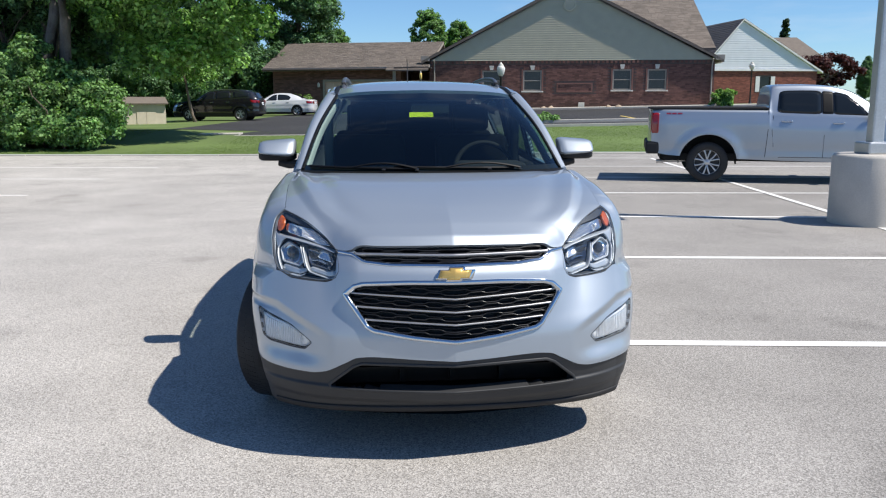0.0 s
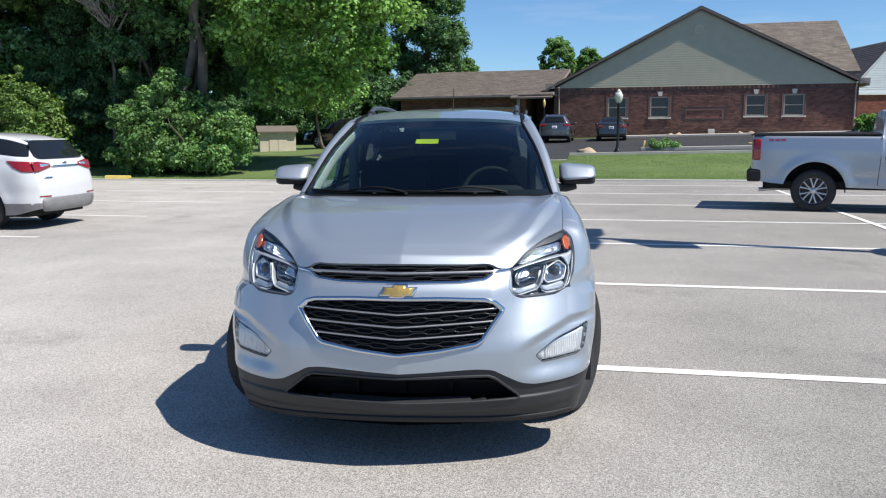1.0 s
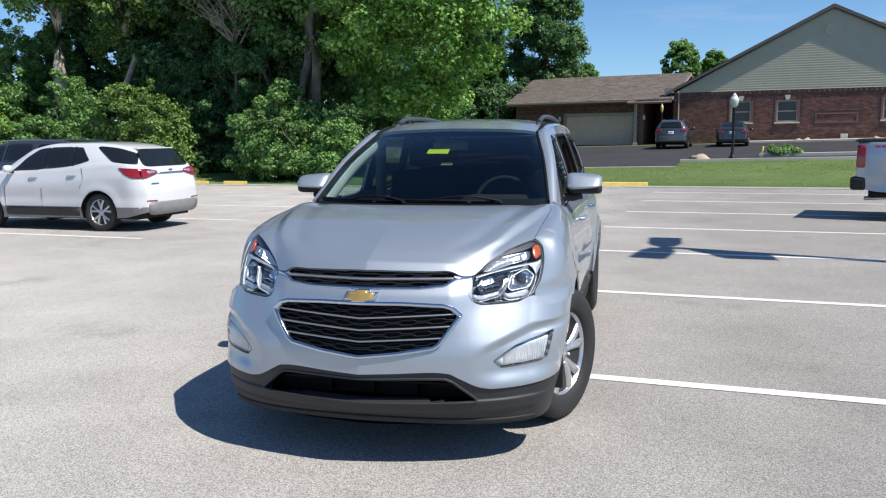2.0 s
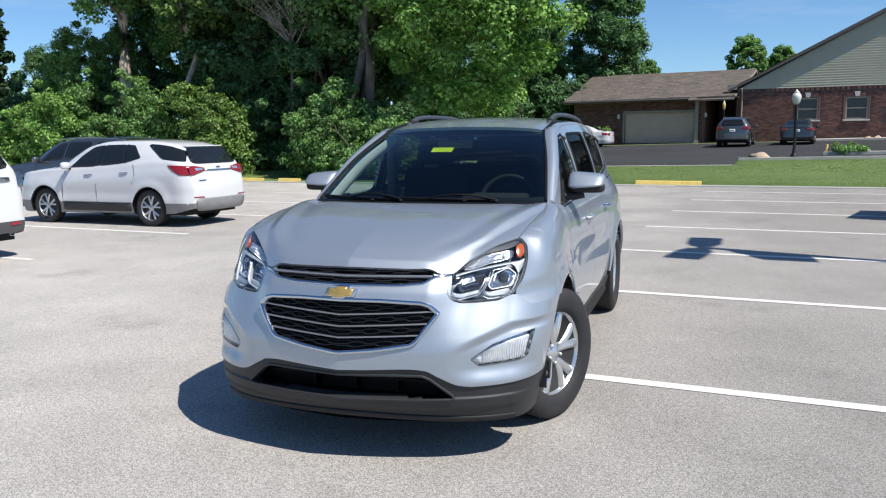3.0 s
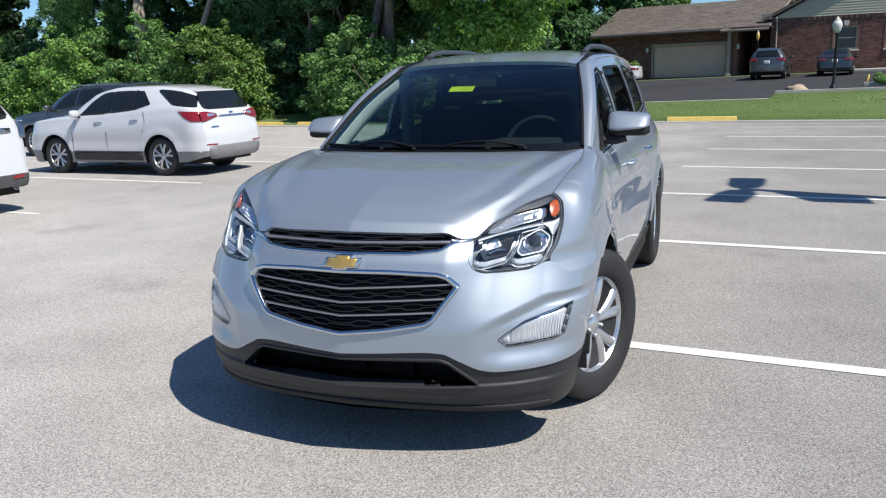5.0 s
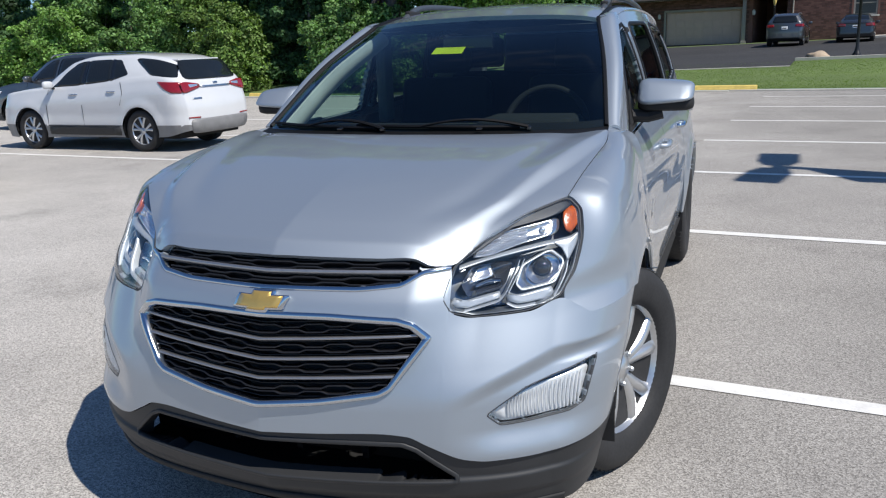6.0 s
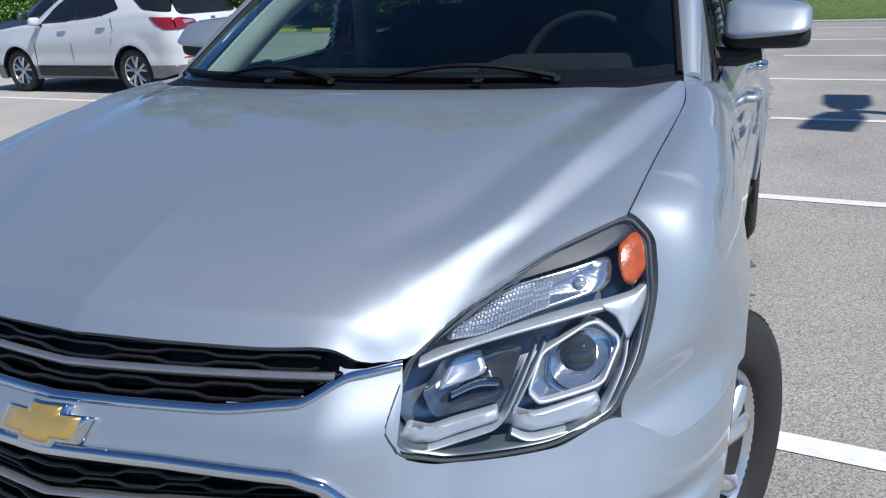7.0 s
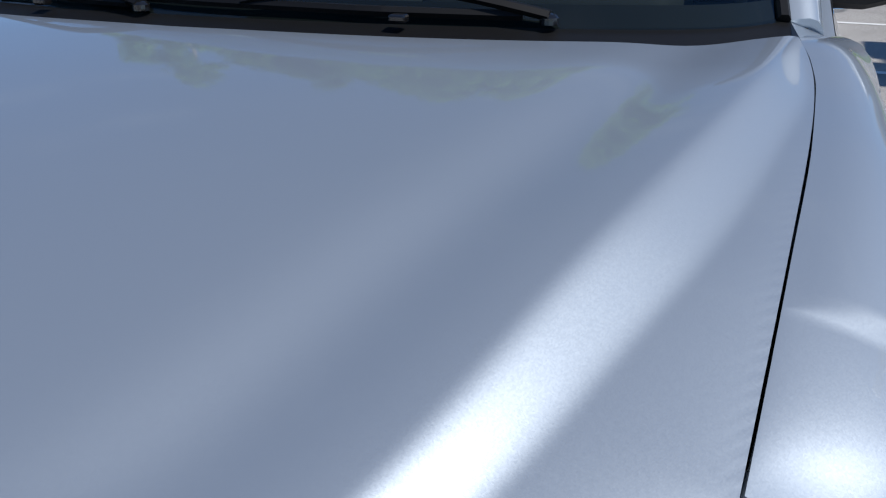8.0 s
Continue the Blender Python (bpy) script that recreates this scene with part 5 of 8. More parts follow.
def fender_raw(u, v):
    s = fender_curve(0.66, v)
    if u < 0.34:
        t = u / 0.34
        z = 0.738 + (1.043 - 0.738) * (s.z - 0.738) / (seam_z(0.66) - 0.002 - 0.738)
        f = nose(lamp_side(z), z).lerp(wrap(lamp_side(z), z), smooth(0.80, 0.765, z))
        if v < 0.06:
            g = wrap(0.84, 0.737)
            f = f.lerp(g, 1 - v / 0.06)
        tan = fender_curve(0.70, v) - s
        c1 = f + Vector((0.045, 0.085, 0.002)) * (1 - 0.8 * v ** 4)
        c2 = s - tan * 3.0
        p = f * (1 - t) ** 3 + c1 * 3 * t * (1 - t) ** 2 + c2 * 3 * t * t * (1 - t) + s * t ** 3
        if p.y > 0.495:
            p = p.lerp(Vector((seam_x(p.y) + 0.002, p.y, seam_z(p.y) - 0.002)), smooth(0.72, 1.0, v))
        return p
    y = 0.66 + (1.33 - 0.66) * (u - 0.34) / 0.66
    q = fender_curve(y, v)
    if q.z < HUB_Z + ARCH + 0.02:
        yy, zz, hit = arch_push(q.y, q.z, FW_Y)
        q = Vector((q.x, yy, zz))
    return q


vs, fs = grid(fender_at, 90, 60)
both("fender", vs, fs, M["silver"], suv, "silver front fender", thick=0.02)


def sill_section(y0, y1, z0, z1, nu, nv, arches):
    def f(u, v):
        y, z = y0 + (y1 - y0) * u, z0 + (z1 - z0) * v
        for wy in arches:
            y, z, _ = arch_push(y, z, wy)
        p = side(y, z)
        for wy in arches:
            d = math.hypot(y - wy, z - HUB_Z)
            p.x += 0.020 * math.exp(-((d - 0.44) / 0.07) ** 2) * smooth(1.0, 0.7, z)
        return p
    return grid(f, nu, nv, lambda u, v: all(math.hypot(y0 + (y1 - y0) * u - wy, z0 + (z1 - z0) * v - HUB_Z) > ARCH * 0.93 for wy in arches))


BELT = spline([1.2, 1.6, 2.5, 3.4, 4.2, 4.74], [1.105, 1.112, 1.130, 1.155, 1.175, 1.175])
# lower fender in front of the sill, doors, rear quarter
vs, fs = sill_section(1.10, 1.33, 0.40, 0.62, 16, 16, [FW_Y])
both("fender_lower", vs, fs, M["silver"], suv, thick=0.02)
vs, fs = sill_section(1.12, 1.33, 0.20, 0.395, 16, 14, [FW_Y])
both("wheel_arch_trim", vs, fs, M["cladding"], suv, thick=0.02)
for nm, y0, y1 in (("front_door", 1.336, 2.392), ("rear_door", 2.398, 3.33)):
    def f(u, v, y0=y0, y1=y1):
        y = y0 + (y1 - y0) * u
        z = 0.395 + (BELT(y) - 0.395) * v
        yy, zz, _ = arch_push(y, z, RW_Y)
        return side(yy, zz)
    vs, fs = grid(f, 30, 34)
    for dr, sg in zip(both(nm, vs, fs, M["silver"], suv, "silver door", thick=0.02), (1, -1)):
        hy = y1 - 0.17
        p = side(hy, 0.985)
        pts = [(sg * (p.x + dx), hy + dy, 0.985 + dz) for dx, dy, dz in ((-0.01, -0.10, 0), (0.028, -0.085, 0.0), (0.036, 0, 0.003), (0.028, 0.085, 0.0), (-0.01, 0.10, 0))]
        part("handle", sweep(catmull(pts, 16), 0.013, 8), M["chrome" if nm == "rear_door" else "silver"], dr, "door handle", True)
vs, fs = sill_section(3.336, 4.72, 0.42, 1.17, 64, 44, [RW_Y])
both("rear_quarter", vs, fs, M["silver"], suv, "silver rear quarter panel", thick=0.02)
vs, fs = sill_section(1.336, 3.33, 0.20, 0.39, 40, 10, [RW_Y])
both("rocker", vs, fs, M["cladding"], suv, "dark rocker panel", thick=0.03)
vs, fs = sill_section(4.245, 4.72, 0.22, 0.415, 24, 10, [RW_Y])
both("rear_lower_cladding", vs, fs, M["cladding"], suv, thick=0.03)


def tail(u, v):
    x = (u * 2 - 1) * 0.62
    z = 0.25 + 1.36 * v
    y = 4.76 - 0.10 * (x / 0.62) ** 2 - 0.32 * smooth(1.0, 1.75, z) * (z - 1.0)
    return Vector((x * (1.0 - 0.12 * smooth(1.1, 1.6, z)), y, z))


vs, fs = grid(tail, 24, 40)
skin("tailgate", vs, fs, M["silver"], suv, flip=True)

# --- windscreen, pillars, roof
W_LOW = [(0.0, 1.085, 1.166), (0.25, 1.098, 1.166), (0.50, 1.150, 1.164), (0.66, 1.225, 1.162), (0.737, 1.315, 1.163)]
W_TOP = [(0.0, 2.03, 1.610), (0.30, 2.045, 1.604), (0.48, 2.075, 1.593), (0.572, 2.105, 1.578)]
W_MID = [(0.0, 1.085, 1.166), (0.0, 1.54, 1.405), (0.0, 2.03, 1.610)]
A_PIL = [(0.737, 1.315, 1.163), (0.664, 1.70, 1.395), (0.572, 2.105, 1.578)]
vs, fs = coons(W_LOW, W_TOP, W_MID, A_PIL, 24, 24, lambda u, v: Vector((0, -0.012, 0.012)) * math.sin(math.pi * v) * (1 - u * u))
allv, allf = vs + [mirror_x(v) for v in vs], fs + [tuple(i + len(vs) for i in f[::-1]) for f in fs]
screen = skin("windscreen", allv, allf, M["windscreen"], suv, "dark-looking windscreen with yellow sticker")
screen.visible_shadow = False


def belt_x(y):
    return side(y, BELT(y)).x - 0.012


ROOF_Z = spline([1.9, 2.1, 2.5, 3.2, 3.9, 4.35, 4.5], [1.54, 1.578, 1.632, 1.646, 1.622, 1.580, 1.55])
ROOF_X = spline([1.9, 2.1, 2.6, 3.4, 4.2, 4.5], [0.60, 0.572, 0.583, 0.580, 0.560, 0.540])
# pillar strip beside the windscreen, swept back as the cabin's front edge
PIL_IN = catmull(A_PIL, 30)
PIL_OUT = catmull([(0.785, 1.36, 1.128), (0.735, 1.72, 1.365), (0.660, 2.10, 1.548), (0.628, 2.32, 1.585)], 30)
PIL_IN2 = catmull([(0.737, 1.315, 1.163), (0.664, 1.70, 1.395), (0.574, 2.105, 1.580), (0.58, 2.32, 1.600)], 30)
vs = []
for k in range(31):
    a, b = Vector(PIL_IN2[k]), Vector(PIL_OUT[k])
    for f in np.linspace(0, 1, 7):
        p = a.lerp(b, f)
        p += Vector((0.35, -0.3, 0.6)).normalized() * 0.022 * math.sin(math.pi * f)
        vs.append(p)
fs = [(k * 7 + i, k * 7 + i + 1, (k + 1) * 7 + i + 1, (k + 1) * 7 + i) for k in range(30) for i in range(6)]
both("windscreen_pillar", vs, fs, M["silver"], suv, thick=0.015)
# black seal along the windscreen
for sg in (1, -1):
    part("windscreen_seal", sweep([(sg * (p[0] - 0.006), p[1] - 0.006, p[2] + 0.002) for p in PIL_IN], 0.009, 6), M["wiper_black"], suv)
# cowl panel below the glass, corner piece of the fender
vs, fs = coons([(0, 1.00, 1.140), (0.3, 1.015, 1.140), (0.52, 1.06, 1.138), (0.66, 1.13, 1.138), (0.755, 1.20, 1.138)], [(p[0], p[1] + 0.03, p[2] + 0.004) for p in W_LOW], [(0, 1.00, 1.140), (0, 1.115, 1.170)], [(0.755, 1.20, 1.138), (0.737, 1.345, 1.167)], 24, 5)
allv, allf = vs + [mirror_x(v) for v in vs], fs + [tuple(i + len(vs) for i in f[::-1]) for f in fs]
skin("cowl", allv, allf, M["wiper_black"], suv, "matt black cowl panel")
vs, fs = coons([(0.752, 1.215, 1.156), (0.79, 1.22, 1.138), (0.835, 1.22, 1.085)], [(0.737, 1.335, 1.163), (0.80, 1.36, 1.13), (0.862, 1.36, 1.06)], [(0.752, 1.215, 1.156), (0.737, 1.335, 1.163)], [(0.835, 1.22, 1.085), (0.862, 1.36, 1.06)], 10, 8)
both("fender_corner", vs, fs, M["silver"], suv, thick=0.01)

roof_v, roof_f = coons(W_TOP, [(0, 4.42, 1.60), (0.30, 4.40, 1.592), (0.45, 4.37, 1.58), (0.54, 4.34, 1.565)], [(0, 2.03, 1.610), (0, 2.5, 1.668), (0, 3.2, 1.684), (0, 3.9, 1.658), (0, 4.42, 1.61)], [(0.572, 2.105, 1.578), (0.565, 2.5, 1.632), (0.56, 3.2, 1.646), (0.55, 3.9, 1.622), (0.54, 4.34, 1.580)], 24, 30, lambda u, v: Vector((0, 0, 0.010 * math.sin(math.pi * v) * (1 - u ** 4))))
allv, allf = roof_v + [mirror_x(v) for v in roof_v], roof_f + [tuple(i + len(roof_v) for i in f[::-1]) for f in roof_f]
skin("roof", allv, allf, M["silver"], suv, "silver roof with black ditch mouldings", thick=0.02)
for sg in (1, -1):
    ditch = [(sg * 0.578, 2.10, 1.582), (sg * 0.571, 2.5, 1.635), (sg * 0.566, 3.2, 1.649), (sg * 0.556, 3.9, 1.625), (sg * 0.548, 4.33, 1.583)]
    part("roof_moulding", sweep(catmull(ditch, 30), 0.017, 8, flat=0.5), M["wiper_black"], suv)
    # raised roof rail: two feet and an arched bar
    rail_pts = [(sg * 0.533, 2.40, 1.612), (sg * 0.535, 2.50, 1.650), (sg * 0.536, 2.64, 1.684), (sg * 0.535, 2.9, 1.700), (sg * 0.532, 3.4, 1.702), (sg * 0.528, 3.85, 1.684), (sg * 0.525, 4.08, 1.655), (sg * 0.522, 4.2, 1.590)]
    rail = part("roof_rail", sweep(catmull(rail_pts, 48), 0.016, 10), M["rail"], suv, "grey raised roof rail", True)
    for y, z0, z1 in ((2.55, 1.62, 1.660), (4.00, 1.60, 1.655)):
        part("rail_foot", box_bm(0.032, 0.16, z1 - z0 + 0.02, (sg * 0.533, y, z0 - 0.01), 0.008), M["black_matt"], rail)


part("antenna", sweep([(-0.03, 4.00, 1.645), (-0.03, 4.04, 1.77), (-0.03, 4.08, 1.91)], 0.006, 6, taper=lambda q: 1.2 - 0.7 * q), M["black_matt"], suv, "thin roof antenna")


# --- cabin side: pillars and glass between belt and roof
def cabin(y, f, out=0.0):
    """f = 0 at the belt, 1 at the roof's edge."""
    xb, zb = belt_x(y), BELT(y)
    xr, zr = ROOF_X(y) + 0.052, ROOF_Z(y) - 0.018
    x = xb + (xr - xb) * f + 0.018 * math.sin(math.pi * f) + out
    return Vector((x, y, zb + (zr - zb) * f))


def cab_front(f):
    """y of the pillar's rear edge at height f."""
    return float(np.interp(f, [0, 0.25, 0.5, 0.75, 0.9, 1.0], [1.36, 1.52, 1.70, 1.92, 2.08, 2.30]))


WIN1 = [(1.50, 0.08), (2.30, 0.06), (2.30, 0.90), (2.13, 0.88), (1.85, 0.66)]
WIN2 = [(2.42, 0.06), (3.28, 0.08), (3.16, 0.88), (2.42, 0.90)]
WIN3 = [(3.40, 0.10), (3.95, 0.22), (4.10, 0.80), (3.30, 0.86)]
cab_cuts = [scaled(w, 0.965) for w in (WIN1, WIN2, WIN3)]


def cab_at(u, v):
    y0 = cab_front(v)
    return y0 + (4.46 - y0) * u, v


vs, fs = grid(lambda u, v: cabin(*cab_at(u, v)), 130, 40, lambda u, v: not any(inside(c, *cab_at(u, v)) for c in cab_cuts))
both("cabin_side", vs, fs, M["silver"], suv, "silver window frames and pillars", thick=0.02)
for w, mt in ((WIN1, "side_glass"), (WIN2, "privacy_glass"), (WIN3, "privacy_glass")):
    ol = rounded(w, 72, 0.12)
    vs, fs = patch_on(lambda a, b, o: cabin(a, b, o), ol, 5, -0.006)
    both("side_window", vs, fs, M[mt], suv, "side window glass")
    vs, fs = frame_on(lambda a, b, o: cabin(a, b, o), ol, 0.035, 0.001, 0.005)
    both("window_seal", vs, fs, M["wiper_black"], suv)
vs, fs = grid(lambda u, v: Vector(((u * 2 - 1) * (0.60 - 0.06 * v), 4.62 - 0.18 * v - 0.0 * u, 1.18 + 0.36 * v)), 10, 6)
skin("rear_window", vs, fs, M["privacy_glass"], suv, flip=True)

# strip from the ditch moulding over to the door frames
vs, fs = grid(lambda u, v: (lambda y: Vector((ROOF_X(y) + (0.052) * v, y, ROOF_Z(y) - 0.002 + 0.010 * math.sin(math.pi * min(1, v * 1.1)) - 0.016 * v * v)))(2.10 + 2.3 * u), 40, 6)
both("roof_side", vs, fs, M["silver"], suv, thick=0.01)

# --- headlamps
for sg in (1, -1):
    def nz(a, b, o, sg=sg):
        p = nose_off(a, b, o)
        return Vector((sg * p.x, p.y, p.z))

    def deep(a, b, o, sg=sg):
        p = nose(a, b) + Vector((-0.25, 0.8, 0.0)).normalized() * (0.075 - o)
        return Vector((sg * p.x, p.y, p.z))
    fl = sg < 0
    ol = rounded(LIGHT, 96, 0.2)
    lamp = skin("headlamp", *patch_on(deep, scaled(ol, 0.99), 8, 0.0, 0.0, 0.0), M["lamp_inner"], suv, "headlamp with projector, indicator strip and amber reflector", flip=fl)
    vs, fs = frame_on(nz, ol, 0.0035, -0.001, 0.0012, 0.008)
    skin("rim", vs, fs, M["lamp_rim"], lamp, flip=fl)
    def apron_at(a, b, o, sg=sg):
        q = nose(a, b) + Vector((-0.25, 0.8, 0.0)).normalized() * (0.012 - o)
        return Vector((sg * q.x, q.y, q.z))
    loops = [[apron_at(a, b, o) for a, b in scaled(ol, f)] for f, o in ((0.992, 0.004), (0.978, 0.003), (0.966, 0.0), (0.96, -0.03))]
    m_n = len(ol)
    vs = [q for lp in loops for q in lp]
    fs = [(r * m_n + i, r * m_n + (i + 1) % m_n, (r + 1) * m_n + (i + 1) % m_n, (r + 1) * m_n + i) for r in range(3) for i in range(m_n)]
    skin("apron", vs, fs, M["lamp_apron"], lamp, "grey apron", flip=fl)
    lens = skin("lens", *patch_on(nz, ol, 8, 0.0015, 0.005), M["clear_lens"], lamp, "clear lens", flip=fl)
    lens.visible_shadow = False

    def at(back, sg=sg):
        """The lens surface moved back into the lamp."""
        def f(a, b, o):
            a, b = 0.645 + (a - 0.645) * 1.03, 0.900 + (b - 0.900) * 1.03
            q = nose(a, b) + Vector((-0.25, 0.8, 0.0)).normalized() * (back - o)
            return Vector((sg * q.x, q.y, q.z))
        return f
    brow = [(0.516, 0.900), (0.537, 0.933), (0.568, 0.968), (0.60, 0.990), (0.634, 1.008), (0.683, 1.023), (0.73, 1.032), (0.757, 1.032), (0.766, 1.022), (0.754, 1.012), (0.738, 1.001), (0.706, 0.992), (0.663, 0.984), (0.62, 0.975), (0.566, 0.961), (0.538, 0.940)]
    skin("brow", *patch_on(at(0.013), rounded(brow, 80, 0.3), 5, 0, 0.0, 0.03), M["brow"], lamp, "dark blue-grey brow", flip=fl)
    # indicator: prismatic at its inner end, a plain bowl with a bulb at its outer end
    strip = [(0.537, 0.909), (0.548, 0.934), (0.568, 0.953), (0.607, 0.966), (0.65, 0.974), (0.694, 0.981), (0.724, 0.987), (0.738, 0.981), (0.739, 0.960), (0.732, 0.950), (0.693, 0.942), (0.65, 0.933), (0.615, 0.922), (0.572, 0.909)]
    ind = skin("indicator", *patch_on(at(0.020), rounded(strip, 60, 0.15), 5, 0, -0.012, 0.02), M["lamp_grey"], lamp, "clear prismatic indicator", flip=fl)
    s_low = spline([0.537, 0.572, 0.615, 0.65, 0.693, 0.735], [0.908, 0.909, 0.922, 0.933, 0.942, 0.951])
    s_top = spline([0.537, 0.548, 0.568, 0.607, 0.65, 0.694, 0.735], [0.909, 0.934, 0.953, 0.966, 0.974, 0.981, 0.985])
    bm = bmesh.new()
    fsurf = at(0.018)
    for k in range(26):
        a = 0.545 + k * 0.0046
        lo, hi = s_low(a) + 0.002, s_top(a) - 0.002
        rows_n = max(1, int((hi - lo) / 0.0055))
        for r in range(rows_n):
            b0 = lo + (hi - lo) * r / rows_n
            b1 = lo + (hi - lo) * (r + 0.86) / rows_n
            c4 = [bm.verts.new(fsurf(x, z, 0.0)) for x, z in ((a, b0), (a + 0.0040, b0), (a + 0.0040, b1), (a, b1))]
            tip = bm.verts.new(fsurf(a + 0.0014 + 0.0012 * (r % 2), (b0 + b1) / 2, 0.0028))
            for i4 in range(4):
                bm.faces.new((c4[i4], c4[(i4 + 1) % 4], tip))
    bmesh.ops.recalc_face_normals(bm, faces=bm.faces)
    part("prisms", bm, M["lamp_white"], ind, "clear prisms")
    bm = bmesh.new()
    bmesh.ops.create_uvsphere(bm, u_segments=14, v_segments=10, radius=0.010, matrix=Matrix.Translation(at(0.024)(0.700, 0.962, 0)))
    part("bulb", bm, M["lamp_white"], ind, "small bulb", True)
    amb = [(0.743, 1.002), (0.754, 1.013), (0.765, 1.015), (0.776, 0.996), (0.781, 0.970), (0.775, 0.958), (0.766, 0.950), (0.755, 0.957), (0.745, 0.981)]
    skin("amber_reflector", *patch_on(at(0.011), rounded(amb, 48, 0.3), 5, 0, 0.003, 0.02), M["amber"], lamp, "amber side reflector", flip=fl)
    # bright divider that widens to a silver wing at the outer end
    vs, fs = bar_on(at(0.015), catmull([(0.514, 0.889), (0.546, 0.897), (0.588, 0.907), (0.638, 0.917), (0.688, 0.925), (0.716, 0.929), (0.732, 0.930)], 36), 0.0075, 0.0, 0.02)
    skin("divider", vs, fs, M["lamp_satin"], lamp, "bright divider", flip=fl)
    wing = [(0.727, 0.933), (0.751, 0.915), (0.764, 0.893), (0.770, 0.880), (0.784, 0.915), (0.790, 0.952), (0.773, 0.938), (0.748, 0.935)]
    skin("wing", *patch_on(at(0.013), rounded(wing, 60, 0.2), 5, 0, 0.002, 0.02), M["lamp_satin"], lamp, "silver wing", flip=fl)
    # the two lamp frames share a slanting post; each has a bright ledge at its foot
    for line, w, bk in (([(0.655, 0.898), (0.650, 0.875), (0.641, 0.844), (0.634, 0.825), (0.622, 0.808), (0.60, 0.800), (0.545, 0.788), (0.515, 0.793), (0.505, 0.806)], 0.0032, 0.018), ([(0.666, 0.899), (0.660, 0.876), (0.650, 0.846), (0.642, 0.826)], 0.0028, 0.020), ([(0.770, 0.884), (0.768, 0.852), (0.752, 0.810), (0.738, 0.794), (0.70, 0.789), (0.664, 0.787), (0.640, 0.798)], 0.0042, 0.018)):
        vs, fs = bar_on(at(bk), catmull(line, 44), w, 0.0, 0.02)
        skin("frame_edge", vs, fs, M["lamp_satin"], lamp, "satin edge", flip=fl)
    for ledge in ([(0.508, 0.806), (0.514, 0.818), (0.54, 0.806), (0.620, 0.824), (0.624, 0.811), (0.546, 0.792), (0.514, 0.797)], [(0.637, 0.820), (0.661, 0.811), (0.740, 0.824), (0.748, 0.812), (0.739, 0.798), (0.666, 0.793), (0.640, 0.803)]):
        skin("ledge", *patch_on(at(0.022), rounded(ledge, 60, 0.12), 3, 0, 0.0, 0.02), M["lamp_satin"], lamp, "satin ledge", flip=fl)
    hexr = rounded([(0.663, 0.883), (0.716, 0.910), (0.731, 0.911), (0.760, 0.887), (0.764, 0.876), (0.750, 0.832), (0.672, 0.822), (0.655, 0.839)], 64, 0.18)
    bowl = skin("projector_bowl", *patch_on(at(0.030), hexr, 8, 0.0, -0.03, 0.0), M["lamp_grey"], lamp, "bright angular projector bowl", flip=fl)
    vs, fs = frame_on(at(0.026), hexr, 0.0045, 0.0, 0.002)
    skin("bowl_edge", vs, fs, M["lamp_satin"], bowl, flip=fl)
    eye_bm = bmesh.new()
    bmesh.ops.create_uvsphere(eye_bm, u_segments=24, v_segments=16, radius=0.030, matrix=Matrix.Translation(at(0.060)(0.716, 0.864, 0)))
    ring_o = [(0.716 + 0.036 * math.cos(2 * math.pi * k / 40), 0.864 + 0.033 * math.sin(2 * math.pi * k / 40)) for k in range(40)]
    vs, fs = frame_on(at(0.040), ring_o, 0.006, 0.0, 0.004)
    skin("eye_ring", vs, fs, M["chrome"], bowl, flip=fl)
    part("projector_eye", eye_bm, M["projector"], bowl, "dark projector lens", True)
    hexl = rounded([(0.524, 0.850), (0.541, 0.884), (0.620, 0.893), (0.640, 0.888), (0.633, 0.845), (0.622, 0.830), (0.545, 0.815)], 64, 0.18)
    bowl = skin("beam_bowl", *patch_on(at(0.034), hexl, 8, 0.0, -0.035, 0.0), M["lamp_dark"], lamp, "dark mirror-lined main beam bowl", flip=fl)
    facet = rounded([(0.541, 0.843), (0.552, 0.875), (0.585, 0.885), (0.600, 0.860), (0.585, 0.853)], 40, 0.12)
    skin("facet", *patch_on(at(0.045), facet, 3, 0.0, -0.004, 0.01), M["lamp_white"], bowl, "mirror facet", flip=fl)
    vs, fs = bar_on(at(0.040), catmull([(0.560, 0.838), (0.590, 0.848), (0.618, 0.848)], 16), 0.006, 0.0, 0.01)
    skin("shield", vs, fs, M["chrome"], bowl, flip=fl)
    # --- fog lamps
    def nz(a, b, o, sg=sg):
        p = fog_skin(a, b, o)
        return Vector((sg * p.x, p.y, p.z))
    fo = rounded(FOG, 72, 0.14)
    fog = skin("fog_lamp", *patch_on(lambda a, b, o: nz(a, b, o - 0.03), fo, 5, 0.0), M["lamp_grey"], suv, "fog lamp in a thin dark bezel", flip=fl)
    vs, fs = frame_on(nz, fo, 0.0035, -0.001, 0.002, 0.008)
    skin("bezel", vs, fs, M["lamp_rim"], fog, flip=fl)
    inner = scaled(rounded([(0.615, 0.521), (0.645, 0.489), (0.798, 0.497), (0.832, 0.512), (0.845, 0.612), (0.705, 0.577)], 60, 0.15), 0.985)
    skin("reflector", *patch_on(lambda a, b, o: nz(a, b, o - 0.014), inner, 5, 0.0, -0.006, 0.01), M["fog_white"], fog, "bright reflector", flip=fl)
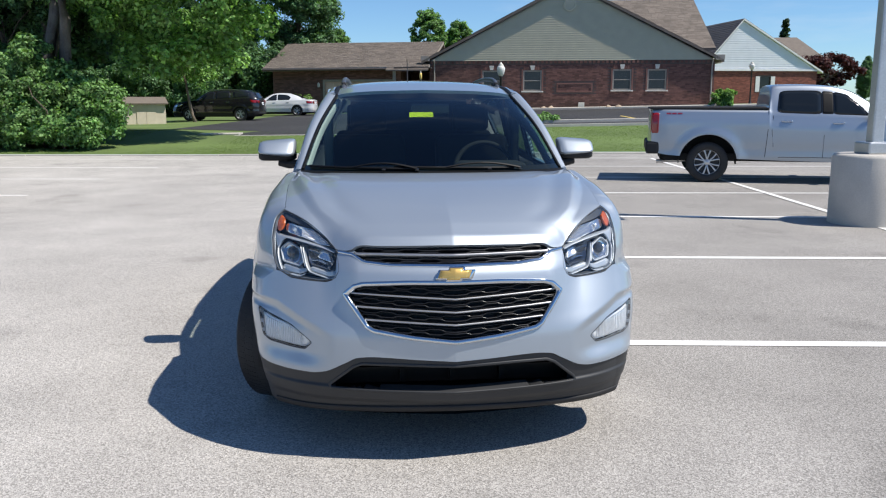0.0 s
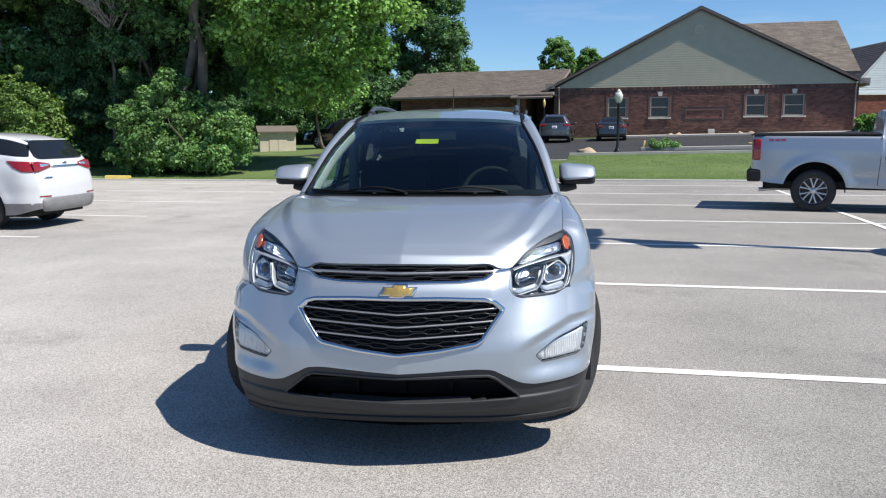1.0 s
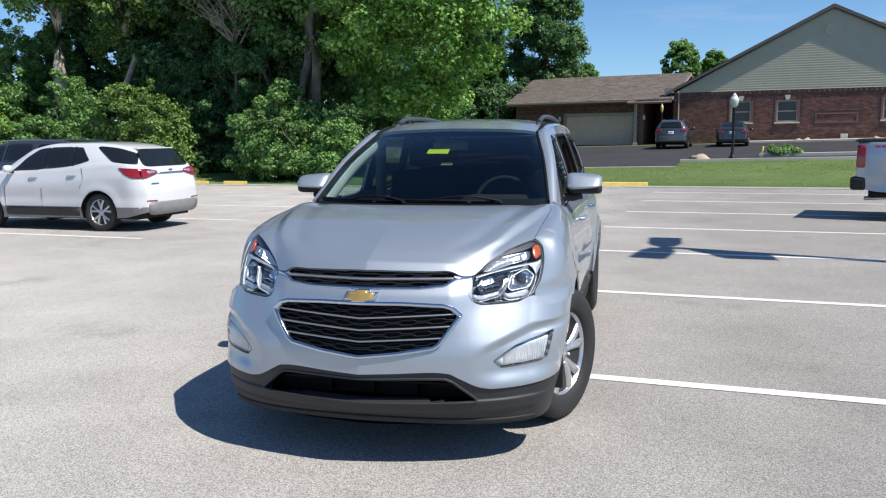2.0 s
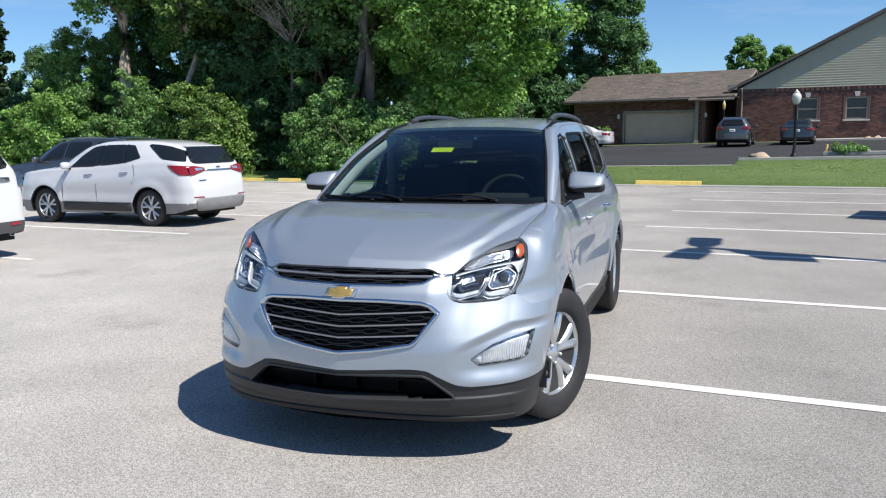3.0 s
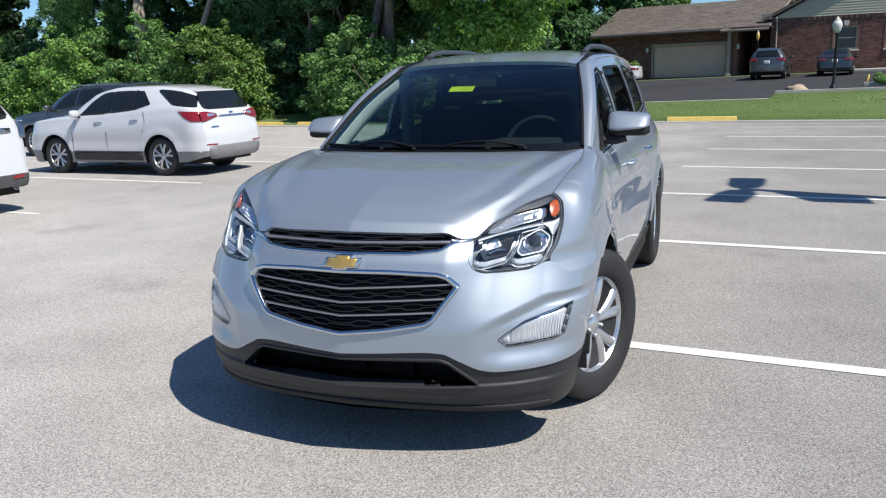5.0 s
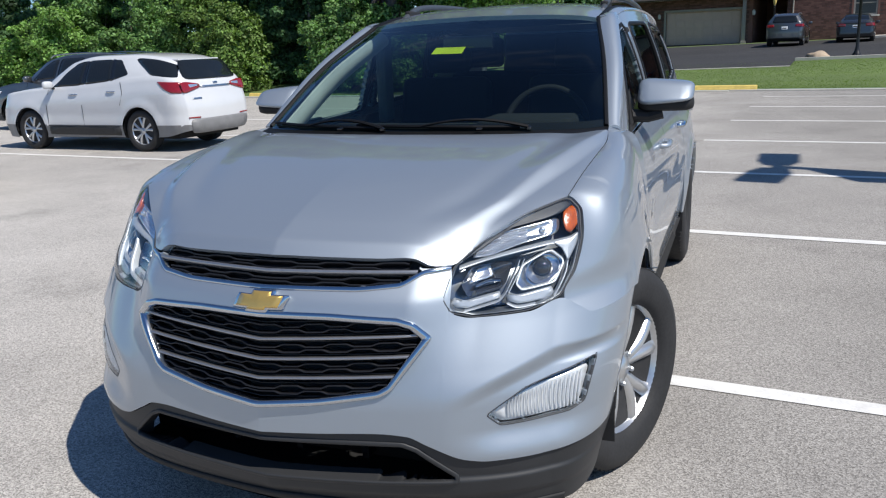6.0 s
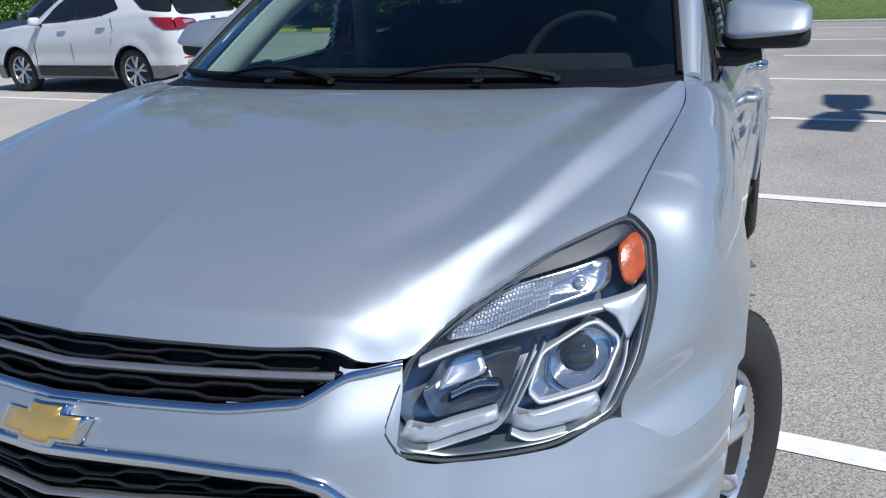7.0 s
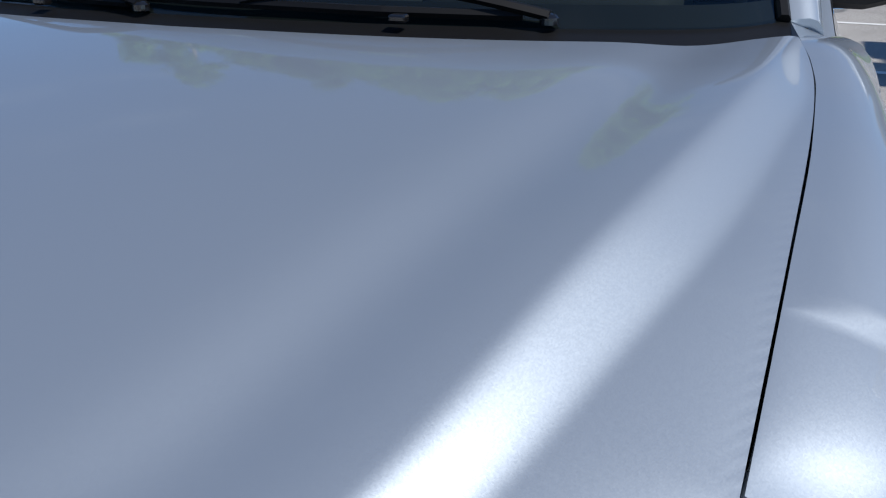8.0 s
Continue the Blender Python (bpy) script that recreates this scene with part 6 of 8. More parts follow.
    for k in range(20):
        x = 0.662 + k * 0.0085
        z0, z1 = 0.500 + 0.07 * max(0.0, x - 0.79), 0.556 + 0.25 * (x - 0.662)
        vs, fs = bar_on(lambda p, q, o: nz(p, q, o - 0.009), [(x, z0 + (z1 - z0) * f) for f in np.linspace(0.0, 1.0, 6)], 0.0024, 0.0, 0.004)
        skin("rib", vs, fs, M["fog_white"], fog, flip=fl)
    fl_lens = skin("lens", *patch_on(nz, scaled(fo, 0.96), 5, 0.0, 0.003), M["clear_lens"], fog, flip=fl)
    fl_lens.visible_shadow = False

# --- mirrors on the doors
for sg in (1, -1):
    base = Matrix.Translation((sg * 0.913, 1.72, 1.243))
    bm = bmesh.new()
    bmesh.ops.create_uvsphere(bm, u_segments=28, v_segments=18, radius=1.0)
    for v in bm.verts:
        x, y, z = v.co
        sq = lambda a, k: math.copysign(abs(a) ** k, a)
        X, Z = sq(x, 0.42), sq(z, 0.42)
        Y = sq(y, 0.8)
        v.co = Vector((sg * X * 0.113, Y * (0.075 if y < 0 else 0.035) + 0.050 * Z, Z * (0.047 - 0.009 * X) + 0.022))
    bmesh.ops.transform(bm, matrix=base, verts=bm.verts)
    mir = part("door_mirror", bm, M["silver"], suv, "silver door mirror with black base", True)
    bm = bmesh.new()
    bmesh.ops.create_uvsphere(bm, u_segments=24, v_segments=12, radius=1.0)
    for v in bm.verts:
        x, y, z = v.co
        sq = lambda a, k: math.copysign(abs(a) ** k, a)
        v.co = Vector((sg * sq(x, 0.45) * 0.1135, sq(y, 0.7) * 0.078, sq(z, 0.5) * 0.032 - 0.026))
    bmesh.ops.transform(bm, matrix=base, verts=bm.verts)
    part("lower_shell", bm, M["black_matt"], mir, "black lower shell", True)
    part("arm", sweep([(sg * 0.90, 1.70, 1.180), (sg * 0.84, 1.69, 1.165), (sg * 0.775, 1.66, 1.170)], 0.036, 10, flat=0.75), M["black_matt"], mir)
    bm = bmesh.new()
    q = [bm.verts.new(Vector((sg * (cabin(y, f).x + 0.004), y, cabin(y, f).z))) for y, f in ((1.44, 0.02), (1.74, 0.02), (1.74, 0.40), (1.62, 0.34))]
    bm.faces.new(q if sg > 0 else q[::-1])
    part("sail_panel", bm, M["black_matt"], mir)
    part("mirror_glass", box_bm(0.19, 0.006, 0.105, (sg * 0.925, 1.738, 1.183), 0.002), M["chrome"], mir)

# --- wipers
def on_screen(x, f, off):
    lo = Vector((x, float(np.interp(abs(x), [0, 0.25, 0.5, 0.66, 0.737], [1.085, 1.098, 1.15, 1.225, 1.315])), 1.166))
    return lo + Vector((0, 0.42, 0.22)) * f + Vector((0, -0.4, 0.9)).normalized() * off


for (x0, x1, f0, f1) in ((0.47, -0.19, 0.010, 0.055), (-0.10, -0.66, 0.010, 0.050)):
    arm = [on_screen(x0 + (x1 - x0) * t, f0 + (f1 - f0) * t * (1.3 - 0.3 * t) + 0.045 * math.sin(math.pi * t / 0.62), 0.012 + 0.016 * math.sin(math.pi * t / 0.62)) for t in np.linspace(0, 0.62, 16)]
    wiper = part("wiper", sweep(arm, 0.010, 6, flat=0.6, taper=lambda t: 1.2 - 0.5 * t), M["wiper_black"], suv, "black windscreen wiper")
    blade = [on_screen(x0 + (x1 - x0) * t, (f0 + (f1 - f0) * t) * 0.9 + 0.01, 0.008) for t in np.linspace(0.05, 1.05, 20)]
    part("blade", sweep(blade, 0.007, 6), M["wiper_black"], wiper)
    part("pivot", revolve([(0.012, 0), (0.012, 0.008), (0.008, 0.012), (0.0, 0.014)], 14, m=Matrix.Translation(arm[0] - Vector((0, 0, 0.010)))), M["black_gloss"], wiper)
for x in (-0.28, 0.295):
    p = on_screen(x, -0.03, 0.012)
    part("washer_nozzle", box_bm(0.022, 0.018, 0.010, p, 0.003), M["black_gloss"], suv)

# black printed band along the foot and sides of the glass
vs, fs = coons([(p[0], p[1] + 0.004, p[2] - 0.004) for p in W_LOW], [(p[0] * 0.985, p[1] + 0.055, p[2] + 0.022) for p in W_LOW], [(0, 1.089, 1.162), (0, 1.14, 1.188)], [(0.737, 1.319, 1.159), (0.726, 1.37, 1.185)], 24, 3)
allv, allf = vs + [mirror_x(v) for v in vs], fs + [tuple(i + len(vs) for i in f[::-1]) for f in fs]
skin("printed_band", allv, allf, M["wiper_black"], suv)

# --- sticker, mirror and interior
def glass_pt(x, f, off=0.0):
    a = Vector((x, 1.10 + 0.25 * x * x * 0.5, 1.166))
    t = Vector((x * 0.78, 2.035 + 0.1 * x * x, 1.606))
    return a.lerp(t, f) + Vector((0, 0.42, -0.9)).normalized() * (off - 0.012 * math.sin(math.pi * f))


bm = bmesh.new()
q = [bm.verts.new(glass_pt(x, f, 0.012)) for x, f in ((-0.132, 0.635), (0.038, 0.635), (0.038, 0.700), (-0.132, 0.700))]
bm.faces.new(q)
bmesh.ops.solidify(bm, geom=bm.faces, thickness=0.002)
sticker = part("windscreen_sticker", bm, M["sticker"], suv, "blank fluorescent yellow sticker inside the windscreen")
part("rear_view_mirror", box_bm(0.24, 0.03, 0.065, (0.02, 1.83, 1.455), 0.012), M["black_gloss"], suv)


def seat(x, y, wide, name):
    s = part(name, box_bm(wide, 0.50, 0.16, (x, y, 0.62), 0.05, 3), M["interior"], suv, "dark cloth seat", True)
    bm = box_bm(wide, 0.14, 0.60, (0, 0, 0), 0.05, 3)
    bmesh.ops.transform(bm, matrix=pose(x, y + 0.24, 0.72, -14), verts=bm.verts)
    part("backrest", bm, M["interior"], s, smooth=True)
    for dx in ((0,) if wide < 0.8 else (-0.42, 0.42)):
        bm = box_bm(0.26, 0.09, 0.19, (0, 0, 0), 0.035, 3)
        bmesh.ops.transform(bm, matrix=pose(x + dx, y + 0.40, 1.33, -12), verts=bm.verts)
        part("headrest", bm, M["interior"], s, smooth=True)
    return s


seat(0.37, 2.25, 0.52, "front_seat")
seat(-0.37, 2.25, 0.52, "front_seat")
seat(0.0, 3.12, 1.28, "rear_bench")
bm = box_bm(1.40, 0.50, 0.20, (0, 1.60, 0.93), 0.06, 3)
box_bm(0.42, 0.30, 0.09, (0.37, 1.58, 1.09), 0.04, 3, bm=bm)
part("dashboard", bm, M["interior"], suv, "dark dashboard", True)
vs, fs = grid(lambda u, v: Vector(((u * 2 - 1) * 0.70, 1.17 + 0.55 * v, 1.135 - 0.01 * v)), 6, 4)
skin("dash_top", vs, fs, M["interior"], suv)
bm = bmesh.new()
ring = [(0.19 * math.cos(a), 0.19 * math.sin(a), 0) for a in np.linspace(0, 2 * math.pi, 37)]
wm = pose(0.37, 1.86, 1.10, 68)
sweep([wm @ Vector(p) for p in ring], 0.015, 8, bm=bm)
for a in (0, 180, 270):
    sweep([wm @ Vector((0, 0, 0)), wm @ Vector((0.19 * math.cos(radians(a)), 0.19 * math.sin(radians(a)), 0))], 0.018, 6, bm=bm)
box_bm(0.14, 0.12, 0.05, (0, 0, -0.025), 0.02, bm=bm, m=wm)
part("steering_wheel", bm, M["interior"], suv, "dark steering wheel", True)
for sg in (1, -1):
    inner = [Vector((sg * (p[0] - 0.020), p[1] + 0.045, p[2] - 0.022)) for p in PIL_IN]
    outer = [Vector((sg * (p[0] + 0.012), p[1] + 0.19, p[2] - 0.085)) for p in PIL_IN]
    vs = [a.lerp(b, f) + Vector((-sg * 0.02 * math.sin(math.pi * f), 0, 0)) for a, b in zip(inner, outer) for f in np.linspace(0, 1, 6)]
    fs = [(k * 6 + q, k * 6 + q + 1, (k + 1) * 6 + q + 1, (k + 1) * 6 + q) for k in range(len(inner) - 1) for q in range(5)]
    # same trim in two colours: sunlit side painted pale, shaded side painted dark
    skin("pillar_trim", vs, fs, M["trim_light" if sg < 0 else "interior"], suv, "inner pillar trim in a pale, sunlit colour" if sg < 0 else "inner pillar trim with shade painted in as a dark colour", flip=sg > 0, thick=0.012)
    # centre pillar likewise: shade on the sg > 0 side is its dark colour
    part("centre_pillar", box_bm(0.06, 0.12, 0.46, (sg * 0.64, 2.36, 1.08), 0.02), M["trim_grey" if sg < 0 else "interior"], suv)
vs, fs = grid(lambda u, v: Vector(((u * 2 - 1) * 0.56, 2.06 + 2.3 * v, 1.555 + 0.045 * math.sin(math.pi * v))), 8, 10)
skin("headliner", vs, fs, M["trim_grey"], suv, flip=True)
bm = box_bm(1.70, 3.9, 0.10, (0, 2.75, 0.24))
box_bm(1.5, 0.08, 0.60, (0, 1.28, 0.40), bm=bm)
box_bm(1.30, 0.5, 0.45, (0, 0.75, 0.36), bm=bm)
part("underbody", bm, M["underbody"], suv)
vs, fs = grid(lambda u, v: (lambda x: Vector((x, wrap(x, 0.21).y * (1 - v) + 1.0 * v + 0.02, 0.205)))((u * 2 - 1) * 0.70), 30, 4)
skin("undertray", vs, fs, M["underbody"], suv)
for sg in (1, -1):
    for wy in (FW_Y, RW_Y):
        bm = bmesh.new()
        seg = 20
        ra = []
        for k in range(seg + 1):
            a = math.pi * k / seg * 1.1 - 0.05 * math.pi
            ra.append([bm.verts.new((sg * xx, wy + (ARCH + 0.005) * math.cos(a), HUB_Z + (ARCH + 0.005) * math.sin(a))) for xx in (0.60, 0.895)])
        for a, b in zip(ra, ra[1:]):
            bm.faces.new((a[0], a[1], b[1], b[0]))
        part("wheel_liner", bm, M["black_matt"], suv, "black wheel-arch liner")

# --- wheels


def wheel_on(parent, m, radius, rim, width, spokes, label, pair=True, mat="alloy", blade=1.0):
    """A wheel: x is its axle, outwards +x. Tyre with tread blocks, alloy rim with spokes, nuts and cap."""
    whl = new("wheel")
    whl.parent = parent
    whl.matrix_local = m
    whl["label"] = label
    h = width / 2
    Y = Matrix.Rotation(radians(90), 4, "Y")
    prof = [(rim - 0.01, -h * 0.78), (rim + 0.02, -h * 0.9), (radius - 0.05, -h), (radius - 0.012, -h * 0.86), (radius, -h * 0.68), (radius, h * 0.68), (radius - 0.012, h * 0.86), (radius - 0.05, h), (rim + 0.02, h * 0.92), (rim - 0.006, h * 0.80), (rim - 0.02, h * 0.55)]
    bm = revolve(prof, 72, m=Y)
    tyre = part("tyre", bm, M["rubber"], whl, "black tyre", True)
    bm = bmesh.new()
    for k in range(72):
        a = 2 * math.pi * k / 72
        for col, off in ((-0.50, 0), (-0.17, 0.5), (0.17, 0), (0.50, 0.5)):
            aa = a + off * 2 * math.pi / 72
            mm = Matrix.Rotation(aa, 4, "X") @ Matrix.Translation((col * h * 1.15, 0, radius - 0.0005)) @ Matrix.Rotation(0.22 if col < 0 else -0.22, 4, "Z")
            box_bm(h * 0.36, 0.027, 0.005, (0, 0, -0.0038), bm=bm, m=mm)
    part("tread", bm, M["rubber"], whl)
    bm = revolve([(rim, -h * 0.7), (rim - 0.02, -h * 0.4), (rim - 0.035, h * 0.3), (rim - 0.018, h * 0.62), (rim - 0.004, h * 0.80), (rim + 0.004, h * 0.84), (rim + 0.006, h * 0.78)], 64, m=Y)
    for f in [f for f in bm.faces if len(f.verts) > 4]:
        bm.faces.remove(f)
    rm = part("rim", bm, M[mat], whl, "silver alloy rim", True)
    for k in range(spokes):
        for off in ((-0.20, 0.20) if pair else (0.0,)):
            a = 2 * math.pi * k / spokes
            bm = bmesh.new()
            rows = []
            for t in np.linspace(0, 1, 7):
                r = 0.045 + (rim - 0.062) * t
                ang = a + off * (0.55 + 0.75 * t)
                wdt = (0.022 + 0.009 * t - 0.003 * math.sin(math.pi * t)) * (rim / 0.23) * blade
                xo = h * (0.52 + 0.10 * t + 0.10 * math.sin(math.pi * t))
                c, s = math.cos(ang), math.sin(ang)
                ring = []
                for dw, dx in ((-1, -0.035), (-0.82, -0.002), (0, 0.007), (0.82, -0.002), (1, -0.035)):
                    ring.append(bm.verts.new((xo + dx, r * s + wdt * dw * c, r * c - wdt * dw * s)))
                rows.append(ring)
            for p, q in zip(rows, rows[1:]):
                for i in range(4):
                    bm.faces.new((p[i], p[i + 1], q[i + 1], q[i]))
            bmesh.ops.recalc_face_normals(bm, faces=bm.faces)
            part("spoke", bm, M[mat], whl, smooth=True)
    bm = revolve([(0.075, h * 0.30), (0.072, h * 0.52), (0.040, h * 0.60), (0.034, h * 0.66), (0.0, h * 0.68)], 24, m=Y)
    part("hub_cap", bm, M[mat], whl, "silver hub cap", True)
    for k in range(5):
        a = 2 * math.pi * (k + 0.5) / 5
        bm = revolve([(0.010, 0), (0.010, 0.02), (0.006, 0.026), (0, 0.026)], 6, m=Matrix.Translation((h * 0.48, 0.056 * math.sin(a), 0.056 * math.cos(a))) @ Y)
        part("nut", bm, M["lamp_satin"], whl)
    bm = revolve([(0.0, 0.0), (rim * 0.72, 0.0), (rim * 0.72, 0.02), (0.0, 0.02)], 32, m=Matrix.Translation((-h * 0.1, 0, 0)) @ Y)
    part("brake_disc", bm, M["rail"], whl, "steel brake disc")
    bm = revolve([(0.0, 0.0), (rim - 0.02, 0.0), (rim - 0.02, 0.01), (0.0, 0.01)], 32, m=Matrix.Translation((-h * 0.5, 0, 0)) @ Y)
    part("dust_shield", bm, M["black_matt"], whl)
    return whl


STEER = -22
for sg in (1, -1):
    out = Matrix.Identity(4) if sg > 0 else Matrix.Rotation(math.pi, 4, "Z")
    wheel_on(suv, pose(sg * 0.80, FW_Y, HUB_Z, 0, 0, STEER) @ out, 0.360, 0.240, 0.225, 5, "turned front wheel with five split-spoke alloy rim")
    wheel_on(suv, pose(sg * 0.795, RW_Y, HUB_Z) @ out, 0.360, 0.240, 0.225, 5, "rear wheel with five split-spoke alloy rim")

# ---- parked vehicles: each in its own frame, nose at y = 0, tail at y = L ----


class Body:
    """A lofted car body from a few curves along its length."""

    def __init__(self, L, half, wheels, hub, arch, low, belt, top, cab, nose_in, tail_in, taper=(0.22, 0.16)):
        self.L, self.half, self.wheels, self.hub, self.arch = L, half, wheels, hub, arch
        self.low, self.belt, self.top, self.cab = (spline(*c) for c in (low, belt, top, cab))
        self.nose_in, self.tail_in = spline(*nose_in), spline(*tail_in)
        self.taper = taper
        self.flare = 0.022

    def width(self, y):
        a = max(0.0, (0.55 - y) / 0.55)
        b = max(0.0, (y - self.L + 0.40) / 0.40)
        return self.half * (1 - self.taper[0] * a ** 2.4 - self.taper[1] * b ** 2.4)

    def shift(self, y, z):
        a = max(0.0, 1 - y / 0.6) ** 2
        b = max(0.0, 1 - (self.L - y) / 0.9) ** 1.5
        return y + self.nose_in(z) * a - self.tail_in(z) * b

    def side(self, y, z, out=0.0):
        zb = self.belt(y)
        q = -0.05 * smooth(0.55, 0.2, z) - 0.06 * smooth(zb - 0.28, zb + 0.05, z) - 0.012 * math.exp(-((z - 0.62) / 0.1) ** 2)
        flare = sum(self.flare * math.exp(-((math.hypot(y - wy, z - self.hub) - self.arch - 0.03) / 0.07) ** 2) for wy in self.wheels)
        return Vector((self.width(y) + q + flare + out, self.shift(y, z), z))

    def cabin(self, y, f, out=0.0):
        zb = self.belt(y)
        b = self.side(y, zb)
        xr = self.cab(y) * self.width(y) / self.half
        zr = max(self.top(y) - 0.045, zb + 0.004)
        x = b.x - 0.01 + (xr - b.x + 0.01) * f + 0.02 * math.sin(math.pi * f) * min(1, (zr - zb) / 0.3)
        z = zb + (zr - zb) * f
        return Vector((x + out, self.shift(y, z), z + out * 0.35))

    def crown(self, y, g, out=0.0):
        e = self.cabin(y, 1.0)
        z = e.z + (self.top(y) - e.z) * math.sin(g * math.pi / 2)
        return Vector((e.x * math.cos(g * math.pi / 2) ** 0.9 if g < 1 else 0.0, self.shift(y, z), z + out))

    def rear(self, x, z, out=0.0):
        return Vector((x, self.shift(self.L, z) + out + 0.05 - 0.05 * min(1.0, abs(x) / (self.half * 0.8)) ** 2, z))

    def front(self, x, z, out=0.0):
        return Vector((x, self.shift(0, z) - out - 0.06 + 0.06 * min(1.0, abs(x) / (self.half * 0.75)) ** 2, z))

    def stations(self, extra=()):
        ys = list(np.linspace(0, self.L, 72)) + [0.03, 0.08, self.L - 0.03, self.L - 0.08] + list(extra)
        return sorted(ys)

    def shell(self, parent, mat, lower_mat=None, split=0.0, cuts=(), extra=(), label=""):
        """Painted shell; faces below split (a height) go to a second part in lower_mat."""
        ys = self.stations(extra)
        rings = []
        n1, n2, n3 = 18, 10, 6
        for y in ys:
            zl, zb = self.low(y), self.belt(y)
            ring = []
            zs = list(np.linspace(zl, zb, n1))
            if split:
                k = int(np.argmin([abs(z - split) for z in zs]))
                zs[k] = split
            for z in zs:
                yy, zz = y, z
                for wy in self.wheels:
                    d = math.hypot(y - wy, z - self.hub)
                    if 1e-5 < d < self.arch:
                        yy, zz = wy + (y - wy) * self.arch / d, self.hub + (z - self.hub) * self.arch / d
                ring.append(self.side(yy, max(zz, 0.12)))
            ring += [self.cabin(y, f) for f in np.linspace(0, 1, n2 + 1)[1:]]
            ring += [self.crown(y, g) for g in np.linspace(0, 1, n3 + 1)[1:]]
            rings.append(ring)
        n = len(rings[0])
        verts = [v for r in rings for v in r]
        upper, lower = [], []
        for i in range(len(ys) - 1):
            for j in range(n - 1):
                ym, zm = (ys[i] + ys[i + 1]) / 2, None
                q = (i * n + j, (i + 1) * n + j, (i + 1) * n + j + 1, i * n + j + 1)
                if j < n1 - 1:
                    zm = sum((self.low(y) + (self.belt(y) - self.low(y)) * (j + 0.5) / (n1 - 1)) for y in (ys[i], ys[i + 1])) / 2
                    if any(math.hypot(ym - wy, zm - self.hub) < self.arch * 0.9 for wy in self.wheels):
                        continue
                elif j < n1 - 1 + n2 and any(inside(c, ym, (j - n1 + 1.5) / n2) for c in cuts):
                    continue
                zc = sum(verts[k].z for k in q) / 4
                (lower if lower_mat and j < n1 - 1 and zc < split else upper).append(q)
        # nose and tail close over from side to side
        caps_u, caps_l, cap_v = [], [], []
        for end, fn, ring in ((0, self.front, rings[0]), (1, self.rear, rings[-1])):
            base = len(verts) + len(cap_v)
            m = 10
            for v in ring:
                for k in range(m + 1):
                    x = v.x * (1 - k / m)
                    p = fn(x, v.z)
                    o = fn(v.x, v.z)
                    cap_v.append(Vector((x, v.y + (p.y - o.y), v.z)))
            for j in range(n - 1):
                for k in range(m):
                    a = base + j * (m + 1) + k
                    q = (a, a + m + 1, a + m + 2, a + 1)
                    q = q[::-1] if end else q
                    (caps_l if lower_mat and ring[j].z + 1e-4 < split and ring[j + 1].z < split + 0.03 else caps_u).append(q)
        verts += cap_v
        upper += caps_u
        lower += caps_l
        nv = len(verts)
        allv = verts + [mirror_x(v) for v in verts]
        body = skin("body", allv, upper + [tuple(k + nv for k in f[::-1]) for f in upper], mat, parent, label)
        if lower_mat:
            skin("lower_cladding", allv, lower + [tuple(k + nv for k in f[::-1]) for f in lower], lower_mat, parent, "plastic lower cladding")
        bm = box_bm(self.half * 1.7, self.L - 0.5, 0.14, (0, self.L / 2, self.low(self.L / 2) - 0.02))
        for wy in self.wheels:
            box_bm(self.half * 1.25, self.arch * 2.0, self.arch * 0.9, (0, wy, self.low(self.L / 2)), bm=bm)
        part("underbody", bm, M["underbody"], parent)
        for wy in self.wheels:
            for sg in (1, -1):
                bm = bmesh.new()
                ra = []
                for k in range(17):
                    a = math.pi * k / 16 * 1.04 - 0.02 * math.pi
                    ra.append([bm.verts.new((sg * xx, wy + self.arch * math.cos(a), self.hub + self.arch * math.sin(a))) for xx in (self.half * 0.62, self.half - 0.03)])
                for a, b in zip(ra, ra[1:]):
                    bm.faces.new((a[0], a[1], b[1], b[0]))
                part("wheel_liner", bm, M["black_matt"], parent)
        return body

    def glass(self, parent, windows, rear=None, front=None, mat="far_glass"):
        for w in windows:
            ol = rounded(w, 48, 0.14)
            vs, fs = patch_on(lambda a, b, o: self.cabin(a, b, o), ol, 4, 0.005, 0, 0.01)
            both("side_window", vs, fs, M[mat], parent, "dark side window")
            vs, fs = frame_on(lambda a, b, o: self.cabin(a, b, o), ol, -0.02, 0.002, 0.004)
            both("window_seal", vs, fs, M["black_gloss"], parent)
        if rear:
            skin("rear_window", *patch_on(lambda a, b, o: self.rear(a, b, o), rounded(rear, 60, 0.16), 5, 0.006, 0, 0.012), M[mat], parent, "dark rear window", flip=True)
        if front:
            y0, y1, wd = front
            vs, fs = grid(lambda u, v: self.crown(y0 + (y1 - y0) * v, 1 - abs(u * 2 - 1) * wd, 0.005) * 1.0 if False else Vector(((1 if u > 0.5 else -1) * self.crown(y0 + (y1 - y0) * v, 1 - abs(u * 2 - 1) * wd).x, self.crown(y0 + (y1 - y0) * v, 1 - abs(u * 2 - 1) * wd).y, self.crown(y0 + (y1 - y0) * v, 1 - abs(u * 2 - 1) * wd).z + 0.008)), 16, 10)
            skin("windscreen", vs, fs, M[mat], parent)

    def on_rear(self, name, outline, mat, parent, label="", out=0.008, dome=0.0, mirror=True, lip=0.015, soft=0.15):
        vs, fs = patch_on(lambda a, b, o: self.rear(a, b, o), rounded(outline, 48, soft), 4, out, dome, lip)
        if mirror:
            return both(name, vs, fs, mat, parent, label, flip=True)[0]
        return skin(name, vs, fs, mat, parent, label, flip=True)

